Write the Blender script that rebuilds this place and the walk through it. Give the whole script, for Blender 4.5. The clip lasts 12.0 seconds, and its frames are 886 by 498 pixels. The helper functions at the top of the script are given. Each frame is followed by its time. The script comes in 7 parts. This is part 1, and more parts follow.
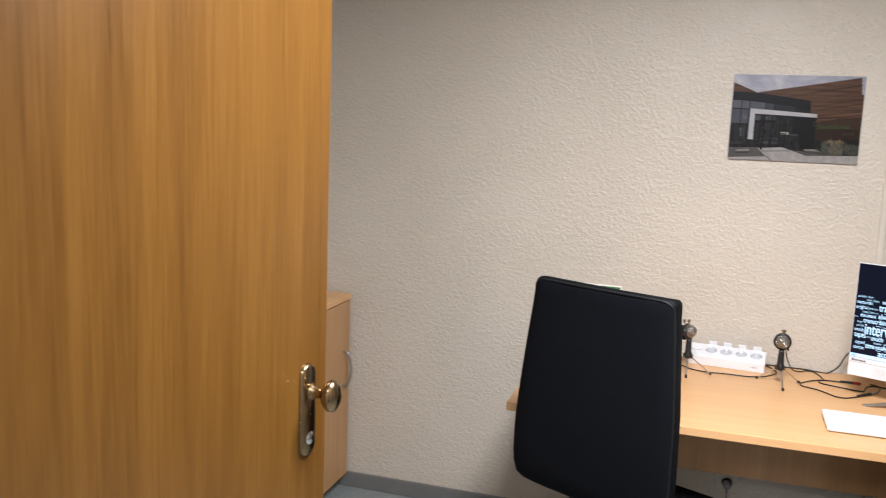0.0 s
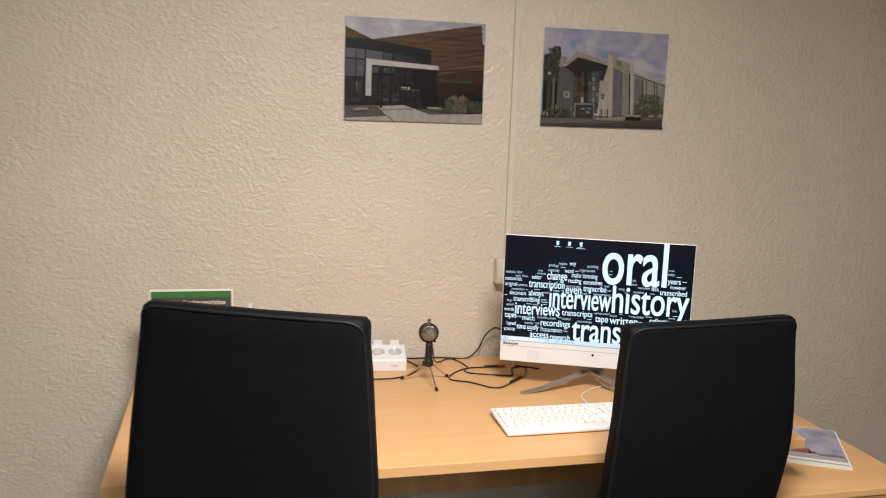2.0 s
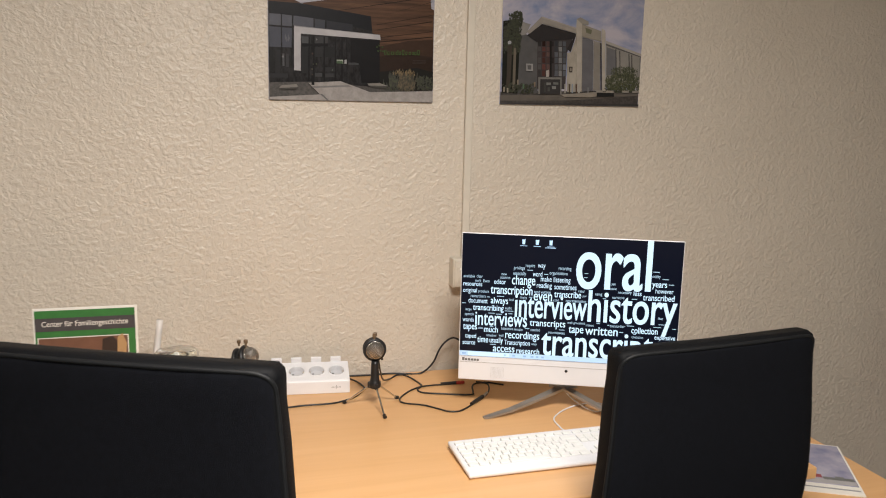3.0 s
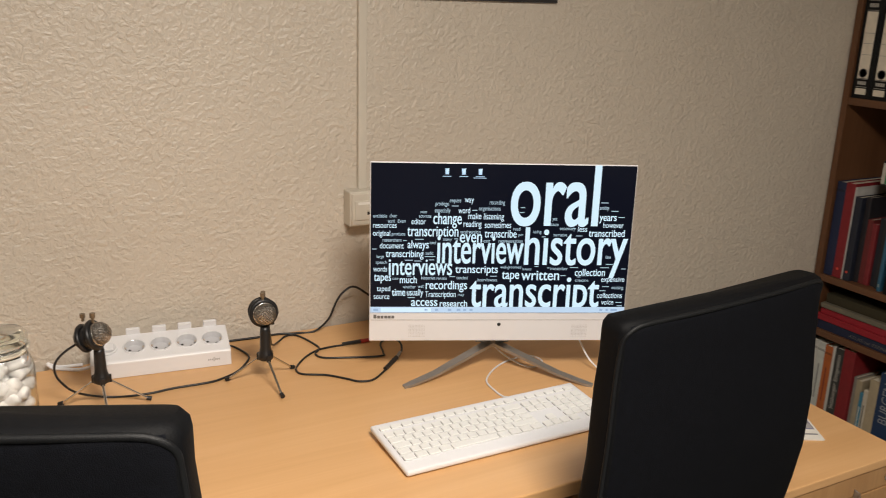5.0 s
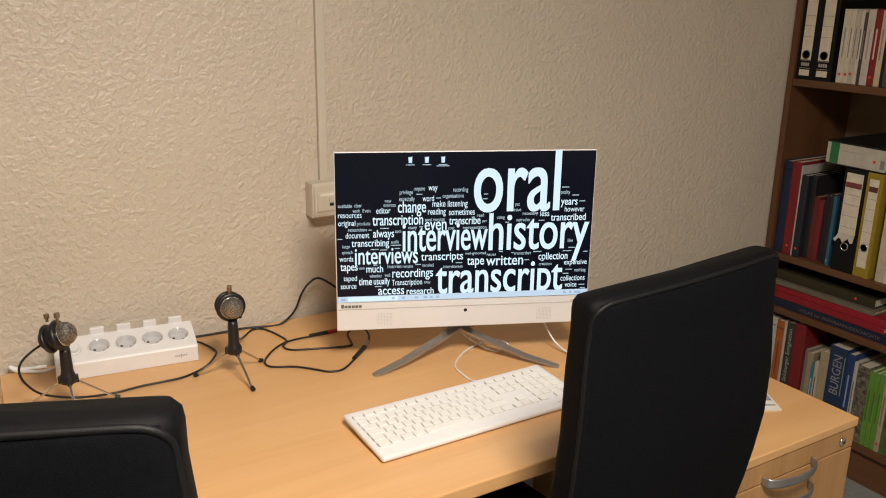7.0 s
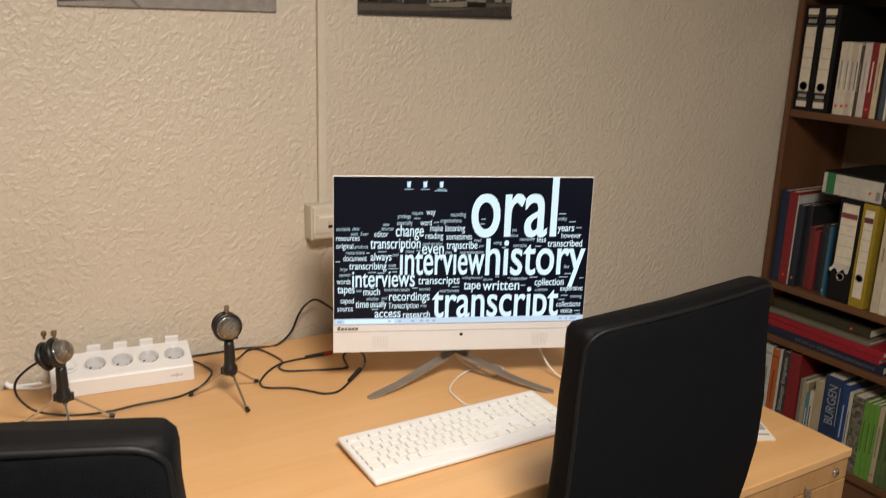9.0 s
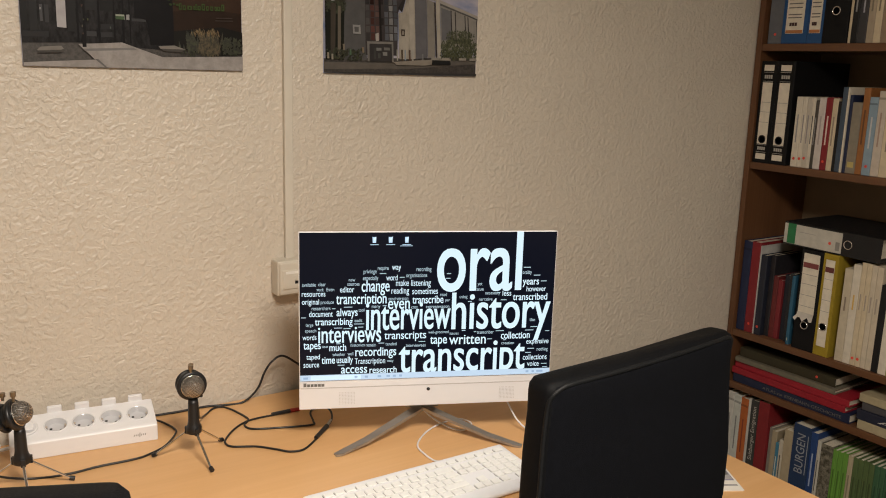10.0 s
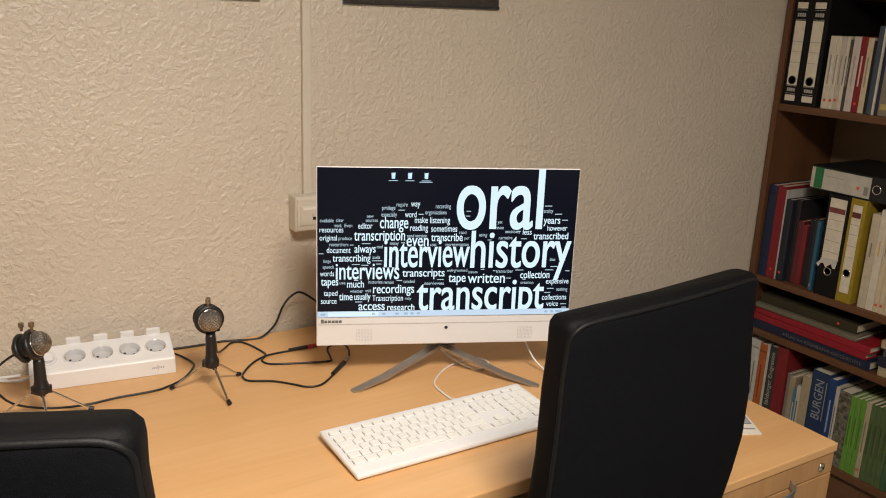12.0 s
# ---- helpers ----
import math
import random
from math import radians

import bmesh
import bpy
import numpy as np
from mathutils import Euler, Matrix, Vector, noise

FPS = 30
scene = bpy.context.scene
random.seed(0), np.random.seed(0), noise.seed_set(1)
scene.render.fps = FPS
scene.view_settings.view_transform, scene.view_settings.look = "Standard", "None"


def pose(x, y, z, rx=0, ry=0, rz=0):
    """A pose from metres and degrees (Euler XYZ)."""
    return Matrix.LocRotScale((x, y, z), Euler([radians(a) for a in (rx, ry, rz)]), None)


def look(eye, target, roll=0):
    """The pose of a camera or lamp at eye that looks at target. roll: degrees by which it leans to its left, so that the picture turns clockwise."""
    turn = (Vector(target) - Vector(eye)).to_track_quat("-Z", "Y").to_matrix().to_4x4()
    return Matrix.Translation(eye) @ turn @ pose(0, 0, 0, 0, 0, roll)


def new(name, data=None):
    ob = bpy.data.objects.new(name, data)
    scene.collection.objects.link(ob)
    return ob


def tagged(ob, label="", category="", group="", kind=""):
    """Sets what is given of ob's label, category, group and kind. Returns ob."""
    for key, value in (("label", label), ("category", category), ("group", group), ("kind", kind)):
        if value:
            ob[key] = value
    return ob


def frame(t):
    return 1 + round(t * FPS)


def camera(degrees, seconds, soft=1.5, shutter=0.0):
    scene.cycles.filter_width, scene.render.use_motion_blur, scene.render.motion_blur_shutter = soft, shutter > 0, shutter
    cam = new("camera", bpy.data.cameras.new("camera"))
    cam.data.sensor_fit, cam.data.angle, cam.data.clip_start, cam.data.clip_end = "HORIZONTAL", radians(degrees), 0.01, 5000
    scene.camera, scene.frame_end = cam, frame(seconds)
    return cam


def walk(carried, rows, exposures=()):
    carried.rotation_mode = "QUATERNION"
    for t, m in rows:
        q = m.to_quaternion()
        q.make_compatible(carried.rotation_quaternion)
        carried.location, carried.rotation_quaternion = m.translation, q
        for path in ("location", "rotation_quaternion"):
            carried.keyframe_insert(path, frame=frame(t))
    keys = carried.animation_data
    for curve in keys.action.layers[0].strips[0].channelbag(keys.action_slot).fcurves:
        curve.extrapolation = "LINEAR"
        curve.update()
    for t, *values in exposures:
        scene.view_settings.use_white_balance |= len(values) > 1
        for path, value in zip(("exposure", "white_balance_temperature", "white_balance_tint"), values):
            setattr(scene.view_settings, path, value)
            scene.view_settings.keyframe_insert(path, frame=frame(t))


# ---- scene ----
cam = camera(55.1, 12.0, soft=1.0, shutter=0.5)
PATH = [
    (0, (0.111, 0.191, 1.565), (-0.473, 2.08, 1.267), 2.2),
    (0.3, (0.045, 0.275, 1.569), (-0.439, 2.185, 1.255), 1.8),
    (0.5, (0.021, 0.341, 1.57), (-0.43, 2.263, 1.248), 1.7),
    (1, (-0.005, 0.531, 1.541), (-0.271, 2.486, 1.214), 2.0),
    (1.5, (-0.109, 0.727, 1.54), (0.108, 2.689, 1.217), 2.8),
    (2, (-0.152, 0.876, 1.519), (0.329, 2.789, 1.188), 2.0),
    (2.5, (-0.073, 1.063, 1.513), (0.462, 2.955, 1.148), 1.0),
    (2.7, (-0.047, 1.123, 1.511), (0.503, 3.011, 1.143), 1.1),
    (4.3, (-0.032, 1.598, 1.473), (0.716, 3.386, 0.98), 1.9),
    (4.5, (-0.015, 1.614, 1.461), (0.762, 3.379, 0.933), 1.6),
    (5, (-0.04, 1.645, 1.473), (0.873, 3.332, 0.907), 1.8),
    (5.5, (-0.09, 1.692, 1.47), (0.894, 3.338, 0.902), 2.4),
    (6, (-0.095, 1.686, 1.467), (0.894, 3.325, 0.887), 2.3),
    (6.5, (-0.073, 1.659, 1.466), (0.929, 3.284, 0.87), 1.6),
    (7, (-0.07, 1.642, 1.472), (0.937, 3.268, 0.887), 0.9),
    (7.2, (-0.072, 1.636, 1.465), (0.924, 3.276, 0.901), 0.5),
    (8.8, (-0.071, 1.634, 1.484), (0.928, 3.271, 0.916), 1.8),
    (9, (-0.072, 1.633, 1.48), (0.944, 3.27, 0.944), 1.9),
    (9.5, (-0.062, 1.619, 1.481), (1.01, 3.245, 1.026), 1.7),
    (10, (-0.063, 1.618, 1.489), (1.018, 3.249, 1.072), 1.7),
    (10.5, (-0.065, 1.627, 1.487), (0.994, 3.268, 1.056), 1.8),
    (11, (-0.062, 1.631, 1.475), (0.974, 3.274, 0.999), 2.3),
    (11.5, (-0.06, 1.64, 1.471), (0.971, 3.272, 0.945), 2.7),
    (12, (-0.054, 1.639, 1.471), (0.979, 3.262, 0.924), 2.3),
]
walk(cam, [(t, look(eye, target, roll)) for t, eye, target, roll in PATH],
     [(0, 0.60, 5450, 10), (0.6, 0.60, 5500, 10), (1.1, 0.44, 5650, 10), (1.6, 0.40, 6100, 10), (2.0, 0.30, 6080, 10), (2.5, 0.31, 6050, 10), (4.5, -0.07, 6100, 10), (5.5, 0.0, 6600, 10), (7.0, 0.02, 6650, 10), (9.5, 0.05, 6560, 10), (12, 0.04, 6600, 10)])

# ---- world and lights ----
world = bpy.data.worlds.new("world")
scene.world = world
world.use_nodes = True
world.node_tree.nodes["Background"].inputs[0].default_value = (0.8, 0.85, 1.0, 1)
world.node_tree.nodes["Background"].inputs[1].default_value = 0.02

# the plan: the room's inner faces, the doorway and its corridor, in metres
XL, XR, YB, YF, ZC = -1.72, 2.60, 3.391, 0.62, 2.44
WALL = 0.14
DOOR_L, DOOR_R, DOOR_H = -0.80, 0.27, 2.06
LAMP = (0.26, 1.53)


def area_lamp(name, place, size, size_y, watts, colour, spread=radians(180)):
    data = bpy.data.lights.new(name, "AREA")
    data.shape, data.size, data.size_y, data.energy, data.color = "RECTANGLE", size, size_y, watts, colour
    ob = new(name, data)
    data.spread = spread
    ob.matrix_world = pose(*place)
    return ob


area_lamp("ceiling_lamp_light", (LAMP[0], LAMP[1], ZC - 0.085), 0.54, 0.54, 58.5, (1.0, 0.90, 0.79), radians(176))
area_lamp("corridor_lamp_light", (-0.3, -0.75, ZC - 0.085), 0.5, 0.5, 14, (1.0, 0.95, 0.88))


# ---- materials ----
def nodes_of(name):
    m = bpy.data.materials.new(name)
    m.use_nodes = True
    t = m.node_tree
    return m, t, t.nodes["Principled BSDF"]


def ramp(t, src, stops):
    r = t.nodes.new("ShaderNodeValToRGB")
    el = r.color_ramp.elements
    while len(el) < len(stops):
        el.new(0.5)
    for e, (p, c) in zip(el, stops):
        e.position, e.color = p, (*c, 1)
    t.links.new(src, r.inputs[0])
    return r.outputs[0]


def coords(t, scale=(1, 1, 1), kind="Object"):
    c = t.nodes.new("ShaderNodeTexCoord")
    m = t.nodes.new("ShaderNodeMapping")
    m.inputs["Scale"].default_value = scale
    t.links.new(c.outputs[kind], m.inputs[0])
    return m.outputs[0]


def noise_tex(t, vec, scale, detail=4, rough=0.55, distort=0.0):
    n = t.nodes.new("ShaderNodeTexNoise")
    n.inputs["Scale"].default_value, n.inputs["Detail"].default_value = scale, detail
    n.inputs["Roughness"].default_value, n.inputs["Distortion"].default_value = rough, distort
    t.links.new(vec, n.inputs["Vector"])
    return n.outputs["Fac"]


def math_node(t, op, a, b):
    n = t.nodes.new("ShaderNodeMath")
    n.operation = op
    for k, v in enumerate((a, b)):
        if isinstance(v, (int, float)):
            n.inputs[k].default_value = v
        else:
            t.links.new(v, n.inputs[k])
    return n.outputs[0]


def bump(t, bsdf, height, strength, distance):
    b = t.nodes.new("ShaderNodeBump")
    b.inputs["Strength"].default_value, b.inputs["Distance"].default_value = strength, distance
    t.links.new(height, b.inputs["Height"])
    t.links.new(b.outputs[0], bsdf.inputs["Normal"])


def tint(c, f):
    return tuple(min(1.0, v * f) for v in c)


def plain(name, colour, rough=0.5, metal=0.0, vary=0.12, scale=25, relief=0.0, fine=400, spec=0.5):
    """A mottled surface of one colour, with fine relief."""
    m, t, b = nodes_of(name)
    v = coords(t)
    n = noise_tex(t, v, scale, 5)
    t.links.new(ramp(t, n, [(0.3, tint(colour, 1 - vary)), (0.7, tint(colour, 1 + vary))]), b.inputs["Base Color"])
    r = noise_tex(t, v, scale * 3, 3)
    t.links.new(math_node(t, "ADD", math_node(t, "MULTIPLY", r, 0.2), rough - 0.1), b.inputs["Roughness"])
    b.inputs["Metallic"].default_value = metal
    b.inputs["Specular IOR Level"].default_value = spec
    if relief:
        bump(t, b, noise_tex(t, v, fine, 3), relief, 0.002)
    return m


def wood(name, dark, mid, light, axis=2, rough=0.4, grain=1.0, figure=0.60):
    """Veneer with grain that runs along one axis: broad figure, fine pores."""
    m, t, b = nodes_of(name)
    stretch = [9.0 * grain] * 3
    stretch[axis] = 0.42 * grain
    v = coords(t, stretch)
    broad = noise_tex(t, v, 1.6, 5, 0.6, 0.7)
    fine_s = [160.0 * grain] * 3
    fine_s[axis] = 4.0
    fine = noise_tex(t, coords(t, fine_s), 1.0, 3, 0.7)
    mix = math_node(t, "ADD", math_node(t, "MULTIPLY", broad, figure), math_node(t, "MULTIPLY", fine, 1.0 - figure))
    t.links.new(ramp(t, mix, [(0.32, dark), (0.5, mid), (0.68, light)]), b.inputs["Base Color"])
    t.links.new(math_node(t, "ADD", math_node(t, "MULTIPLY", fine, 0.18), rough - 0.08), b.inputs["Roughness"])
    bump(t, b, fine, 0.12, 0.0006)
    return m


def plaster():
    """Cream textured wallcovering with short curled ridges."""
    m, t, b = nodes_of("textured_wall")
    v = coords(t)
    warp = t.nodes.new("ShaderNodeTexNoise")
    warp.inputs["Scale"].default_value, warp.inputs["Detail"].default_value = 22, 2
    t.links.new(v, warp.inputs["Vector"])
    add = t.nodes.new("ShaderNodeVectorMath")
    add.operation = "MULTIPLY_ADD"
    add.inputs[1].default_value = (0.022, 0.022, 0.022)
    t.links.new(warp.outputs["Color"], add.inputs[0])
    t.links.new(v, add.inputs[2])
    blobs = noise_tex(t, add.outputs[0], 88, 2.0, 0.5, 0.35)
    raised = t.nodes.new("ShaderNodeMapRange")
    raised.interpolation_type = "SMOOTHSTEP"
    raised.inputs["From Min"].default_value, raised.inputs["From Max"].default_value = 0.34, 0.72
    t.links.new(blobs, raised.inputs["Value"])
    patchy = noise_tex(t, v, 6.5, 2, 0.5)
    high = math_node(t, "MULTIPLY", raised.outputs[0], math_node(t, "ADD", math_node(t, "MULTIPLY", patchy, 0.9), 0.25))
    grains = noise_tex(t, v, 150, 3, 0.6, 0.3)
    h = math_node(t, "ADD", math_node(t, "MULTIPLY", high, 0.72), math_node(t, "MULTIPLY", grains, 0.45))
    big = noise_tex(t, v, 1.7, 3)
    t.links.new(ramp(t, big, [(0.3, (0.600, 0.538, 0.452)), (0.7, (0.650, 0.588, 0.500))]), b.inputs["Base Color"])
    b.inputs["Roughness"].default_value = 0.36
    b.inputs["Specular IOR Level"].default_value = 0.5
    bump(t, b, h, 0.62, 0.0046)
    return m


def glow(name, colour, strength, gloss=0.5):
    m, t, b = nodes_of(name)
    b.inputs["Base Color"].default_value = (0.004, 0.004, 0.006, 1)
    b.inputs["Roughness"].default_value = 0.28
    b.inputs["Specular IOR Level"].default_value = gloss
    b.inputs["Emission Color"].default_value = (*colour, 1)
    b.inputs["Emission Strength"].default_value = strength
    return m


def glass(name, colour=(0.97, 1, 0.98), rough=0.03):
    m, t, b = nodes_of(name)
    b.inputs["Base Color"].default_value = (*colour, 1)
    b.inputs["Transmission Weight"].default_value = 1.0
    b.inputs["Roughness"].default_value = rough
    b.inputs["IOR"].default_value = 1.45
    return m


M_WALL = plaster()
# unseen side and front walls, darkened so that they bounce less light
M_DARKENED_WALL = plain("unseen_wall_darkened", (0.42, 0.39, 0.34), 0.75, vary=0.05, scale=3, relief=0.25, fine=220)
M_PLAIN_WALL = plain("painted_wall", (0.72, 0.69, 0.63), 0.7, vary=0.04, scale=3, relief=0.25, fine=220)
# ceiling white lowered as well, to weaken the bounced light
M_CEIL = plain("white_ceiling", (0.66, 0.64, 0.60), 0.8, vary=0.03, scale=4, relief=0.15)
M_FLOOR = plain("grey_floor_covering", (0.23, 0.25, 0.25), 0.55, vary=0.15, scale=60, relief=0.15, fine=300)
M_BASE = plain("grey_skirting", (0.17, 0.17, 0.165), 0.5, vary=0.08, scale=12)
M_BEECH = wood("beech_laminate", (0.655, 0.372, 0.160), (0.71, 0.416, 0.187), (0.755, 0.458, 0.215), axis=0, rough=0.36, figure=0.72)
# the same beech with upright grain; shade on uprights put into its darker colour
M_BEECH_SHADED = wood("beech_laminate_upright_shaded", (0.41, 0.222, 0.090), (0.48, 0.271, 0.116), (0.54, 0.316, 0.143), axis=2, rough=0.42)
M_DOOR = wood("oak_door_veneer", (0.090, 0.0380, 0.0053), (0.134, 0.0595, 0.0086), (0.172, 0.0810, 0.0132), axis=2, rough=0.30, grain=1.0, figure=0.55)
M_WALNUT = wood("walnut_veneer", (0.092, 0.038, 0.016), (0.128, 0.056, 0.024), (0.168, 0.078, 0.036), axis=2, rough=0.42)
M_WALNUT_Y = wood("walnut_veneer_level", (0.092, 0.038, 0.016), (0.128, 0.056, 0.024), (0.168, 0.078, 0.036), axis=1, rough=0.42)
M_BACK = plain("dark_back_board", (0.22, 0.155, 0.092), 0.7, vary=0.1, scale=8)
M_BLACK = plain("black_fabric", (0.0026, 0.0031, 0.0050), 0.85, vary=0.25, scale=120, relief=0.4, fine=900, spec=0.12)
M_WELT = plain("black_welt", (0.0045, 0.0052, 0.0062), 0.55, vary=0.2, scale=200, relief=0.25, fine=900, spec=0.3)
M_RIM = plain("black_grained_leatherette", (0.0023, 0.0026, 0.0034), 0.64, vary=0.25, scale=140, relief=0.22, fine=800, spec=0.15)
M_BLACK_P = plain("black_plastic", (0.012, 0.012, 0.013), 0.4, vary=0.1)
# white plastic of the socket wells, greyed to put dark reflections into its colour
M_GLOSS_GREYED = plain("glossy_white_plastic_greyed", (0.55, 0.55, 0.57), 0.08, vary=0.02, scale=9)
M_WHITE_P = plain("white_plastic", (0.80, 0.80, 0.82), 0.35, vary=0.02, scale=9)
M_WHITE_K = plain("white_key_plastic", (0.84, 0.84, 0.82), 0.45, vary=0.02, scale=30)
M_GREY_P = plain("grey_plastic", (0.30, 0.30, 0.30), 0.5, vary=0.08)
# grey that stands for the shade between the white keys
M_KEYGAP_SHADE = plain("key_gap_shade", (0.27, 0.27, 0.27), 0.5, vary=0.05)
M_SILVER = plain("brushed_silver", (0.42, 0.42, 0.43), 0.38, metal=0.85, vary=0.06, scale=40)
M_CHROME = plain("chrome", (0.72, 0.70, 0.68), 0.16, metal=1.0, vary=0.03)
M_BRASS = plain("antique_brass", (0.34, 0.24, 0.13), 0.24, metal=1.0, vary=0.2, scale=50)
M_IVORY = plain("ivory_plastic", (0.62, 0.575, 0.49), 0.4, vary=0.03)
M_PAPER = plain("white_paper", (0.80, 0.78, 0.72), 0.75, vary=0.04, scale=30)
M_PAGES = plain("book_pages", (0.62, 0.57, 0.46), 0.85, vary=0.12, scale=200)
M_LAMP = glow("lamp_diffuser", (1.0, 0.86, 0.66), 3.0)
M_SCREEN = glow("screen_dark", (0.0010, 0.0024, 0.0075), 1.0, 0.18)
M_TEXT = glow("screen_text_light", (0.71, 0.90, 1.0), 1.0)
M_FAINT = glow("screen_text_faint", (0.45, 0.60, 0.68), 1.0)
M_TRAY = glow("screen_tray_icons", (0.33, 0.47, 0.66), 1.0)
M_TASK = glow("screen_taskbar", (0.55, 0.70, 0.86), 1.0)
M_ICON = glow("screen_icons", (0.55, 0.75, 0.95), 1.0)
M_GLASS = glass("clear_glass")
M_JAR = glass("old_jar_glass", (0.93, 0.95, 0.92), 0.10)

_flat = {}


def ink(colour, rough=0.55, spec=0.5):
    """Printed or dyed colour, shared between things."""
    key = (colour, rough, spec)
    if key not in _flat:
        _flat[key] = plain("print_%d" % len(_flat), colour, rough, vary=0.10, scale=45, relief=0.08, spec=spec)
    return _flat[key]


# ---- mesh helpers ----
def thing(name, m, label, category, group="", kind=""):
    ob = new(name)
    ob.matrix_world = m
    ob.empty_display_size = 0.05
    return tagged(ob, label, category, group, kind)


def part(name, bm, material, parent=None, label="", smooth=False):
    me = bpy.data.meshes.new(name)
    if smooth:
        for f in bm.faces:
            f.smooth = True
    bm.to_mesh(me)
    bm.free()
    for mat in material if isinstance(material, (list, tuple)) else (material,):
        me.materials.append(mat)
    ob = new(name, me)
    if parent:
        ob.parent = parent
    if label:
        tagged(ob, label)
    return ob


def put_box(bm, x0, x1, y0, y1, z0, z1, bevel=0.0, seg=2, m=None, mat=0):
    r = bmesh.ops.create_cube(bm, size=1.0)
    bmesh.ops.scale(bm, vec=(abs(x1 - x0), abs(y1 - y0), abs(z1 - z0)), verts=r["verts"])
    bmesh.ops.translate(bm, vec=((x0 + x1) / 2, (y0 + y1) / 2, (z0 + z1) / 2), verts=r["verts"])
    vs = r["verts"]
    if m:
        bmesh.ops.transform(bm, matrix=m, verts=vs)
    faces = {f for v in vs for f in v.link_faces}
    for f in faces:
        f.material_index = mat
    if bevel:
        edges = {e for v in vs for e in v.link_edges}
        bmesh.ops.bevel(bm, geom=list(edges), offset=bevel, segments=seg, profile=0.5, affect="EDGES", clamp_overlap=True)
    return bm


def box(x0, x1, y0, y1, z0, z1, bevel=0.0, seg=2, m=None):
    return put_box(bmesh.new(), x0, x1, y0, y1, z0, z1, bevel, seg, m)


def put_rod(bm, a, b, r1, r2=None, n=12):
    """A capped rod from a to b."""
    a, b = Vector(a), Vector(b)
    d = b - a
    m = Matrix.Translation((a + b) / 2) @ d.to_track_quat("Z", "Y").to_matrix().to_4x4()
    bmesh.ops.create_cone(bm, cap_ends=True, segments=n, radius1=r1, radius2=r1 if r2 is None else r2, depth=d.length, matrix=m)
    return bm


def rod(a, b, r1, r2=None, n=12):
    return put_rod(bmesh.new(), a, b, r1, r2, n)


def lathe(profile, n=28, m=None, bm=None):
    """Turns (radius, height) rows about the z axis."""
    bm = bm or bmesh.new()
    rings, made = [], []
    for r, z in profile:
        ring = [bm.verts.new((r * math.cos(2 * math.pi * k / n), r * math.sin(2 * math.pi * k / n), z)) for k in range(n)]
        rings.append(ring)
        made += ring
    for a, b in zip(rings, rings[1:]):
        for k in range(n):
            bm.faces.new((a[k], a[(k + 1) % n], b[(k + 1) % n], b[k]))
    if profile[0][0] > 1e-4:
        bm.faces.new(rings[0][::-1])
    if profile[-1][0] > 1e-4:
        bm.faces.new(rings[-1])
    if m:
        bmesh.ops.transform(bm, matrix=m, verts=made)
    return bm


def ring(radius, tube, n=28, k=10, m=None, bm=None):
    bm = bm or bmesh.new()
    rows = []
    for i in range(n):
        a = 2 * math.pi * i / n
        rows.append([bm.verts.new(((radius + tube * math.cos(2 * math.pi * j / k)) * math.cos(a), (radius + tube * math.cos(2 * math.pi * j / k)) * math.sin(a), tube * math.sin(2 * math.pi * j / k))) for j in range(k)])
    for i in range(n):
        for j in range(k):
            bm.faces.new((rows[i][j], rows[(i + 1) % n][j], rows[(i + 1) % n][(j + 1) % k], rows[i][(j + 1) % k]))
    if m:
        bmesh.ops.transform(bm, matrix=m, verts=[v for r in rows for v in r])
    return bm


def smooth_path(points, steps=8):
    p = [Vector(q) for q in points]
    p = [p[0] * 2 - p[1]] + p + [p[-1] * 2 - p[-2]]
    out = []
    for i in range(1, len(p) - 2):
        for s in range(steps):
            u = s / steps
            out.append(0.5 * (2 * p[i] + (p[i + 1] - p[i - 1]) * u + (2 * p[i - 1] - 5 * p[i] + 4 * p[i + 1] - p[i + 2]) * u * u + (3 * p[i] - p[i - 1] - 3 * p[i + 1] + p[i + 2]) * u ** 3))
    return out + [p[-2]]


def tube(points, radius, n=8, steps=8, bm=None, flat=None):
    """A cable or bent bar along a smooth line; flat gives a strap's half width and half thickness."""
    bm = bm or bmesh.new()
    path = smooth_path(points, steps)
    rows, side = [], None
    for i, q in enumerate(path):
        d = (path[min(i + 1, len(path) - 1)] - path[max(i - 1, 0)]).normalized()
        up = Vector((0, 0, 1)) if abs(d.z) < 0.95 else Vector((0, 1, 0))
        s = d.cross(up).normalized() if side is None else (side - d * side.dot(d)).normalized()
        side = s
        w = s.cross(d)
        a, b = flat or (radius, radius)
        rows.append([bm.verts.new(q + s * a * math.cos(2 * math.pi * k / n) + w * b * math.sin(2 * math.pi * k / n)) for k in range(n)])
    for a, b in zip(rows, rows[1:]):
        for k in range(n):
            bm.faces.new((a[k], a[(k + 1) % n], b[(k + 1) % n], b[k]))
    bm.faces.new(rows[0][::-1])
    bm.faces.new(rows[-1])
    return bm


def poly(points, y=0.0, bm=None):
    """A flat outline in the xz plane, facing -y."""
    bm = bm or bmesh.new()
    f = bm.faces.new([bm.verts.new((x, y, z)) for x, z in points])
    f.normal_update()
    if f.normal.y > 0:
        f.normal_flip()
    return bm


# ---- writing ----
_glyphs = {}


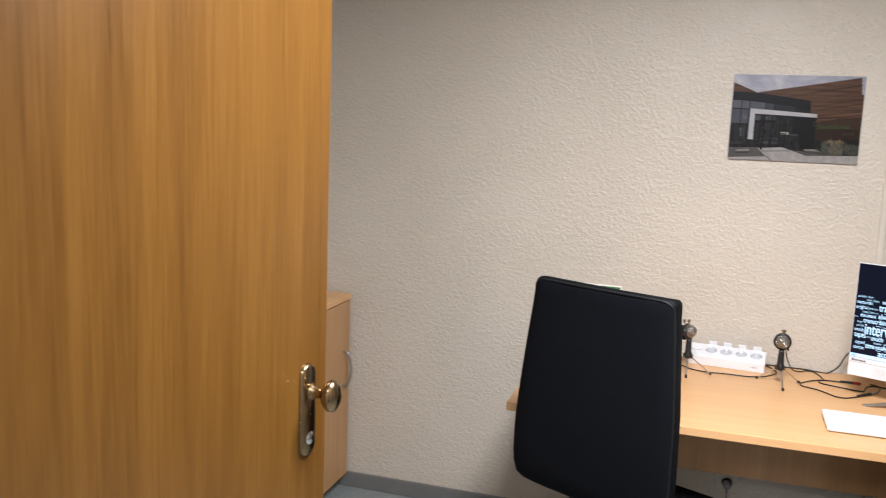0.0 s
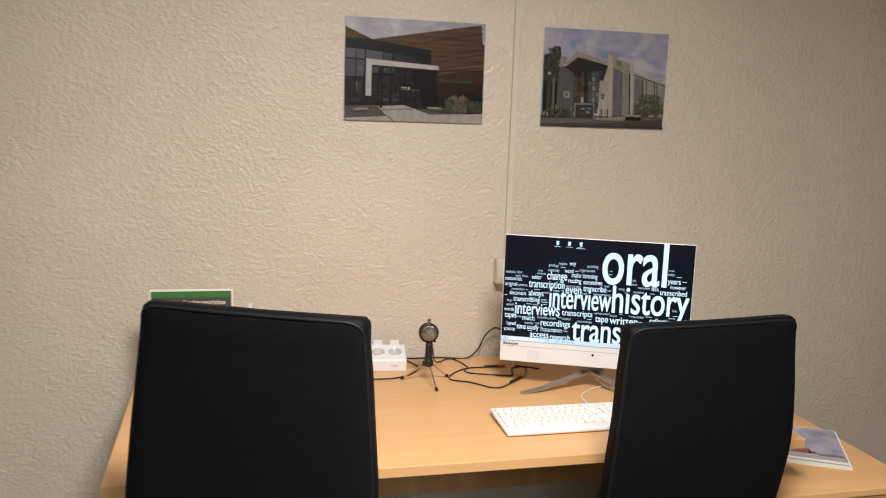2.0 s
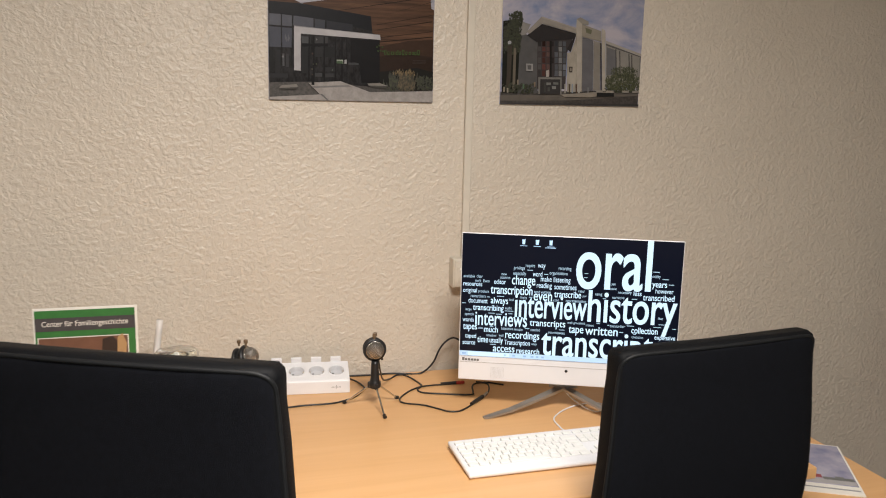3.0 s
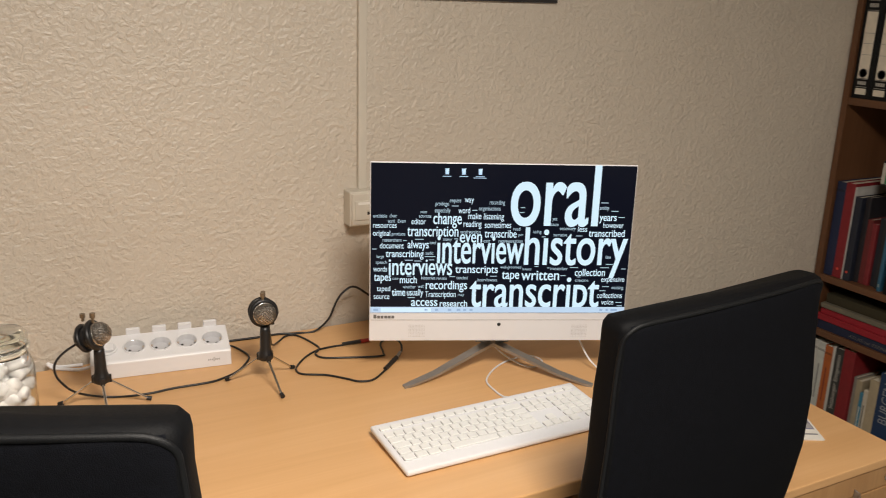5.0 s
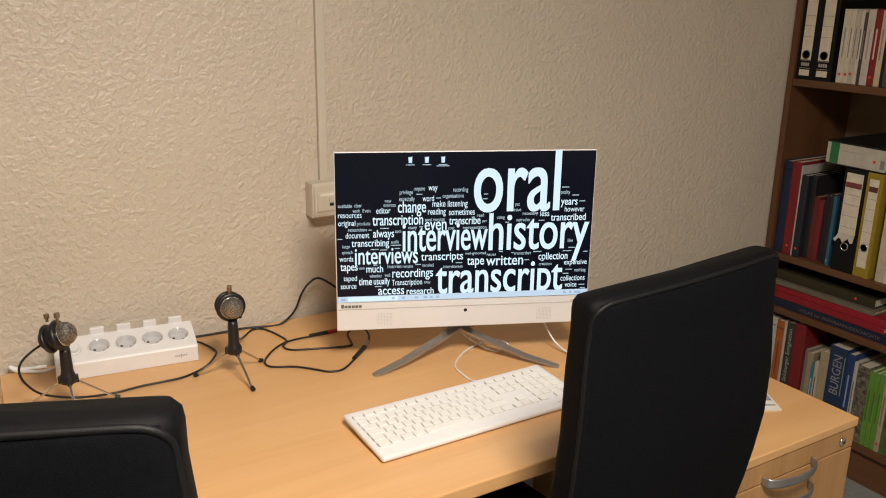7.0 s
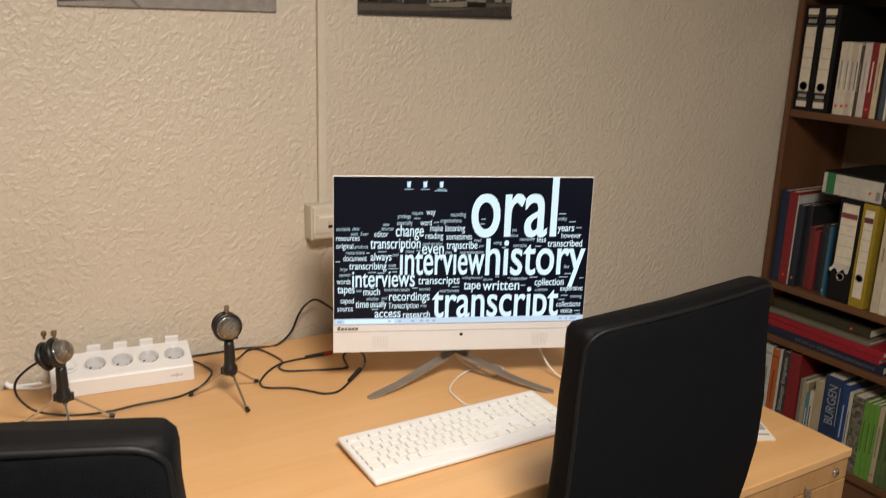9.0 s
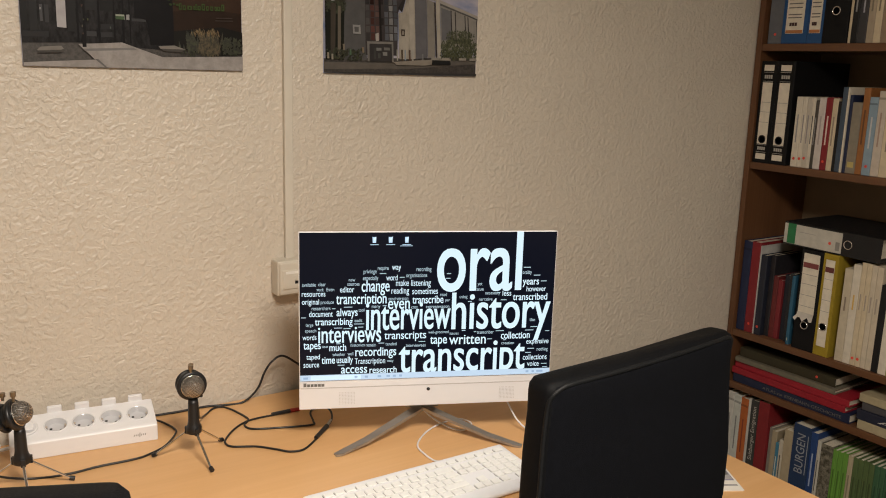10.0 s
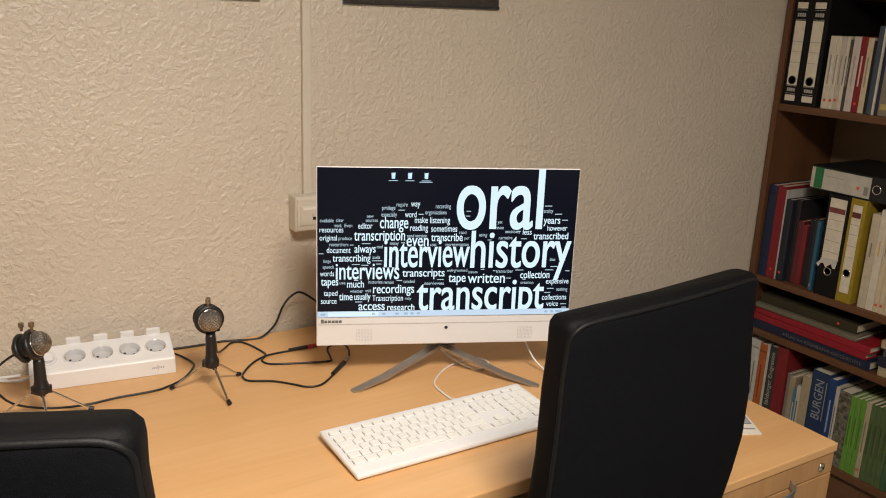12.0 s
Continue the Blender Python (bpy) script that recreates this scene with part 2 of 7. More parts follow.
def letters(bodies, weight=0.0):
    """Outlines of words in the built-in font, made in one go."""
    made = []
    for body in bodies:
        cu = bpy.data.curves.new("writing", "FONT")
        cu.body, cu.size, cu.resolution_u, cu.offset = body, 1.0, 6, weight
        ob = bpy.data.objects.new("writing", cu)
        scene.collection.objects.link(ob)
        made.append((body, ob, cu))
    dg = bpy.context.evaluated_depsgraph_get()
    for body, ob, cu in made:
        me = bpy.data.meshes.new_from_object(ob.evaluated_get(dg))
        v = np.array([q.co[:2] for q in me.vertices])
        _glyphs[body] = (v, [tuple(f.vertices) for f in me.polygons])
        bpy.data.meshes.remove(me)
    for body, ob, cu in made:
        bpy.data.objects.remove(ob)
        bpy.data.curves.remove(cu)


def put_word(bm, body, x, z, width, x_height, y=0.0, turn=None):
    """Writes a word whose left end is x and baseline z, stretched to its width and height, facing -y."""
    v, faces = _glyphs[body]
    lo, hi = v[:, 0].min(), v[:, 0].max()
    kx, kz = width / (hi - lo), x_height / X_HEIGHT
    made = []
    for a, b in v:
        p = Vector(((a - lo) * kx, 0, (b if b <= X_HEIGHT else X_HEIGHT + (b - X_HEIGHT) * 0.8) * kz))
        if turn:
            p = turn @ p
        made.append(bm.verts.new((x + p.x, y, z + p.z)))
    for f in faces:
        try:
            bm.faces.new([made[k] for k in f])
        except ValueError:
            pass
    return bm


letters(["x"])
X_HEIGHT = float(_glyphs["x"][0][:, 1].max())
CLOUD = """oral history interview transcript interviews change transcription even transcribe editor require way privilege recording especially word organisations new sources make listening available clear work Even resources reading sometimes original produce read tend version per using researchers many cost representation document always tool large transcribing audit speech words transcripts well-groomed issues tapes use much histories remain tended interviewees tape written transcriber collection creation expensive nothing whether well recordings taped time usually Transcription may source access research collections voice orality years yet issue necessary less however transcribed narrative like""".split()
letters(CLOUD, 0.006)
letters(["BURGEN", "Salzburger Emigration", "ATLAS zur EISENBAHN-GESCHICHTE", "Center für Familiengeschichte", "ALTE"], 0.004)

# ---- structure ----
OUT = WALL


def wall(name, bm, label, mat=M_WALL):
    return tagged(part(name, bm, mat), label, "wall", kind="structure")


wall("wall_back", box(XL - OUT, XR + OUT, YB, YB + OUT, 0, ZC), "cream wall with a rough textured wallcovering")
# these walls are out of view; their dark tone only damps bounced light
wall("wall_left", box(XL - OUT, XL, YF - OUT, YB, 0, ZC), "side wall behind the cabinet, darkened to cut bounced light", M_DARKENED_WALL)
wall("wall_right", box(XR, XR + OUT, YF - OUT, YB, 0, ZC), "side wall behind the bookcase, darkened to cut bounced light", M_DARKENED_WALL)
bm = bmesh.new()
put_box(bm, XL, DOOR_L - 0.05, YF - OUT, YF, 0, ZC)
put_box(bm, DOOR_R + 0.05, XR, YF - OUT, YF, 0, ZC)
put_box(bm, DOOR_L - 0.05, DOOR_R + 0.05, YF - OUT, YF, DOOR_H + 0.05, ZC)
wall("wall_front", bm, "wall with the corridor doorway, darkened to cut bounced light", M_DARKENED_WALL)
CX0, CX1, CY0 = -1.9, 1.5, -1.6
wall("wall_corridor_left", box(CX0 - OUT, CX0, CY0 - OUT, YF - OUT, 0, ZC), "plain pale corridor wall", M_PLAIN_WALL)
wall("wall_corridor_right", box(CX1, CX1 + OUT, CY0 - OUT, YF - OUT, 0, ZC), "plain pale corridor wall", M_PLAIN_WALL)
wall("wall_corridor_back", box(CX0, CX1, CY0 - OUT, CY0, 0, ZC), "plain pale corridor wall", M_PLAIN_WALL)
wall("wall_corridor_end", box(CX0 - OUT, XL - OUT, YF - OUT, YF - 0.02, 0, ZC), "plain pale corridor wall", M_PLAIN_WALL)
tagged(part("floor", box(CX0 - OUT, XR + OUT, CY0 - OUT, YB + OUT, -0.1, 0), M_FLOOR), "grey hard floor covering", "floor", kind="structure")
tagged(part("ceiling", box(CX0 - OUT, XR + OUT, CY0 - OUT, YB + OUT, ZC, ZC + 0.1), M_CEIL), "plain white ceiling", "ceiling", kind="structure")


def skirting(x0, x1, y0, y1):
    tagged(part("baseboard", box(x0, x1, y0, y1, 0, 0.066, 0.003), M_BASE), "dark grey skirting strip along the wall", "baseboard", kind="structure")


skirting(XL, XR, YB - 0.012, YB)
skirting(XL, XL + 0.012, YF, YB - 0.012)
skirting(XR - 0.012, XR, YF, YB - 0.012)
skirting(XL + 0.012, DOOR_L - 0.1, YF, YF + 0.012)
skirting(DOOR_R + 0.1, XR - 0.012, YF, YF + 0.012)

# door lining and the open door leaf, hung on the doorway's one side
frame_1 = thing("door_frame", pose(0, 0, 0), "oak veneered door lining round the doorway", "door frame", kind="structure")
for nm, b in (("jamb", box(DOOR_L - 0.05, DOOR_L, YF - OUT - 0.012, YF + 0.012, 0, DOOR_H + 0.05, 0.003)),
              ("jamb", box(DOOR_R, DOOR_R + 0.05, YF - OUT - 0.012, YF + 0.012, 0, DOOR_H + 0.05, 0.003)),
              ("head", box(DOOR_L, DOOR_R, YF - OUT - 0.012, YF + 0.012, DOOR_H, DOOR_H + 0.05, 0.003))):
    part(nm, b, M_DOOR, frame_1)

HINGE = Vector((-0.775, 0.652, 0))
FREE = Vector((-0.573, 1.661, 0))
leaf_len = (FREE - HINGE).length
leaf_turn = math.degrees(math.atan2(FREE.y - HINGE.y, FREE.x - HINGE.x))
# the leaf's own x runs from the hinge to the free edge; the seen face looks along -y
door = thing("door_1", pose(HINGE.x, HINGE.y, 0.008, 0, 0, leaf_turn), "oak veneered door standing open with a brass knob", "door", kind="structure")
part("leaf", box(0, leaf_len, 0, 0.04, 0, 2.03, 0.003), M_DOOR, door)
part("latch_plate", box(leaf_len - 0.001, leaf_len + 0.002, 0.008, 0.030, 0.95, 1.17, 0.0005), M_BRASS, door, "brass latch plate")
part("latch_plate", box(leaf_len - 0.001, leaf_len + 0.003, 0.008, 0.028, 1.36, 1.42, 0.0005), M_CHROME, door, "bright strike on the edge")
KX, KZ = leaf_len - 0.062, 1.012
outline = [(KX + s * 0.0215 * math.cos(a), KZ + zc + s * 0.0215 * math.sin(a)) for s, zc in ((1, 0.062), (-1, -0.078)) for a in [math.pi * k / 10 for k in range(11)]]
bmp = bmesh.new()
low_, mid_, top_ = ([bmp.verts.new((KX + (x - KX) * f, yy, KZ + (zz - KZ) * (1 - (1 - f) * 0.3))) for x, zz in outline] for yy, f in ((0.0, 1.0), (-0.006, 0.97), (-0.009, 0.80)))
for r0, r1 in ((low_, mid_), (mid_, top_)):
    for k in range(len(r0)):
        bmp.faces.new((r0[k], r0[(k + 1) % len(r0)], r1[(k + 1) % len(r0)], r1[k]))
bmp.faces.new(top_)
bmesh.ops.recalc_face_normals(bmp, faces=bmp.faces)
plate = part("door_plate", bmp, M_BRASS, door, "dark aged brass door plate", True)
part("keyhole_cover", lathe([(0.0, 0.006), (0.009, 0.0055), (0.0125, 0.003), (0.0135, 0)], 20, pose(KX, -0.009, KZ - 0.062, 90)), M_CHROME, plate, "bright oval lock cover", True)
part("door_knob", lathe([(0.015, 0), (0.015, 0.006), (0.010, 0.010), (0.009, 0.028), (0.013, 0.033), (0.022, 0.039), (0.0275, 0.048), (0.0265, 0.056), (0.018, 0.062), (0.0, 0.064)], 28, pose(KX, -0.009, KZ + 0.03, 90) @ Matrix.Diagonal((0.86, 1.12, 1, 1))), M_BRASS, door, "polished brass door knob", True)
for z in (0.25, 1.75):
    part("hinge", rod((-0.006, -0.006, z - 0.05), (-0.006, -0.006, z + 0.05), 0.008), M_BRASS, door, "brass hinge")
# a knob on the leaf's other face
part("door_knob", lathe([(0.015, 0), (0.010, 0.010), (0.009, 0.028), (0.024, 0.040), (0.0285, 0.050), (0.019, 0.068), (0.0, 0.071)], 24, pose(KX, 0.04, KZ + 0.03, -90)), M_BRASS, door, "polished brass door knob", True)

# ceiling lamps
for nm, px, py in (("ceiling_lamp", LAMP[0], LAMP[1]), ("ceiling_lamp", -0.3, -0.75)):
    lamp = thing(nm, pose(px, py, ZC), "square white ceiling lamp, switched on", "ceiling lamp")
    part("housing", box(-0.31, 0.31, -0.31, 0.31, -0.05, 0, 0.004), M_WHITE_P, lamp)
    part("diffuser", box(-0.29, 0.29, -0.29, 0.29, -0.075, -0.052, 0.006), M_LAMP, lamp, "glowing lamp cover")

# ---- desk, pedestal, cabinet ----
DX0, DX1, DY0, DY1, DZ = -0.415, 1.222, 2.592, 3.376, 0.74
desk = thing("desk", pose((DX0 + DX1) / 2, (DY0 + DY1) / 2, 0), "long beech laminate office desk against the wall", "desk")
hw, hd = (DX1 - DX0) / 2, (DY1 - DY0) / 2
part("desktop", box(-hw, hw, -hd, hd, DZ - 0.026, DZ, 0.0025), M_BEECH, desk)
# the darker beech carries the shade under the desktop in its colour
part("modesty_panel", box(-hw + 0.12, hw - 0.12, hd - 0.20, hd - 0.182, 0.385, DZ - 0.028, 0.002), M_BEECH_SHADED, desk)
for s in (-1, 1):
    lx = s * (hw - 0.16)
    part("leg", box(lx - 0.03, lx + 0.03, hd - 0.30, hd - 0.24, 0.05, DZ - 0.056, 0.006), M_GREY_P, desk, "grey metal leg")
    part("foot", box(lx - 0.03, lx + 0.03, -hd + 0.10, hd - 0.08, 0.0, 0.05, 0.012), M_GREY_P, desk, "grey metal foot")
    part("crossbar", box(lx - 0.025, lx + 0.025, -hd + 0.12, hd - 0.10, DZ - 0.056, DZ - 0.027, 0.003), M_GREY_P, desk, "grey metal bearer")

PX0, PX1, PY0, PY1, PZ = 1.140, 1.562, 2.566, 3.15, 0.605
ped = thing("drawer_pedestal", pose(PX0, PY0, 0), "beech drawer pedestal on castors pushed partly under the desk", "drawer unit")
pw, pd = PX1 - PX0, PY1 - PY0
part("body", box(0.004, pw - 0.004, 0.022, pd, 0.06, PZ - 0.021, 0.002), M_BEECH_SHADED, ped)
part("top", box(0, pw, 0, pd, PZ - 0.020, PZ, 0.0025), M_BEECH, ped)


def bow_handle(parent, cx, y, cz, width, lift=0.0, mat=M_SILVER):
    b = tube([(cx - width / 2, y, cz), (cx - width / 2 + 0.006, y - 0.018, cz), (cx - width / 4, y - 0.030, cz), (cx, y - 0.034, cz), (cx + width / 4, y - 0.030, cz), (cx + width / 2 - 0.006, y - 0.018, cz), (cx + width / 2, y, cz)], 0.005, 10, 5, flat=(0.0014, 0.0105))
    return part("handle", b, mat, parent, "curved silver bow handle", True)


zs = PZ - 0.022
for k, (dh, lock) in enumerate(((0.050, True), (0.152, False), (0.152, False), (0.152, False))):
    d = part("drawer", box(0.004, pw - 0.004, 0.003, 0.021, zs - dh + 0.003, zs, 0.0015), M_BEECH_SHADED, ped)
    if lock:
        part("lock", lathe([(0.0, 0.005), (0.006, 0.005), (0.0095, 0.003), (0.010, 0)], 20, pose(pw - 0.045, 0.003, zs - dh / 2, 90)), M_CHROME, d, "round steel lock", True)
        part("key_slot", box(pw - 0.0475, pw - 0.0425, -0.0026, -0.0015, zs - dh / 2 - 0.0012, zs - dh / 2 + 0.0012), M_BLACK_P, d, "dark key slot")
        bow_handle(d, pw / 2 - 0.012, 0.003, zs - dh + 0.010, 0.155)
    else:
        bow_handle(d, pw / 2 - 0.012, 0.003, zs - 0.045, 0.155)
    zs -= dh
for cx in (0.06, pw - 0.06):
    for cy in (0.08, pd - 0.08):
        part("castor", put_rod(rod((cx - 0.012, cy, 0.024), (cx + 0.012, cy, 0.024), 0.024, n=18), (cx, cy, 0.03), (cx, cy, 0.062), 0.008), M_BLACK_P, ped, "black castor")

# the low cabinet behind the door, its front towards the room
CBX, CBY0, CBY1, CBZ = -1.262, 2.42, 3.375, 0.846
cab = thing("cabinet", pose(CBX, CBY1, 0), "low beech cabinet with bow handles beside the wall", "cabinet")
cl = CBY1 - CBY0
part("body", box(-0.43, -0.020, -cl + 0.004, -0.004, 0.06, CBZ - 0.025, 0.002), M_BEECH_SHADED, cab)
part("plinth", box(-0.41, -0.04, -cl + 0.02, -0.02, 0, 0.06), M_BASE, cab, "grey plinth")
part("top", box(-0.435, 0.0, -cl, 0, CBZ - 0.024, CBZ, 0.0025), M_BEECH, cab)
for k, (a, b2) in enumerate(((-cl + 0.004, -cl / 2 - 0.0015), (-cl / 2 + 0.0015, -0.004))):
    dr = part("door", box(-0.019, -0.002, a, b2, 0.065, CBZ - 0.028, 0.0015), M_BEECH_SHADED, cab)
    hy = b2 - 0.06
    part("handle", tube([(-0.002, hy, 0.467), (0.016, hy, 0.473), (0.028, hy, 0.50), (0.033, hy, 0.54), (0.028, hy, 0.58), (0.016, hy, 0.608), (-0.002, hy, 0.614)], 0.005, 10, 5), M_SILVER, dr, "curved grey bow handle", True)
papers = thing("paper_sheets", pose(-1.45, 3.06, CBZ), "loose printed sheets lying on the cabinet", "paper")
for k in range(4):
    part("sheet", box(-0.105, 0.105, -0.148, 0.148, 0.0015 * k, 0.0015 * k + 0.001, m=pose(0.02 * k - 0.02, 0.03 * k, 0, 0, 0, 7 * k - 8)), M_PAPER, papers)
leaflet = thing("green_leaflet", pose(-1.37, 2.80, CBZ), "pale green leaflet lying on the cabinet", "leaflet")
part("sheet", box(-0.075, 0.075, -0.105, 0.105, 0, 0.003, m=pose(0, 0, 0, 0, 0, 10)), ink((0.36, 0.58, 0.42)), leaflet)


# ---- office chairs ----
BACK_ROWS = ((0.0, 0.192, 0.032, 0.35), (0.012, 0.217, 0.031, 0.62), (0.035, 0.232, 0.029, 0.86), (0.09, 0.240, 0.024, 1.0), (0.18, 0.242, 0.017, 1.0), (0.28, 0.241, 0.009, 1.0), (0.38, 0.239, 0.003, 1.0), (0.50, 0.235, -0.002, 1.0), (0.65, 0.227, -0.004, 0.98), (0.82, 0.217, 0.0, 0.95), (0.92, 0.210, 0.0, 0.92), (0.972, 0.209, 0.0, 0.92), (0.988, 0.207, 0.001, 0.88), (1.0, 0.199, 0.004, 0.74))


WAIST = [0.0, 0.0, 0.0, 0.0, 0.0]


def back_point(share, a, h0, h1, rear, thick, out=0.0):
    """A point of the upholstered back's skin, by its share of the height and the angle round its rounded section."""
    for r0, r1 in zip(BACK_ROWS, BACK_ROWS[1:]):
        if share <= r1[0]:
            break
    k = (share - r0[0]) / (r1[0] - r0[0])
    half, lean, t = (r0[i] + (r1[i] - r0[i]) * k for i in (1, 2, 3))
    low = max(0.0, 0.55 - share) / 0.55
    half, lean = half - WAIST[0] * low - WAIST[2] + WAIST[3] * max(0.0, share - 0.6) / 0.4, lean + WAIST[1] * low
    c, s = math.cos(a), math.sin(a)
    x = (half + out) * math.copysign(abs(c) ** 0.22, c)
    y = rear + lean + thick / 2 + (thick * t / 2 + out) * math.copysign(abs(s) ** 0.5, s) + 0.008 * (x / half) ** 2
    return Vector((x - 0.009 * (1 - share) + WAIST[4] * (1 - max(0.0, share - 0.6) / 0.4), y, h0 + (h1 - h0) * share - 0.010 * share * (s + 1) / 2))


def back_shell(h0, h1, rear, thick):
    bm = bmesh.new()
    n = 48
    loops = [[bm.verts.new(back_point(r[0], 2 * math.pi * k / n, h0, h1, rear, thick)) for k in range(n)] for r in BACK_ROWS]
    for a, b in zip(loops, loops[1:]):
        for k in range(n):
            bm.faces.new((a[k], a[(k + 1) % n], b[(k + 1) % n], b[k]))
    bm.faces.new(loops[0][::-1])
    bm.faces.new(loops[-1])
    # the rim and the top are leatherette, the rear panel within the welt is fabric
    for f in bm.faces:
        f.normal_update()
        c = f.calc_center_median()
        f.material_index = 0 if f.normal.y < -0.8 and c.z < h0 + (h1 - h0) * 0.984 else 1
    return bm


def office_chair(place, turn, top):
    ch = thing("office_chair", pose(place[0], place[1], 0, 0, 0, turn), "black upholstered swivel office chair at the desk", "office chair", "office chairs at the desk")
    h0, rear, thick = top - 0.575, -0.30, 0.068
    part("backrest", back_shell(h0, top, rear, thick), (M_BLACK, M_RIM), ch, "black fabric backrest", True)
    # welt round the rear panel, laid on the skin
    skin = lambda s, x, e: back_point(s, e * math.acos(max(-1, min(1, math.copysign(abs(x) ** (1 / 0.22), x)))), h0, top, rear, thick, -0.0012)
    edge = [(0.12, 0.991), (0.3, 0.991), (0.5, 0.991), (0.7, 0.991), (0.85, 0.990), (0.93, 0.988), (0.958, 0.980), (0.974, 0.955), (0.983, 0.91), (0.987, 0.84), (0.988, 0.6), (0.988, 0.3)]
    pts = [skin(s, -x, -1) for s, x in edge] + [skin(0.988, 0.0, -1)] + [skin(s, x, -1) for s, x in edge[::-1]]
    part("piping", tube(pts, 0.0034, 10, 4), M_WELT, ch, "black welt round the back panel", True)
    seat_z = top - 0.712
    part("seat", box(-0.235, 0.235, -0.14, 0.32, seat_z - 0.07, seat_z, 0.03, 4), M_BLACK, ch, "black fabric seat", True)
    part("back_bracket", tube([(0, -0.245, h0 + 0.10), (0, -0.245, seat_z + 0.04), (0, -0.22, seat_z - 0.09), (0, -0.05, seat_z - 0.095)], 0.02, 10, 6, flat=(0.035, 0.009)), M_BLACK_P, ch, "black back support", True)
    part("mechanism", box(-0.08, 0.08, -0.12, 0.12, seat_z - 0.13, seat_z - 0.068, 0.01), M_BLACK_P, ch)
    part("gas_lift", put_rod(rod((0, 0, 0.10), (0, 0, 0.26), 0.026, n=18), (0, 0, 0.26), (0, 0, seat_z - 0.12), 0.015, n=18), M_BLACK_P, ch)
    for k in range(5):
        a = math.radians(72 * k + 18)
        c, s = math.cos(a), math.sin(a)
        arm = part("base_arm", put_rod(bmesh.new(), (0.02 * c, 0.02 * s, 0.115), (0.29 * c, 0.29 * s, 0.078), 0.022, 0.014, 10), M_BLACK_P, ch)
        cx, cy = 0.285 * c, 0.285 * s
        part("castor", put_rod(rod((cx - 0.02 * s, cy + 0.02 * c, 0.028), (cx + 0.02 * s, cy - 0.02 * c, 0.028), 0.028, n=16), (cx, cy, 0.03), (cx, cy, 0.08), 0.008), M_BLACK_P, arm)
    return ch


def chair_at(rear_x, rear_y, turn, top, waist, lumbar, slim=0.0, crown=0.0, aside=0.0):
    """Places a chair by the middle of its back's rear face."""
    WAIST[:] = waist, lumbar, slim, crown, aside
    f = Vector((-math.sin(radians(turn)), math.cos(radians(turn))))
    return office_chair((rear_x + 0.30 * f.x, rear_y + 0.30 * f.y), turn, top)


chair_at(-0.133, 2.2925, -25.0, 1.170, -0.001, -0.040, 0.006, 0.002)
chair_at(0.845, 2.408, 5.5, 1.094, 0.018, 0.018, 0.004, 0.008, 0.005)

# ---- all-in-one computer ----
MW, MZ0, MZ1 = 0.513, 0.816, 1.177
mon = thing("desktop_computer", pose(0.8163, 2.9870, DZ, 0, 0, -23.4), "white all-in-one desktop computer with its screen on", "computer")
z0, z1 = MZ0 - DZ, MZ1 - DZ
part("case", box(-MW / 2, MW / 2, 0.0, 0.0055, z0, z1, 0.0016), M_WHITE_P, mon)
part("rear_case", box(-0.20, 0.20, 0.0055, 0.05, z0 + 0.02, z1 - 0.06, 0.014, 3), M_WHITE_P, mon, "white rear bulge")
SX0, SX1, SZ0, SZ1 = -MW / 2 + 0.0020, MW / 2 - 0.0020, z0 + 0.0605, z1 - 0.0016
screen = part("screen", box(SX0, SX1, -0.0015, 0.002, SZ0, SZ1), M_SCREEN, mon, "glossy black screen")
SW, SH = SX1 - SX0, SZ1 - SZ0
lit, faint = bmesh.new(), bmesh.new()
FACE = -0.0019


def word(body, u, w, v, h):
    wide, tall, left = w * SW, h * SH, SX0 + u * SW
    outline_, _ = _glyphs[body]
    squeeze = wide / float(np.ptp(outline_[:, 0])) / (tall / X_HEIGHT)
    bold = tall * min(0.012, max(0.0, (0.22 - 0.18 * squeeze) / 2)) if h > 0.028 else 0.0
    target = lit if h > 0.019 else faint
    for k, shift in enumerate((0.0, 2 * bold) if bold else (0.0,)):
        put_word(target, body, left + shift, SZ1 - v * SH, wide - 2 * bold, tall, FACE - 0.00003 * k)


def dash(u, w, v):
    x, z = SX0 + u * SW, SZ1 - v * SH
    poly([(x, z), (x + w * SW, z), (x + w * SW, z + 0.0017), (x, z + 0.0017)], FACE, faint)


word("oral", 0.525, 0.340, 0.395, 0.279); word("history", 0.588, 0.402, 0.662, 0.177); word("interview", 0.252, 0.332, 0.655, 0.135)
word("transcript", 0.382, 0.512, 0.957, 0.153); word("interviews", 0.069, 0.243, 0.737, 0.078); word("change", 0.234, 0.108, 0.393, 0.053)
word("transcription", 0.137, 0.194, 0.475, 0.048); word("even", 0.337, 0.085, 0.514, 0.054); word("transcribe", 0.431, 0.123, 0.480, 0.036)
word("editor", 0.152, 0.054, 0.396, 0.026); word("require", 0.295, 0.042, 0.249, 0.018); word("way", 0.350, 0.035, 0.249, 0.026)
word("privilege", 0.241, 0.050, 0.271, 0.018); word("recording", 0.445, 0.058, 0.260, 0.019); word("especially", 0.239, 0.059, 0.316, 0.019)
word("word", 0.328, 0.044, 0.320, 0.026); word("organisations", 0.405, 0.082, 0.300, 0.018); word("new", 0.185, 0.025, 0.323, 0.014)
word("sources", 0.180, 0.046, 0.352, 0.016); word("make", 0.366, 0.050, 0.358, 0.028); word("listening", 0.425, 0.077, 0.359, 0.028)
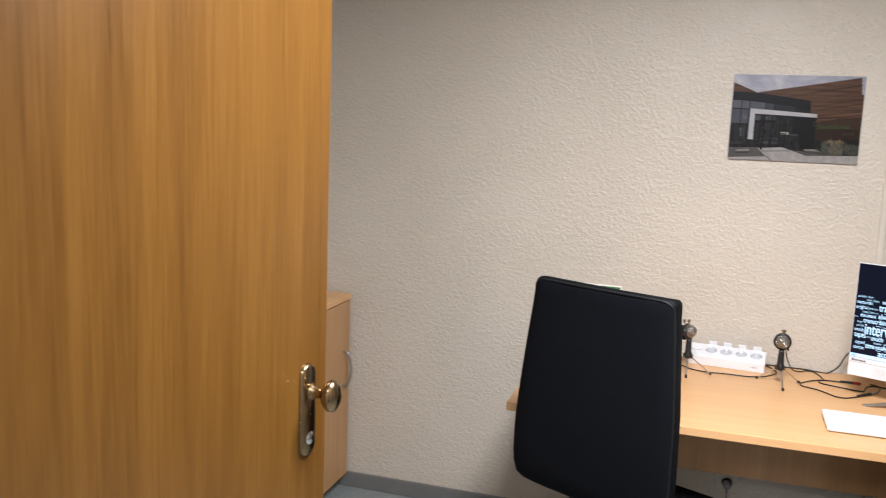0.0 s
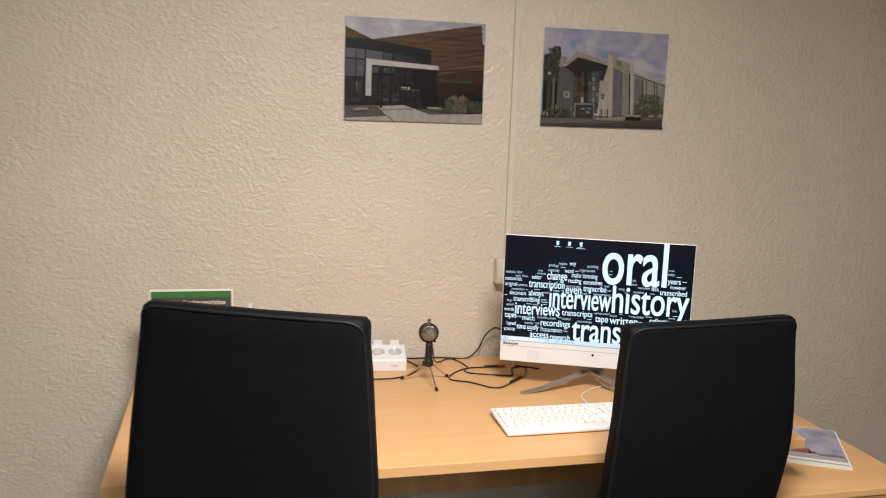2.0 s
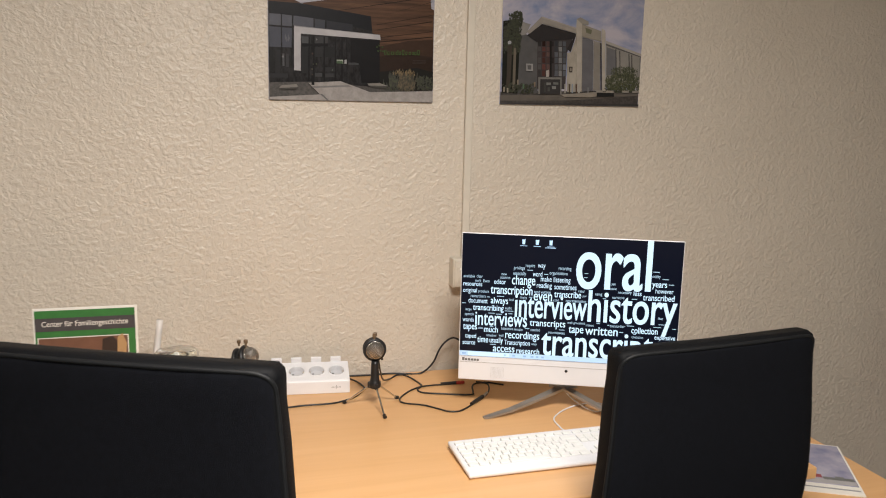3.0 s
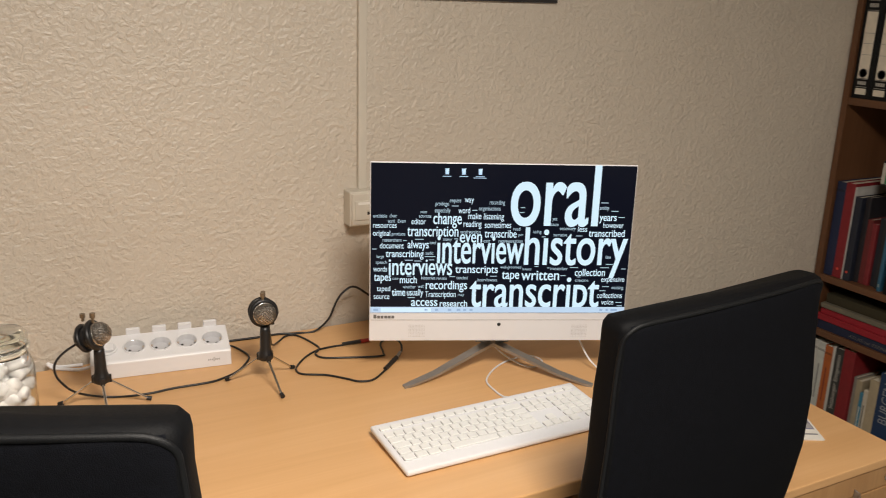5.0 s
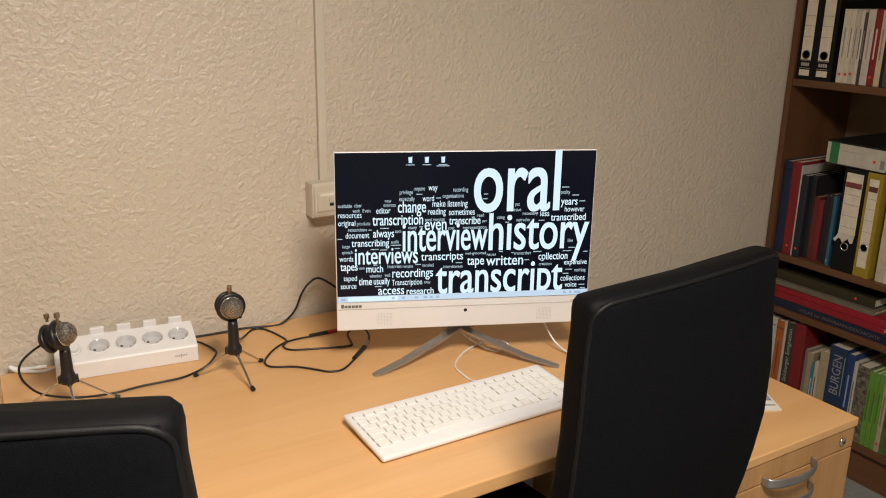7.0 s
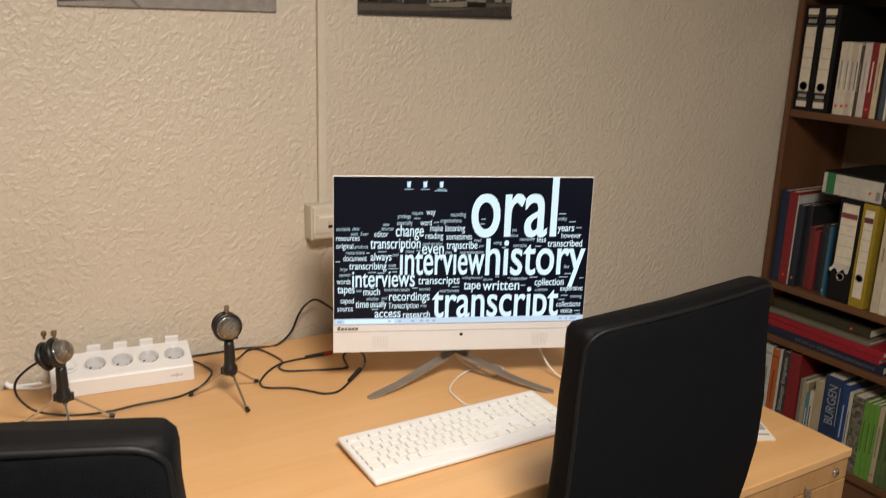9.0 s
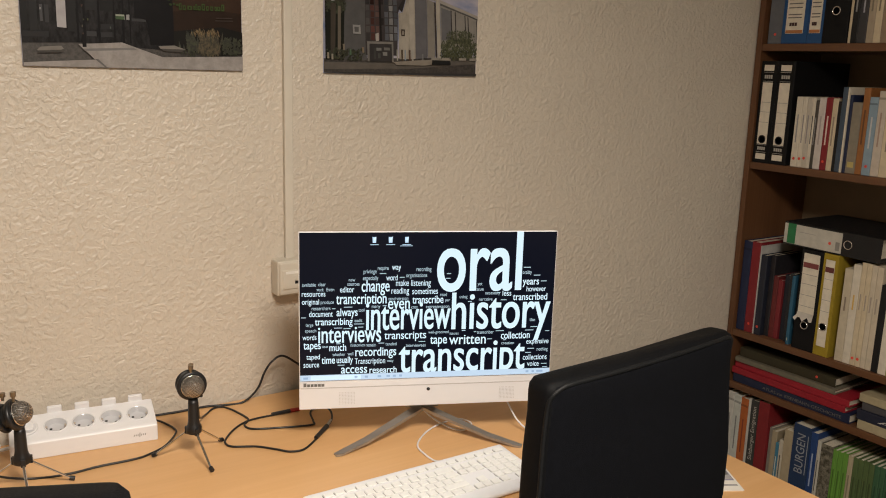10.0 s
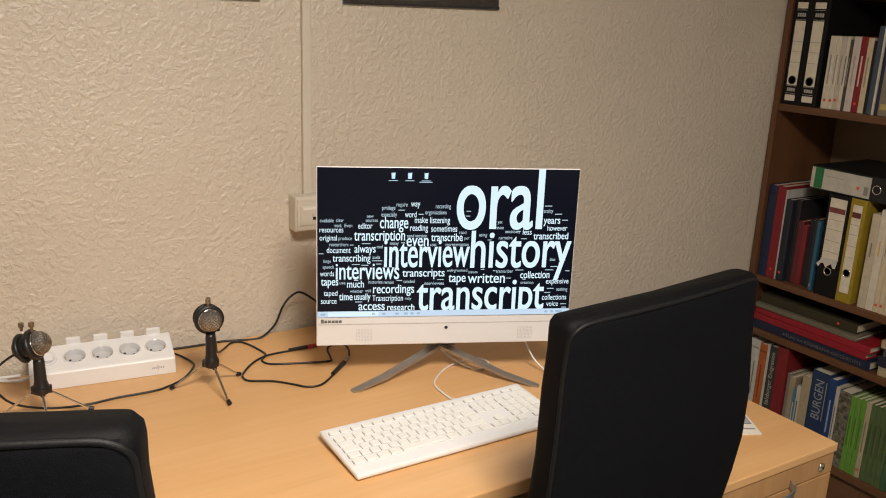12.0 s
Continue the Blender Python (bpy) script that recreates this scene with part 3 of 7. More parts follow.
word("available", 0.009, 0.052, 0.354, 0.016); word("clear", 0.070, 0.028, 0.352, 0.016); word("work", 0.063, 0.028, 0.387, 0.016)
word("Even", 0.101, 0.029, 0.387, 0.016); word("resources", 0.008, 0.089, 0.421, 0.024); word("reading", 0.349, 0.069, 0.410, 0.028)
word("sometimes", 0.430, 0.101, 0.416, 0.028); word("original", 0.008, 0.065, 0.474, 0.024); word("produce", 0.079, 0.050, 0.472, 0.016)
word("read", 0.540, 0.027, 0.432, 0.015); word("tend", 0.338, 0.027, 0.455, 0.015); word("version", 0.369, 0.046, 0.455, 0.016)
word("per", 0.561, 0.019, 0.469, 0.013); word("using", 0.618, 0.031, 0.449, 0.015); word("researchers", 0.045, 0.071, 0.513, 0.016)
word("many", 0.274, 0.033, 0.505, 0.015); word("cost", 0.428, 0.025, 0.514, 0.015); word("representation", 0.486, 0.092, 0.514, 0.015)
word("document", 0.035, 0.090, 0.558, 0.026); word("always", 0.139, 0.081, 0.556, 0.036); word("tool", 0.223, 0.023, 0.528, 0.015)
word("large", 0.023, 0.028, 0.623, 0.014); word("transcribing", 0.057, 0.144, 0.616, 0.032); word("audit", 0.208, 0.030, 0.599, 0.015)
word("speech", 0.020, 0.042, 0.663, 0.015); word("words", 0.010, 0.053, 0.715, 0.024); word("transcripts", 0.324, 0.165, 0.722, 0.036)
word("well-groomed", 0.497, 0.081, 0.690, 0.013); word("issues", 0.583, 0.036, 0.702, 0.013); word("tapes", 0.013, 0.066, 0.778, 0.036)
word("use", 0.084, 0.022, 0.771, 0.013); word("much", 0.112, 0.065, 0.794, 0.033); word("histories", 0.194, 0.054, 0.768, 0.015)
word("remain", 0.253, 0.039, 0.770, 0.015); word("tended", 0.329, 0.044, 0.766, 0.015); word("interviewees", 0.411, 0.077, 0.780, 0.015)
word("tape", 0.505, 0.068, 0.762, 0.042); word("written", 0.581, 0.149, 0.770, 0.047); word("transcriber", 0.692, 0.069, 0.700, 0.015)
word("collection", 0.791, 0.119, 0.740, 0.034); word("creation", 0.794, 0.052, 0.780, 0.014); word("expensive", 0.897, 0.093, 0.780, 0.024)
word("nothing", 0.942, 0.046, 0.832, 0.016); word("whether", 0.124, 0.049, 0.830, 0.015); word("well", 0.182, 0.022, 0.827, 0.015)
word("recordings", 0.212, 0.160, 0.835, 0.041); word("taped", 0.024, 0.052, 0.849, 0.024); word("time", 0.082, 0.052, 0.881, 0.034)
word("usually", 0.140, 0.063, 0.879, 0.030); word("Transcription", 0.210, 0.119, 0.889, 0.027); word("may", 0.337, 0.025, 0.882, 0.013)
word("source", 0.013, 0.060, 0.904, 0.025); word("access", 0.157, 0.102, 0.952, 0.040); word("research", 0.268, 0.107, 0.956, 0.030)
word("collections", 0.886, 0.100, 0.895, 0.026); word("voice", 0.905, 0.049, 0.941, 0.024); word("orality", 0.868, 0.037, 0.288, 0.017)
word("years", 0.870, 0.067, 0.362, 0.033); word("yet", 0.688, 0.019, 0.362, 0.015); word("issue", 0.681, 0.032, 0.399, 0.015)
word("necessary", 0.720, 0.060, 0.426, 0.015); word("less", 0.790, 0.036, 0.437, 0.025); word("however", 0.887, 0.080, 0.409, 0.024)
word("transcribed", 0.833, 0.141, 0.469, 0.032); word("narrative", 0.696, 0.054, 0.469, 0.015); word("like", 0.907, 0.021, 0.620, 0.015)
dash(0.303, 0.025, 0.276); dash(0.380, 0.019, 0.303); dash(0.767, 0.014, 0.418); dash(0.944, 0.024, 0.341)
dash(0.914, 0.027, 0.300); dash(0.871, 0.029, 0.245); dash(0.564, 0.017, 0.282); dash(0.562, 0.017, 0.314)
dash(0.122, 0.013, 0.508); dash(0.167, 0.033, 0.499); dash(0.316, 0.015, 0.494); dash(0.652, 0.015, 0.476)
dash(0.784, 0.024, 0.468); dash(0.005, 0.018, 0.566); dash(0.130, 0.030, 0.640); dash(0.166, 0.027, 0.645)
dash(0.206, 0.040, 0.615); dash(0.222, 0.020, 0.637); dash(0.631, 0.015, 0.678); dash(0.680, 0.010, 0.688)
dash(0.769, 0.033, 0.685); dash(0.889, 0.035, 0.685); dash(0.973, 0.017, 0.693); dash(0.735, 0.019, 0.741)
dash(0.460, 0.026, 0.747); dash(0.302, 0.022, 0.751); dash(0.139, 0.016, 0.748); dash(0.903, 0.028, 0.817)
dash(0.894, 0.024, 0.846); dash(0.410, 0.013, 0.837); dash(0.963, 0.024, 0.929); dash(0.144, 0.027, 0.897)
dash(0.911, 0.028, 0.662); dash(0.969, 0.020, 0.953); dash(0.801, 0.012, 0.750); dash(0.930, 0.018, 0.741)
for q in lit.verts:
    q.co.z = max(q.co.z, SZ0 + 0.006)
part("screen_writing", lit, M_TEXT, screen, "white word cloud on the screen")
tagged(part("small_writing", faint, M_FAINT, screen, "small dim words between the large ones"), kind="stuff")
part("taskbar", poly([(SX0, SZ0 + 0.0004), (SX1, SZ0 + 0.0004), (SX1, SZ0 + 0.0125), (SX0, SZ0 + 0.0125)], -0.0023), M_TASK, screen, "pale blue taskbar")
for u, w in ((0.012, 0.018), (0.21, 0.012), (0.25, 0.012), (0.30, 0.014), (0.335, 0.014), (0.36, 0.012), (0.385, 0.012), (0.90, 0.012), (0.925, 0.010), (0.945, 0.026)):
    x = SX0 + u * SW
    part("taskbar_icon", poly([(x, SZ0 + 0.004), (x + w * SW, SZ0 + 0.004), (x + w * SW, SZ0 + 0.0085), (x, SZ0 + 0.0085)], -0.0026), M_TRAY, screen)
part("search_field", poly([(SX0 + 0.04 * SW, SZ0 + 0.002), (SX0 + 0.235 * SW, SZ0 + 0.002), (SX0 + 0.235 * SW, SZ0 + 0.0108), (SX0 + 0.04 * SW, SZ0 + 0.0108)], -0.0026), M_TEXT, screen, "white search field")
for u, w in ((0.281, 0.015), (0.343, 0.016), (0.405, 0.015)):
    x, z = SX0 + u * SW, SZ1 - 0.030 * SH
    ic = poly([(x - w * SW / 2, z), (x + w * SW / 2, z), (x + w * SW * 0.42, z - 0.0115), (x - w * SW * 0.42, z - 0.0115)], FACE)
    icon = part("desktop_icon", ic, M_ICON, screen, "small blue and white icon")
    part("icon_fold", poly([(x - w * SW * 0.2, z - 0.003), (x + w * SW * 0.5, z + 0.0012), (x + w * SW * 0.3, z - 0.006), (x - w * SW * 0.1, z - 0.0095)], FACE - 0.0002), M_TEXT, icon, "white icon shape")
    cap = poly([(x - 0.0085, z - 0.0146), (x + 0.0085, z - 0.0146), (x + 0.0085, z - 0.0158), (x - 0.0085, z - 0.0158)], FACE)
    if u > 0.4:
        poly([(x - 0.013, z - 0.0172), (x + 0.012, z - 0.0172), (x + 0.012, z - 0.0184), (x - 0.013, z - 0.0184)], FACE, cap)
    part("icon_caption", cap, M_ICON, screen)
for k, (bw, bh) in enumerate(((0.0058, 0.0078), (0.0056, 0.0056), (0.0056, 0.0056), (0.0060, 0.0056), (0.0058, 0.0056), (0.0058, 0.0056))):
    bx = -MW / 2 + 0.0085 + 0.0070 * k
    part("brand_bar", poly([(bx, z0 + 0.0480), (bx + bw, z0 + 0.0480), (bx + bw, z0 + 0.0480 + bh), (bx, z0 + 0.0480 + bh)], -0.0006), ink((0.16, 0.155, 0.15)), mon, "dark maker's mark")
part("chin_groove", box(-MW / 2 + 0.003, MW / 2 - 0.003, -0.0006, 0.001, z0 + 0.0440, z0 + 0.0455), ink((0.52, 0.50, 0.49)), mon)
part("webcam", lathe([(0, 0.0012), (0.0032, 0.001), (0.0036, 0)], 16, pose(0.002, 0, z0 + 0.035, 90)), M_BLACK_P, mon, "round black camera lens", True)
for sx in (-0.178, 0.150):
    gr = bmesh.new()
    for i in range(11):
        for j in range(9):
            put_box(gr, sx + i * 0.003, sx + i * 0.003 + 0.0013, -0.0007, 0.0006, z0 + 0.009 + j * 0.003, z0 + 0.0103 + j * 0.003)
    part("speaker_grille", gr, ink((0.60, 0.59, 0.58)), mon, "fine dotted speaker holes")
part("red_strip", box(MW / 2 - 0.035, MW / 2 - 0.012, -0.0006, 0.001, z0 + 0.0475, z0 + 0.0490), ink((0.55, 0.12, 0.08)), mon)
# V-shaped stand: two flat feet that meet behind the chin
for s in (-1, 1):
    b = bmesh.new()
    prof = [(0.000, 0.062, 0.052), (0.060, 0.024, 0.034), (0.125, -0.016, 0.014), (0.176, -0.048, 0.0052), (0.188, -0.055, 0.0042)]
    rows_ = []
    for i, (x, y, z) in enumerate(prof):
        wd = (0.0105, 0.0098, 0.0088, 0.0076, 0.0050)[i]
        hgt = (0.007, 0.006, 0.0050, 0.0044, 0.0042)[i]
        lo_, up_ = max(z - hgt, 0.0), z
        rows_.append([b.verts.new((s * (x - wd * 0.5), y - wd, lo_)), b.verts.new((s * (x + wd * 0.5), y + wd, lo_)), b.verts.new((s * (x + wd * 0.5), y + wd, up_)), b.verts.new((s * (x - wd * 0.5), y - wd, up_))])
    for r0, r1 in zip(rows_, rows_[1:]):
        for k in range(4):
            b.faces.new((r0[k], r0[(k + 1) % 4], r1[(k + 1) % 4], r1[k]))
    b.faces.new(rows_[0][::-1])
    b.faces.new(rows_[-1])
    bmesh.ops.recalc_face_normals(b, faces=b.faces)
    part("stand_foot", b, M_SILVER, mon, "flat silver-grey stand foot")
part("stand_neck", tube([(0, 0.066, 0.046), (0, 0.070, 0.07), (0, 0.066, 0.11), (0, 0.052, 0.17)], 0.02, 12, 6, flat=(0.035, 0.008)), M_SILVER, mon, "silver-grey stand neck", True)

# ---- keyboard ----
KW, KD = 0.426, 0.151
kb = thing("keyboard", pose(0.4855, 2.712, DZ, 3.2, 0, 0.0), "slim white keyboard with flat white keys on the desk", "keyboard")
part("case", box(0, KW, 0, KD, 0.002, 0.0125, 0.004, 3), M_WHITE_P, kb, "white keyboard case", True)
part("key_bed", box(0.006, KW - 0.006, 0.024, KD - 0.006, 0.0115, 0.0128, 0.0006, 1), M_WHITE_P, kb)
part("rubber_foot", box(0.02, KW - 0.02, KD - 0.03, KD - 0.02, -0.006, 0.003), M_WHITE_P, kb)
part("brand_bar", box(KW - 0.06, KW - 0.02, 0.010, 0.014, 0.0124, 0.0127), ink((0.62, 0.62, 0.61)), kb)
_keys = {}


def key(x, y, w, d=0.0164):
    k = (round(w, 4), round(d, 4))
    if k not in _keys:
        b_ = box(0, w - 0.0019, 0, d - 0.0007, 0, 0.0030, 0.0009, 1)
        # added slab that paints shade between key columns; the bed itself is white
        put_box(b_, -0.0009, w - 0.0010, 0.0024, d - 0.0030, -0.0002, 0.0007, mat=1)
        ob = part("key", b_, (M_WHITE_K, M_KEYGAP_SHADE), kb)
        _keys[k] = ob.data
    else:
        ob = new("key", _keys[k])
        ob.parent = kb
    ob.location = (x, y, 0.0128)
    return ob


U = 0.01815
X0 = 0.010
for row, (yy, widths) in enumerate(((0.028, (1.25, 1.25, 1.25, 1.25, 5.0, 1.25, 1.25, 1.25, 1.25)), (0.046, (1.25,) + (1,) * 11 + (2.75,)), (0.064, (1.75,) + (1,) * 12 + (1.25,)), (0.082, (1.5,) + (1,) * 12 + (1.5,)), (0.100, (1,) * 13 + (2.0,)))):
    x = X0
    for w in widths:
        key(x, yy, w * U)
        x += w * U
for k in range(13):
    key(X0 + k * 1.155 * U, 0.124, 1.12 * U, 0.0125)
for cx, cy in ((0, 0), (1, 0), (2, 0), (1, 1), (0, 3), (1, 3), (2, 3), (0, 4), (1, 4), (2, 4)):
    key(X0 + 15.2 * U + cx * U, 0.028 + 0.018 * cy, U)
for r_ in range(5):
    for c_ in range(4):
        if (r_, c_) not in ((0, 1),):
            key(X0 + 18.35 * U + c_ * U, 0.028 + 0.018 * r_, U)
for k in range(6):
    key(X0 + 15.2 * U + k * 1.2 * U, 0.124, 1.1 * U, 0.0125)


# ---- microphones on mini tripods ----
def microphone(x, y, turn, tilt, feet, label, high, reach):
    """A shock-mounted round microphone; feet are directions in degrees of the three legs."""
    mic = thing("microphone", pose(x, y, DZ, 0, 0, turn), label, "microphone", "desk microphones")
    hub = part("tripod_hub", lathe([(0.010, 0.050), (0.0145, 0.053), (0.015, 0.062), (0.012, 0.068), (0.0105, 0.075), (0.0095, high - 0.034), (0.0085, high - 0.026)], 20), M_BLACK_P, mic, "black ribbed tripod grip", True)
    for a in feet:
        c, s = math.cos(radians(a)), math.sin(radians(a))
        leg = part("tripod_leg", rod((0.010 * c, 0.010 * s, 0.056), ((reach - 0.005) * c, (reach - 0.005) * s, 0.0055), 0.0024, 0.0021, 10), M_CHROME, mic, "thin chrome leg")
        part("rubber_tip", put_rod(bmesh.new(), ((reach - 0.008) * c, (reach - 0.008) * s, 0.0075), (reach * c, reach * s, 0.0045), 0.0042, 0.0044, 10), M_BLACK_P, leg, "black rubber tip")
        part("leg_joint", box(-0.004, 0.004, -0.004, 0.004, 0.050, 0.064, 0.001, m=pose(0.013 * c, 0.013 * s, 0, 0, 0, a)), M_BLACK_P, mic)
    # the head looks along -y, tipped back by tilt
    hm = pose(0, 0, high, tilt, 0, 0)
    part("shock_mount", ring(0.0235, 0.0052, 30, 8, hm @ pose(0, 0.006, 0, 90)), M_BLACK_P, mic, "black shock mount ring", True)
    part("shock_mount", ring(0.0225, 0.0042, 30, 8, hm @ pose(0, 0.026, 0, 90)), M_BLACK_P, mic, "black shock mount ring", True)
    part("capsule_body", lathe([(0.0, 0.040), (0.015, 0.038), (0.0195, 0.030), (0.0200, 0.0)], 26, hm @ pose(0, 0, 0, -90)), M_BLACK_P, mic, "black microphone body", True)
    dome = lathe([(0.0205, 0.0), (0.0208, 0.006), (0.0190, 0.013), (0.0145, 0.0185), (0.008, 0.0215), (0.0, 0.0225)], 30, hm @ pose(0, 0, 0, 90))
    gr_ = part("grille", dome, M_GRILLE, mic, "silver wire mesh grille", True)
    for k in range(18):
        o = -0.0176 + 0.0044 * (k % 9)
        rr = math.sqrt(max(0.0208 ** 2 - o * o, 1e-6))
        arc = [(o, rr * math.sin(a * math.pi / 12), -0.0025 - 0.0215 * math.cos(a * math.pi / 12) * (rr / 0.0208)) for a in range(-6, 7, 2)]
        turned = hm @ pose(0, 0, 0, 0, 45 if k < 9 else -45, 0)
        part("grille_wire", tube([turned @ Vector((p, r, q)) for p, q, r in arc], 0.0006, 5, 3), M_CHROME, gr_)
    part("grille_band", ring(0.0208, 0.0014, 30, 6, hm @ pose(0, -0.001, 0, 90)), M_CHROME, mic, "chrome band", True)
    part("thumb_screw", put_rod(rod((-0.001, 0.006, high + 0.022), (-0.001, 0.006, high + 0.034), 0.0026, n=10), (-0.001, 0.006, high + 0.032), (-0.001, 0.006, high + 0.040), 0.0048, n=14), M_SCREW, mic, "small dull brass screw")
    part("thumb_screw", put_rod(rod((0.004, 0.026, high + 0.022), (0.004, 0.026, high + 0.030), 0.0026, n=10), (0.004, 0.026, high + 0.029), (0.004, 0.026, high + 0.036), 0.0046, n=14), M_SCREW, mic, "small dull brass screw")
    part("cable_stub", rod((0.016, 0.020, high - 0.010), (0.021, 0.022, high - 0.032), 0.004, 0.003, 10), M_BLACK_P, mic)
    return mic


M_SCREW = plain("dull_brass", (0.30, 0.245, 0.175), 0.4, metal=0.9, vary=0.15, scale=60)
M_GRILLE = plain("wire_mesh", (0.20, 0.19, 0.175), 0.4, metal=0.9, vary=0.5, scale=700, relief=0.9, fine=900)
microphone(0.090, 3.161, 60, -20, (-64, 92, -150), "black microphone with silver grille on a tripod, tipped sideways", 0.144, 0.082)
microphone(0.386, 3.141, -4, -4, (-80, 155, 35), "black microphone with silver grille on a chrome tripod", 0.145, 0.080)

# ---- power strip ----
def carve(ob, cutter):
    """Cuts one mesh out of another and keeps the outcome as plain mesh."""
    me = bpy.data.meshes.new("cutter")
    bmesh.ops.recalc_face_normals(cutter, faces=cutter.faces)
    cutter.to_mesh(me)
    tool = bpy.data.objects.new("cutter", me)
    scene.collection.objects.link(tool)
    tool.matrix_world = strip.matrix_world
    mod = ob.modifiers.new("hole", "BOOLEAN")
    mod.operation, mod.object, mod.solver = "DIFFERENCE", tool, "EXACT"
    made = bpy.data.meshes.new_from_object(ob.evaluated_get(bpy.context.evaluated_depsgraph_get()))
    ob.modifiers.remove(mod)
    ob.data = made
    bpy.data.objects.remove(tool)


ang = math.degrees(math.atan2(3.248 - 3.277, 0.342 - 0.084))
strip = thing("power_strip", pose(0.0825, 3.284, DZ, 0, 0, ang), "white power strip with a switch and four angled sockets", "power strip")
SL, SD = 0.266, 0.082
prof = [(0, 0.0), (SD, 0.0), (SD, 0.056), (SD - 0.006, 0.060), (0.004, 0.036), (0, 0.032)]
b = bmesh.new()
e0, e1 = [b.verts.new((0, y, z)) for y, z in prof], [b.verts.new((SL, y, z)) for y, z in prof]
for k in range(len(prof)):
    b.faces.new((e0[k], e1[k], e1[(k + 1) % len(prof)], e0[(k + 1) % len(prof)]))
b.faces.new(e0)
b.faces.new(e1[::-1])
bmesh.ops.recalc_face_normals(b, faces=b.faces)
bmesh.ops.bevel(b, geom=b.edges[:], offset=0.002, segments=2, profile=0.5, affect="EDGES")
housing = part("housing", b, M_WHITE_P, strip)
slope = math.degrees(math.atan2(0.024, SD - 0.010))
for k in range(5):
    cx = 0.032 + 0.0505 * k
    sm = pose(cx, 0.039, 0.0480, slope)
    if k == 0:
        sw = part("switch", lathe([(0.019, 0), (0.019, 0.003), (0.016, 0.004), (0.015, 0.002), (0.0, 0.002)], 28, sm), M_WHITE_P, strip, "round white switch", True)
        part("rocker", box(-0.011, 0.011, -0.009, 0.009, 0.002, 0.006, 0.002, m=sm), M_WHITE_P, sw)
        continue
    so = part("socket", ring(0.0209, 0.0013, 32, 8, sm @ pose(0, 0, 0.0004)), M_WHITE_P, strip, "round socket rim", True)
    carve(housing, rod(sm @ Vector((0, 0, -0.0145)), sm @ Vector((0, 0, 0.02)), 0.0197, n=32))
    part("socket_well", lathe([(0.0, -0.0125), (0.0165, -0.0125), (0.0182, -0.0115), (0.0194, 0.0004), (0.0196, 0.0004), (0.0196, -0.0135), (0.0, -0.0135)], 28, sm), M_GLOSS_GREYED, so, "glossy recessed socket well", True)
    for q in (-1, 1):
        part("pin_hole", rod(sm @ Vector((0.0088 * q, -0.0030 * q, -0.0130)), sm @ Vector((0.0088 * q, -0.0030 * q, -0.0122)), 0.0027, n=12), M_BLACK_P, so, "dark pin hole")
    for q in (-1, 1):
        part("earth_clip", box(min(q * 0.0150, q * 0.0186), max(q * 0.0150, q * 0.0186), -0.003, 0.003, -0.0120, -0.0030, m=sm), M_CHROME, so, "metal earth clip")
    part("lid", box(-0.0135, 0.0135, 0.038, 0.045, -0.004, 0.013, 0.002, m=sm), M_WHITE_P, strip, "white raised flap")
for k in range(7):
    mx = SL - 0.046 + 0.0035 * k
    part("maker_mark", poly([(mx, 0.0125 if k == 3 else 0.0150), (mx + 0.0016, 0.0125 if k == 3 else 0.0150), (mx + 0.0022, 0.0215 if k == 3 else 0.0185), (mx + 0.0006, 0.0215 if k == 3 else 0.0185)], -0.0008), M_GREY_P, strip, "small grey mark")

# ---- leaflet holder with a green sign ----
sign = thing("sign", pose(-0.2595, 3.192, DZ, 0, 0, -1.0), "green and white upright information sign in a clear stand", "sign")
gw, gh = 0.108, 0.273
part("board", box(-gw, gw, 0, 0.004, 0.002, gh, 0.001), M_PAPER, sign, "white edged board")
part("green_field", poly([(-gw + 0.004, 0.008), (gw - 0.005, 0.008), (gw - 0.005, gh - 0.005), (-gw + 0.004, gh - 0.005)], -0.0008), ink((0.038, 0.17, 0.038)), sign, "green printed field")
part("title_band", poly([(-gw + 0.004, gh - 0.052), (gw - 0.005, gh - 0.052), (gw - 0.005, gh - 0.022), (-gw + 0.004, gh - 0.022)], -0.0014), ink((0.060, 0.055, 0.058)), sign, "dark grey title band")
wb = bmesh.new()
put_word(wb, "Center für Familiengeschichte", -gw + 0.018, gh - 0.041, 2 * gw - 0.038, 0.0082, -0.0022)
part("title_writing", wb, M_PAPER, sign, "white title")
part("picture_edge", poly([(-gw + 0.008, 0.016), (gw - 0.020, 0.016), (gw - 0.020, gh - 0.066), (-gw + 0.008, gh - 0.066)], -0.0014), M_PAPER, sign, "white picture edge")
part("picture", poly([(-gw + 0.010, 0.018), (gw - 0.022, 0.018), (gw - 0.022, gh - 0.068), (-gw + 0.010, gh - 0.068)], -0.0020), ink((0.16, 0.075, 0.045)), sign, "dark brown printed picture")
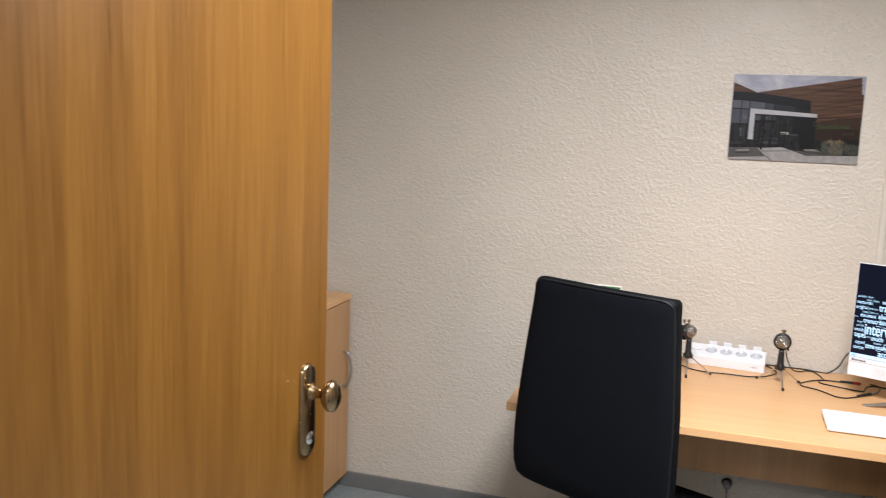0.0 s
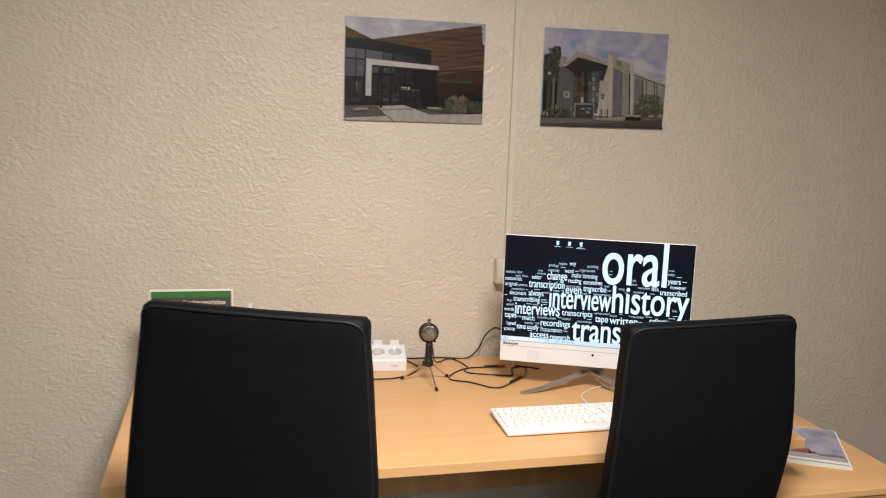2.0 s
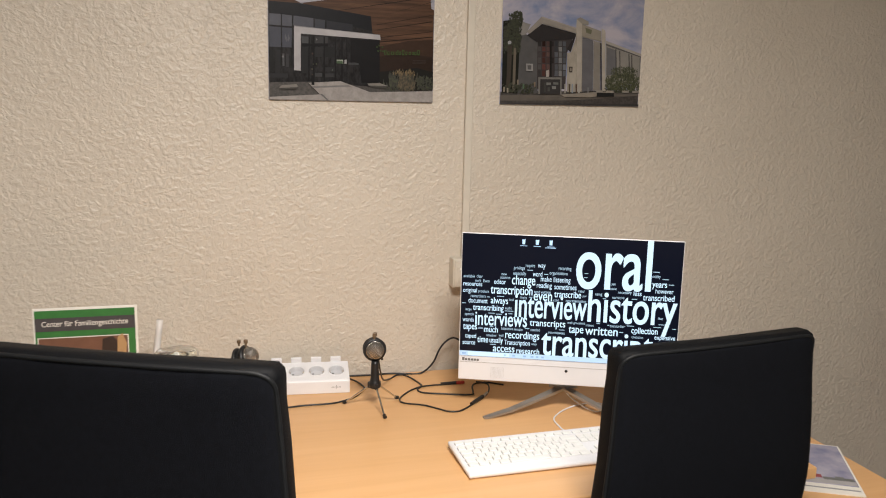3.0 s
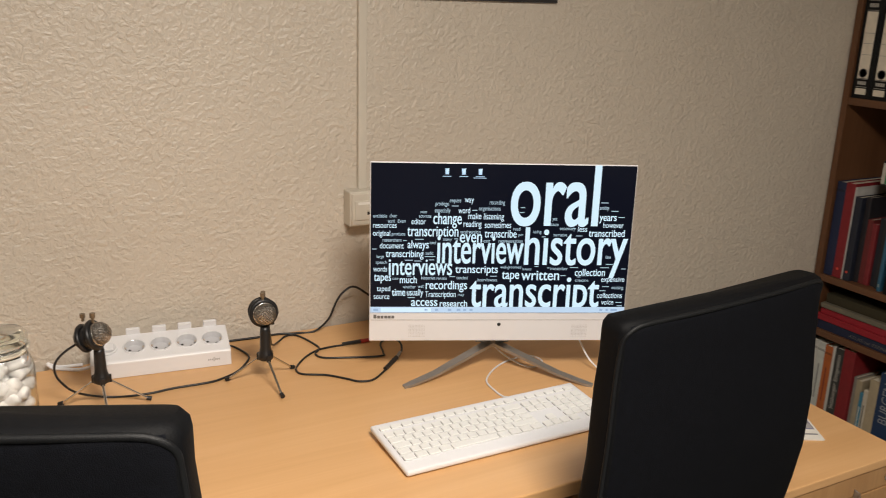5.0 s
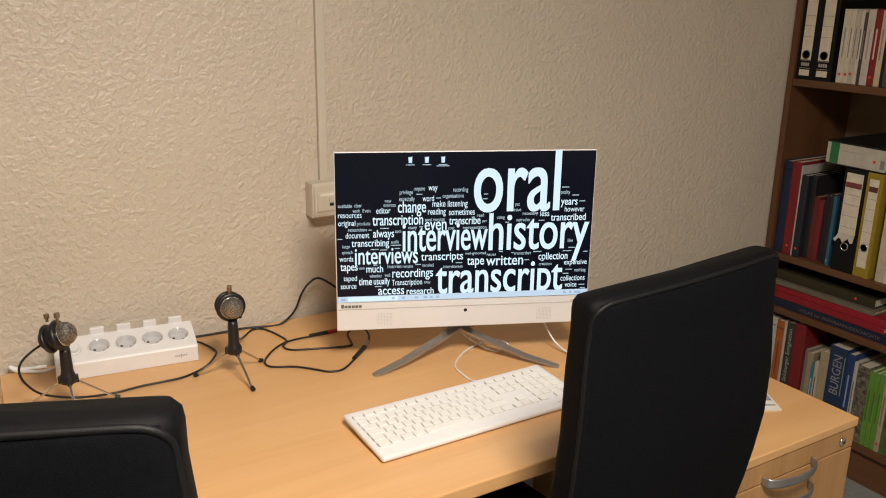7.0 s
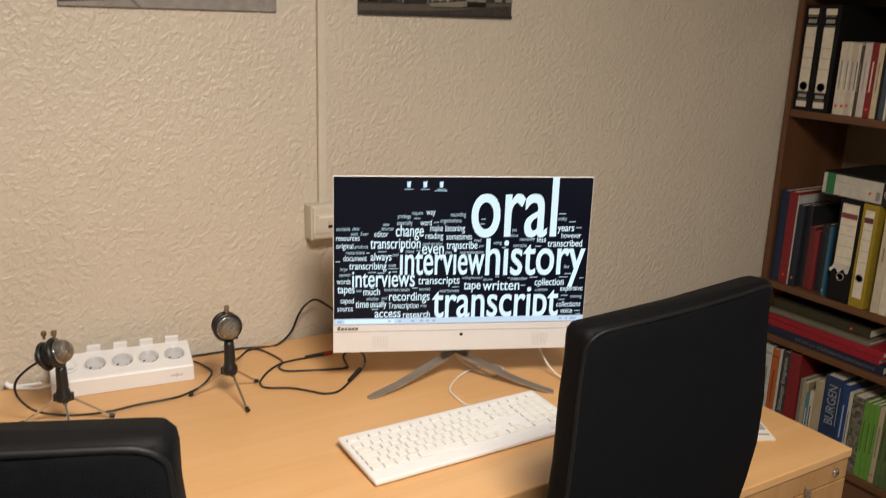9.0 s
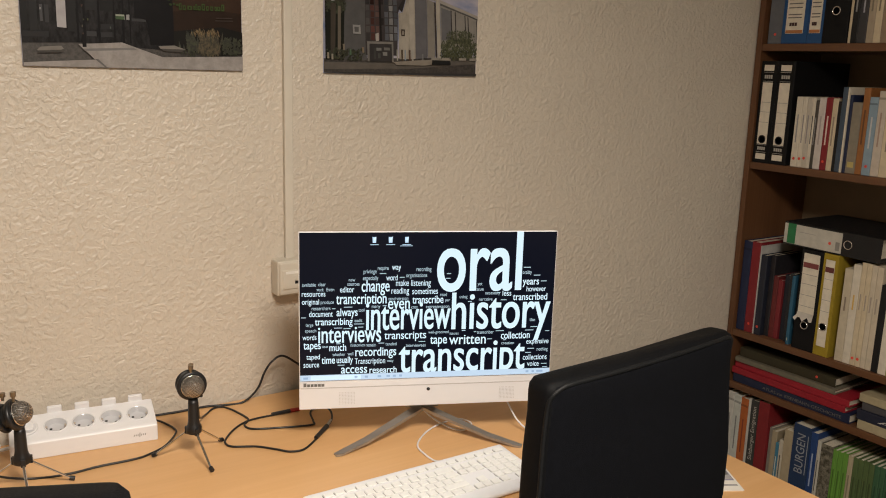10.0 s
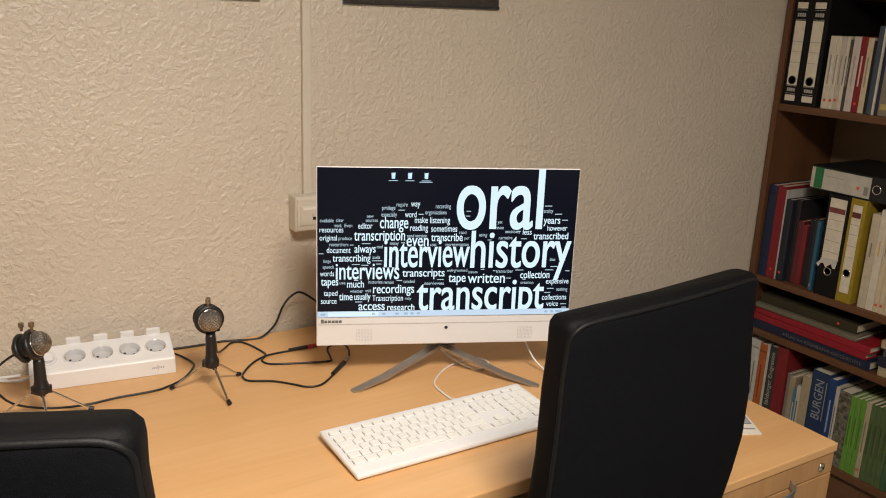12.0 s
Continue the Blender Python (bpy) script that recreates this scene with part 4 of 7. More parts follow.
for k, (px, pz, pw_, ph, col) in enumerate(((0.030, 0.16, 0.04, 0.045, (0.035, 0.02, 0.015)), (0.062, 0.15, 0.022, 0.06, (0.45, 0.27, 0.12)), (0.040, 0.105, 0.042, 0.05, (0.36, 0.05, 0.04)), (0.02, 0.045, 0.066, 0.05, (0.05, 0.03, 0.025)), (-0.05, 0.09, 0.05, 0.08, (0.30, 0.20, 0.12)), (-0.08, 0.03, 0.09, 0.05, (0.10, 0.10, 0.14)), (0.0, 0.022, 0.08, 0.022, (0.42, 0.32, 0.2)))):
    part("printed_patch", poly([(px, pz), (px + pw_ * 0.8, pz - 0.004), (px + pw_, pz + ph * 0.6), (px + pw_ * 0.6, pz + ph), (px + 0.003, pz + ph * 0.85)], -0.0024 - 0.0003 * k), ink(col), sign)
part("stand_foot", box(-gw, gw, -0.03, 0.05, 0.0, 0.003, 0.001), M_GLASS, sign, "clear acrylic foot")

# ---- sweets jar ----
jar = thing("storage_jar", pose(-0.070, 3.205, DZ), "glass jar with a lid, full of white wrapped sweets", "jar")
part("glass_body", lathe([(0.0, 0.002), (0.050, 0.002), (0.056, 0.008), (0.057, 0.090), (0.053, 0.104), (0.046, 0.112), (0.0455, 0.120), (0.043, 0.120), (0.0435, 0.111), (0.0505, 0.102), (0.0545, 0.090), (0.0535, 0.010), (0.049, 0.0055), (0.0, 0.0055)], 36), M_JAR, jar, "", True).visible_shadow = False
lid_j = part("lid", lathe([(0.0, 0.121), (0.0490, 0.121), (0.0525, 0.126), (0.0525, 0.134), (0.049, 0.137), (0.0505, 0.141), (0.0505, 0.150), (0.046, 0.155), (0.0, 0.156), (0.0, 0.151), (0.044, 0.150), (0.046, 0.146), (0.044, 0.128), (0.0, 0.126)], 36), M_JAR, jar, "clear glass lid", True)
lid_j.visible_shadow = False
part("rubber_seal", ring(0.0475, 0.0028, 36, 8, pose(0, 0, 0.1225)), ink((0.60, 0.54, 0.44)), jar, "pale rubber seal", True)
part("wire_clip", tube([(0.040, -0.030, 0.105), (0.046, -0.040, 0.118), (0.044, -0.034, 0.140), (0.036, -0.036, 0.150)], 0.0014, 6, 4), M_CHROME, jar, "bent wire clip", True)
rng = random.Random(5)
sweet_mesh = None
for k in range(62):
    a, r, z = rng.uniform(0, 6.283), 0.036 * math.sqrt(rng.random()), 0.016 + 0.088 * (k / 62)
    if sweet_mesh is None:
        sb = lathe([(0.0, -0.020), (0.0095, -0.0195), (0.0122, -0.015), (0.0126, 0.0), (0.0122, 0.015), (0.0095, 0.0195), (0.0, 0.020)], 14)
        # white sweets greyed: the jar casts no shadow, so its shading is in their colour
        s_ = part("sweet", sb, ink((0.54, 0.52, 0.515), 0.65), jar, "", True)
        sweet_mesh = s_.data
    else:
        s_ = new("sweet", sweet_mesh)
        s_.parent = jar
    s_.matrix_local = pose(r * math.cos(a), r * math.sin(a), z, rng.uniform(40, 140), rng.uniform(-40, 40), rng.uniform(0, 360))
roll = thing("rolled_leaflet", pose(-0.131, 3.235, DZ), "pale rolled paper tied with a red ribbon", "paper roll")
part("paper", tube([(0, 0, 0), (0.010, 0.006, 0.10), (0.026, 0.012, 0.220)], 0.0075, 14, 4), plain("frosted_paper", (0.66, 0.63, 0.60), 0.5, vary=0.04), roll, "", True)
part("ribbon_band", ring(0.0080, 0.0028, 20, 8, pose(0.0135, 0.008, 0.128)), ink((0.50, 0.02, 0.03)), roll, "red ribbon", True)
part("ribbon_bow", tube([(0.010, -0.006, 0.129), (-0.012, -0.018, 0.132), (-0.024, -0.014, 0.127), (-0.010, -0.012, 0.124), (0.010, -0.004, 0.127)], 0.004, 8, 6, flat=(0.0008, 0.0042)), ink((0.50, 0.02, 0.03)), roll, "red ribbon loop", True)
part("ribbon_tail", tube([(0.010, -0.008, 0.127), (0.004, -0.016, 0.110), (-0.006, -0.018, 0.094), (-0.016, -0.020, 0.080)], 0.004, 8, 6, flat=(0.0065, 0.0010)), ink((0.50, 0.02, 0.03)), roll, "red ribbon end", True)


# ---- cables on the desk ----
def cable(name, pts, r, mat, label):
    ob = thing(name, pose(0, 0, 0), label, "cable")
    part("cord", tube(pts, r, 8, 8), mat, ob, "", True)
    return ob


CZ = DZ + 0.0026
c1 = cable("black_cable", [(0.070, 3.186, DZ + 0.128), (0.042, 3.19, DZ + 0.112), (0.022, 3.19, DZ + 0.095), (0.016, 3.19, DZ + 0.076), (0.024, 3.19, DZ + 0.052), (0.050, 3.197, DZ + 0.022), (0.105, 3.196, CZ), (0.165, 3.182, CZ), (0.220, 3.186, CZ), (0.284, 3.184, CZ), (0.314, 3.192, CZ), (0.350, 3.214, CZ), (0.382, 3.258, CZ), (0.388, 3.286, CZ), (0.374, 3.335, CZ), (0.352, 3.366, CZ)], 0.0022, M_BLACK_P, "thin black microphone cable winding across the desk")
c2 = cable("black_cable", [(0.400, 3.166, DZ + 0.118), (0.410, 3.190, DZ + 0.078), (0.436, 3.265, DZ + 0.024), (0.470, 3.328, CZ), (0.492, 3.350, CZ), (0.512, 3.348, CZ), (0.526, 3.318, CZ), (0.537, 3.266, CZ), (0.532, 3.248, CZ), (0.519, 3.231, CZ), (0.526, 3.207, CZ), (0.568, 3.188, CZ), (0.640, 3.165, CZ), (0.653, 3.180, CZ), (0.664, 3.219, CZ), (0.680, 3.240, CZ), (0.712, 3.242, CZ), (0.750, 3.215, CZ)], 0.0022, M_BLACK_P, "thin black microphone cable behind the tripod")
c3 = cable("black_cable", [(0.350, 3.374, CZ), (0.430, 3.368, CZ), (0.480, 3.368, CZ), (0.515, 3.358, CZ), (0.560, 3.352, CZ), (0.592, 3.346, DZ + 0.030), (0.610, 3.345, DZ + 0.068), (0.628, 3.345, DZ + 0.090), (0.652, 3.345, DZ + 0.099), (0.682, 3.340, DZ + 0.080), (0.715, 3.32, DZ + 0.05)], 0.0026, M_BLACK_P, "black power cable rising in a loop by the wall")
c4 = cable("black_cable", [(0.592, 3.252, CZ), (0.560, 3.253, CZ), (0.528, 3.247, CZ), (0.495, 3.224, CZ), (0.466, 3.190, CZ), (0.456, 3.168, CZ), (0.462, 3.146, CZ), (0.503, 3.123, CZ), (0.533, 3.091, CZ), (0.552, 3.069, CZ), (0.580, 3.065, CZ), (0.618, 3.094, CZ), (0.664, 3.137, CZ), (0.692, 3.170, CZ + 0.004), (0.700, 3.205, CZ + 0.010), (0.675, 3.222, CZ + 0.012)], 0.0022, M_BLACK_P, "thin black audio cable with a red plug")
part("plug", rod((0.588, 3.252, DZ + 0.005), (0.630, 3.251, DZ + 0.005), 0.0038, 0.0045, 12), M_BLACK_P, c4, "black plug sleeve")
part("red_plug", rod((0.630, 3.251, DZ + 0.005), (0.652, 3.2505, DZ + 0.005), 0.0046, 0.0040, 12), ink((0.42, 0.03, 0.02)), c4, "red plug")
part("plug", rod((0.620, 3.096, DZ + 0.0055), (0.664, 3.137, DZ + 0.0055), 0.0042, 0.0052, 12), M_BLACK_P, c4, "black plug sleeve")
part("plug_tip", rod((0.664, 3.137, DZ + 0.0055), (0.684, 3.160, DZ + 0.0062), 0.0036, 0.0030, 12), M_SILVER, c4, "silver plug tip")
c5 = cable("white_cable", [(0.780, 2.866, DZ + 0.012), (0.777, 2.895, CZ), (0.776, 2.925, CZ), (0.781, 2.961, CZ), (0.802, 2.989, CZ), (0.842, 3.019, CZ), (0.890, 3.037, CZ), (0.935, 3.035, CZ), (0.940, 3.000, CZ), (0.895, 2.985, CZ + 0.002), (0.86, 3.04, CZ + 0.02), (0.84, 3.09, DZ + 0.06)], 0.0019, M_WHITE_P, "thin white keyboard cable looped under the screen")
c6 = cable("white_cable", [(1.00, 2.96, DZ + 0.06), (1.012, 2.93, DZ + 0.02), (1.03, 2.885, CZ), (1.075, 2.83, CZ), (1.11, 2.76, CZ), (1.12, 2.70, CZ)], 0.0019, M_WHITE_P, "thin white mouse cable")
c7 = cable("white_cable", [(0.092, 3.330, DZ + 0.012), (0.066, 3.342, CZ + 0.002), (0.040, 3.356, CZ + 0.002), (0.020, 3.366, CZ + 0.004), (0.012, 3.372, CZ + 0.012), (0.030, 3.368, CZ + 0.004), (0.075, 3.364, CZ + 0.002)], 0.0035, M_WHITE_P, "white mains cable of the power strip")

# ---- brochure on the pedestal ----
bro = thing("brochure", pose(1.440, 2.668, PZ, 0, 0, -29.6), "glossy brochure with a cloudy sky photograph", "brochure")
part("page_block", box(-0.205, 0.0, 0.0, 0.29, 0.0020, 0.0032, 0.0004), M_PAPER, bro)
sky_m, sky_t, sky_b = nodes_of("printed_cloudy_sky")
sky_v = coords(sky_t)
sky_t.links.new(ramp(sky_t, noise_tex(sky_t, sky_v, 9, 4), [(0.35, (0.21, 0.22, 0.36)), (0.6, (0.46, 0.44, 0.53))]), sky_b.inputs["Base Color"])
sky_b.inputs["Roughness"].default_value = 0.25
part("cover_picture", box(-0.200, -0.005, 0.045, 0.285, 0.0032, 0.0036), sky_m, bro, "printed cloudy sky")
for x0, x1, y0, y1 in ((-0.146, -0.094, 0.078, 0.112), (-0.138, -0.112, 0.112, 0.128), (-0.100, -0.080, 0.078, 0.096)):
    part("cover_shape", box(x0, x1, y0, y1, 0.0038, 0.0041), ink((0.30, 0.07, 0.075)), bro, "small red printed shape")
for x0, x1, y1 in ((-0.078, -0.050, 0.084), (-0.050, -0.030, 0.092), (-0.030, -0.008, 0.086), (-0.196, -0.150, 0.088)):
    part("cover_shape", box(x0, x1, 0.070, y1, 0.0038, 0.0041), ink((0.16, 0.165, 0.16)), bro, "dark printed bushes")
part("inner_page", box(-0.204, -0.001, 0.001, 0.288, -0.0018, -0.0002, 0.0004, m=pose(0, 0, 0.0018, 0, 0, 1.2)), M_PAPER, bro, "slightly skewed inner page")
part("cover_shape", box(-0.200, -0.006, 0.020, 0.026, 0.0032, 0.0036), ink((0.30, 0.30, 0.31)), bro, "grey printed strip")
part("cover_shape", box(-0.198, -0.007, 0.048, 0.071, 0.0038, 0.0041), ink((0.40, 0.39, 0.40)), bro, "grey printed foreground")

# ---- wall fittings ----
DUX0, DUX1 = 0.677, 0.697
duct = thing("cable_duct", pose(0, YB, 0), "narrow ivory cable duct running up the wall", "cable duct")
part("base", box(DUX0 + 0.001, DUX1 - 0.001, -0.008, 0.0, 1.056, ZC), M_IVORY, duct)
part("cover", box(DUX0, DUX1, -0.014, -0.004, 1.056, ZC, 0.002), M_IVORY, duct)
sockb = thing("data_outlet", pose(0.682, YB, 1.017), "ivory surface-mounted data outlet box on the wall", "wall outlet")
part("box", box(-0.036, 0.036, -0.040, 0.0, -0.040, 0.040, 0.003), M_IVORY, sockb)
part("cover_plate", box(-0.033, 0.035, -0.046, -0.040, -0.037, 0.037, 0.003), M_IVORY, sockb)
part("insert", box(-0.027, 0.031, -0.0485, -0.044, -0.024, 0.020, 0.0015), M_IVORY, sockb, "raised ivory insert")
part("name_strip", box(-0.020, 0.026, -0.0490, -0.046, 0.0115, 0.0175), M_PAPER, sockb, "small paper label")
for s in (0, 1):
    jx = 0.002 + s * 0.016
    jk = part("data_jack", box(jx, jx + 0.010, -0.0489, -0.044, -0.012, -0.0055), M_BLACK_P, sockb, "dark data jack")
    part("jack_shutter", box(jx - 0.001, jx + 0.013, -0.0505, -0.044, -0.004, 0.006, 0.0005), M_IVORY, sockb)
for ax in (0.235,):
    outlet = thing("wall_socket", pose(ax + 0.03, YB, 0.275), "grey-white flush mains socket low on the wall", "wall socket")
    part("plate", box(-0.04, 0.04, -0.010, 0, -0.04, 0.04, 0.003), M_IVORY, outlet)
    part("rim", lathe([(0.022, 0), (0.022, 0.003), (0.0195, 0.003), (0.019, 0.0)], 26, pose(0, -0.010, 0, 90)), M_IVORY, outlet, "", True)
    part("well", lathe([(0, 0.001), (0.0195, 0.001)], 26, pose(0, -0.010, 0, 90)), ink((0.24, 0.235, 0.22)), outlet, "dark socket well")
    part("plug", put_rod(lathe([(0.0, 0.034), (0.011, 0.032), (0.0145, 0.022), (0.0155, 0.002)], 20, pose(0, -0.010, -0.004, 90)), (0, -0.034, -0.006), (0, -0.036, -0.030), 0.0042), M_GREY_P, outlet, "grey mains plug", True)
    part("plug_cord", tube([(0, -0.036, -0.028), (0.003, -0.040, -0.10), (0.012, -0.050, -0.20), (0.03, -0.09, -0.268)], 0.0032, 8, 6), M_GREY_P, outlet, "grey mains cord hanging down", True)

# ---- printed photographs on the wall ----
def cloud_print(name, low, high, scale):
    m, t, b = nodes_of(name)
    t.links.new(ramp(t, noise_tex(t, coords(t, (1, 1, 1.8)), scale, 5, 0.6, 0.4), [(0.36, low), (0.62, high)]), b.inputs["Base Color"])
    b.inputs["Roughness"].default_value = 0.35
    return m


def board_print(name, dark, light):
    """Brown cladding boards in level courses."""
    m, t, b = nodes_of(name)
    n = noise_tex(t, coords(t, (4, 1, 95)), 1.0, 4, 0.7)
    t.links.new(ramp(t, n, [(0.35, dark), (0.65, light)]), b.inputs["Base Color"])
    b.inputs["Roughness"].default_value = 0.4
    b.inputs["Specular IOR Level"].default_value = 0.15
    return m


def leaf_print(name, dark, light):
    m, t, b = nodes_of(name)
    t.links.new(ramp(t, noise_tex(t, coords(t), 160, 4, 0.7), [(0.4, dark), (0.6, light)]), b.inputs["Base Color"])
    b.inputs["Roughness"].default_value = 0.4
    return m


P_GREY_SKY = cloud_print("print_grey_sky", (0.22, 0.23, 0.29), (0.41, 0.39, 0.43), 9)
P_BLUE_SKY = cloud_print("print_blue_sky", (0.155, 0.20, 0.33), (0.40, 0.37, 0.42), 8)
P_BOARDS = board_print("print_brown_boards", (0.042, 0.023, 0.015), (0.115, 0.060, 0.034))
P_LEAF = leaf_print("print_foliage", (0.010, 0.012, 0.008), (0.036, 0.040, 0.019))
P_SHRUB = leaf_print("print_shrubs", (0.018, 0.022, 0.012), (0.085, 0.092, 0.048))
P_GRASS = leaf_print("print_dry_grass", (0.022, 0.019, 0.010), (0.085, 0.066, 0.036))
P_GRAVEL = leaf_print("print_gravel", (0.030, 0.026, 0.024), (0.062, 0.055, 0.050))


def speckled(name, dark, light, scale, stretch=(1, 1, 1)):
    m, t, b = nodes_of(name)
    t.links.new(ramp(t, noise_tex(t, coords(t, stretch), scale, 5, 0.65, 0.3), [(0.38, dark), (0.64, light)]), b.inputs["Base Color"])
    b.inputs["Roughness"].default_value = 0.38
    b.inputs["Specular IOR Level"].default_value = 0.15
    return m


STONE = speckled("printed_stone", (0.055, 0.05, 0.035), (0.24, 0.22, 0.17), 60)
P_DARK_GLASS = speckled("print_dark_glass", (0.006, 0.006, 0.007), (0.024, 0.023, 0.025), 70, (1.6, 1, 0.7))
P_PAVING = speckled("print_paving", (0.25, 0.235, 0.225), (0.33, 0.31, 0.30), 55)
P_CONCRETE = speckled("print_concrete", (0.24, 0.215, 0.18), (0.34, 0.31, 0.26), 40, (1, 1, 0.5))
P_PLUME = speckled("print_plume", (0.075, 0.056, 0.03), (0.20, 0.15, 0.085), 160)
DEPTH = 0.000045


def ink_photo(colour, rough=0.4):
    return ink(tint(colour, 0.78), rough, 0.15)


def photo(name, x0, x1, z0, z1, label, base):
    ob = thing(name, pose(x0, YB, z0), label, "photo print", "photo prints on the wall")
    w, h = x1 - x0, z1 - z0
    part("print", box(0, w, -0.0030, -0.0008, 0, h, 0.0004), base, ob)
    state = {"n": 0}

    def patch(name_, mat, *uv):
        state["n"] += 1
        part(name_, poly([(u * w, v * h) for u, v in uv], -0.0031 - DEPTH * state["n"]), mat, ob)

    def scatter(name_, mat, u0, v0, u1, v1, count, wide, tall, seed):
        """Many small ragged leaves or blades, printed over one another."""
        state["n"] += 1
        r, bm = random.Random(seed), bmesh.new()
        for k in range(count):
            a, b = r.uniform(-1, 1), r.uniform(-1, 1)
            if a * a + abs(b) ** 3 > r.uniform(0.5, 1.5):
                a, b = a * 0.7, b * 0.7
            cu, cv = ((u0 + u1) / 2 + (u1 - u0) * a / 2) * w, ((v0 + v1) / 2 + (v1 - v0) * b / 2) * h
            dx, dz, lean = wide * w * r.uniform(0.4, 1), tall * h * r.uniform(0.4, 1), r.uniform(-0.35, 0.35)
            pts = [(cu - dx / 2, cv - dz / 2), (cu + dx / 2, cv - dz * r.uniform(0.2, 0.5)), (cu + dz * lean + dx * 0.2, cv + dz / 2), (cu - dx * 0.4 + dz * lean, cv + dz * r.uniform(0, 0.3))]
            pts = [(min(max(x, 0.001), w - 0.001), min(max(z, 0.001), h - 0.001)) for x, z in pts]
            poly(pts, -0.0031 - DEPTH * (state["n"] + 0.9 * k / count), bm)
        part(name_, bm, mat, ob)
    return ob, patch, scatter


ph1, patch, scatter = photo("photo_print", 0.166, 0.588, 1.470, 1.766, "unframed photo of a modern entrance with a white portal", P_GREY_SKY)
patch("ground", P_GRAVEL, (0.003, 0.251), (0.997, 0.282), (0.997, 0.003), (0.003, 0.003))
patch("cladding", P_BOARDS, (0.192, 0.794), (0.968, 0.986), (0.980, 0.801), (0.997, 0.791), (0.997, 0.265), (0.640, 0.254), (0.606, 0.711), (0.332, 0.749))
patch("cladding", P_BOARDS, (0.003, 0.906), (0.192, 0.794), (0.044, 0.780), (0.003, 0.791))
patch("board_joint", ink_photo((0.1, 0.055, 0.03), 0.35), (0.369, 0.766), (0.985, 0.954), (0.985, 0.947), (0.369, 0.763))
patch("board_joint", ink_photo((0.012, 0.008, 0.007), 0.35), (0.369, 0.738), (0.985, 0.906), (0.985, 0.899), (0.369, 0.735))
patch("board_joint", ink_photo((0.012, 0.008, 0.007), 0.35), (0.640, 0.707), (0.985, 0.860), (0.985, 0.857), (0.640, 0.707))
patch("board_joint", ink_photo((0.1, 0.055, 0.03), 0.35), (0.640, 0.683), (0.985, 0.818), (0.985, 0.815), (0.640, 0.679))
patch("board_joint", ink_photo((0.012, 0.008, 0.007), 0.35), (0.643, 0.648), (0.987, 0.749), (0.987, 0.745), (0.643, 0.644))
patch("board_joint", ink_photo((0.012, 0.008, 0.007), 0.35), (0.643, 0.606), (0.987, 0.697), (0.987, 0.690), (0.643, 0.603))
patch("board_joint", ink_photo((0.1, 0.055, 0.03), 0.35), (0.643, 0.568), (0.987, 0.651), (0.987, 0.644), (0.643, 0.564))
patch("board_joint", ink_photo((0.012, 0.008, 0.007), 0.35), (0.643, 0.540), (0.987, 0.610), (0.987, 0.606), (0.643, 0.536))
patch("board_joint", ink_photo((0.012, 0.008, 0.007), 0.35), (0.643, 0.505), (0.990, 0.568), (0.990, 0.561), (0.643, 0.498))
patch("board_joint", ink_photo((0.1, 0.055, 0.03), 0.35), (0.643, 0.463), (0.990, 0.519), (0.990, 0.515), (0.643, 0.463))
patch("board_joint", ink_photo((0.012, 0.008, 0.007), 0.35), (0.643, 0.428), (0.990, 0.470), (0.990, 0.467), (0.643, 0.425))
patch("board_joint", ink_photo((0.012, 0.008, 0.007), 0.35), (0.643, 0.394), (0.990, 0.428), (0.990, 0.421), (0.643, 0.390))
patch("board_joint", ink_photo((0.1, 0.055, 0.03), 0.35), (0.643, 0.355), (0.992, 0.383), (0.992, 0.376), (0.643, 0.352))
patch("board_joint", ink_photo((0.012, 0.008, 0.007), 0.35), (0.643, 0.324), (0.992, 0.338), (0.992, 0.334), (0.643, 0.320))
patch("board_joint", ink_photo((0.012, 0.008, 0.007), 0.35), (0.643, 0.289), (0.992, 0.296), (0.992, 0.289), (0.643, 0.286))
patch("shaded_cladding", ink_photo((0.048, 0.027, 0.018), 0.35), (0.660, 0.467), (0.837, 0.522), (0.997, 0.540), (0.997, 0.387), (0.660, 0.373))
patch("shaded_cladding", ink_photo((0.03, 0.018, 0.013), 0.35), (0.657, 0.383), (0.825, 0.414), (0.997, 0.394), (0.997, 0.254), (0.660, 0.244))
patch("dark_front", P_DARK_GLASS, (0.003, 0.798), (0.192, 0.791), (0.332, 0.752), (0.606, 0.711), (0.616, 0.575), (0.660, 0.561), (0.660, 0.460), (0.660, 0.122), (0.258, 0.157), (0.003, 0.143))
patch("roof_fascia", ink_photo((0.012, 0.013, 0.017), 0.35), (0.003, 0.798), (0.192, 0.791), (0.606, 0.714), (0.613, 0.592), (0.332, 0.669), (0.003, 0.707))
patch("glazing", ink_photo((0.115, 0.12, 0.145), 0.35), (0.010, 0.700), (0.076, 0.697), (0.074, 0.606), (0.007, 0.610))
patch("glazing", ink_photo((0.105, 0.11, 0.135), 0.35), (0.081, 0.697), (0.138, 0.690), (0.138, 0.603), (0.081, 0.606))
patch("glazing", ink_photo((0.085, 0.09, 0.115), 0.35), (0.007, 0.596), (0.074, 0.592), (0.074, 0.432), (0.007, 0.432))
patch("glazing", ink_photo((0.08, 0.085, 0.11), 0.35), (0.081, 0.592), (0.138, 0.589), (0.135, 0.432), (0.081, 0.432))
patch("glazing", ink_photo((0.1, 0.105, 0.13), 0.35), (0.148, 0.690), (0.263, 0.676), (0.263, 0.599), (0.197, 0.603), (0.145, 0.610))
patch("glazing", ink_photo((0.055, 0.06, 0.075), 0.35), (0.271, 0.672), (0.332, 0.665), (0.330, 0.596), (0.271, 0.599))
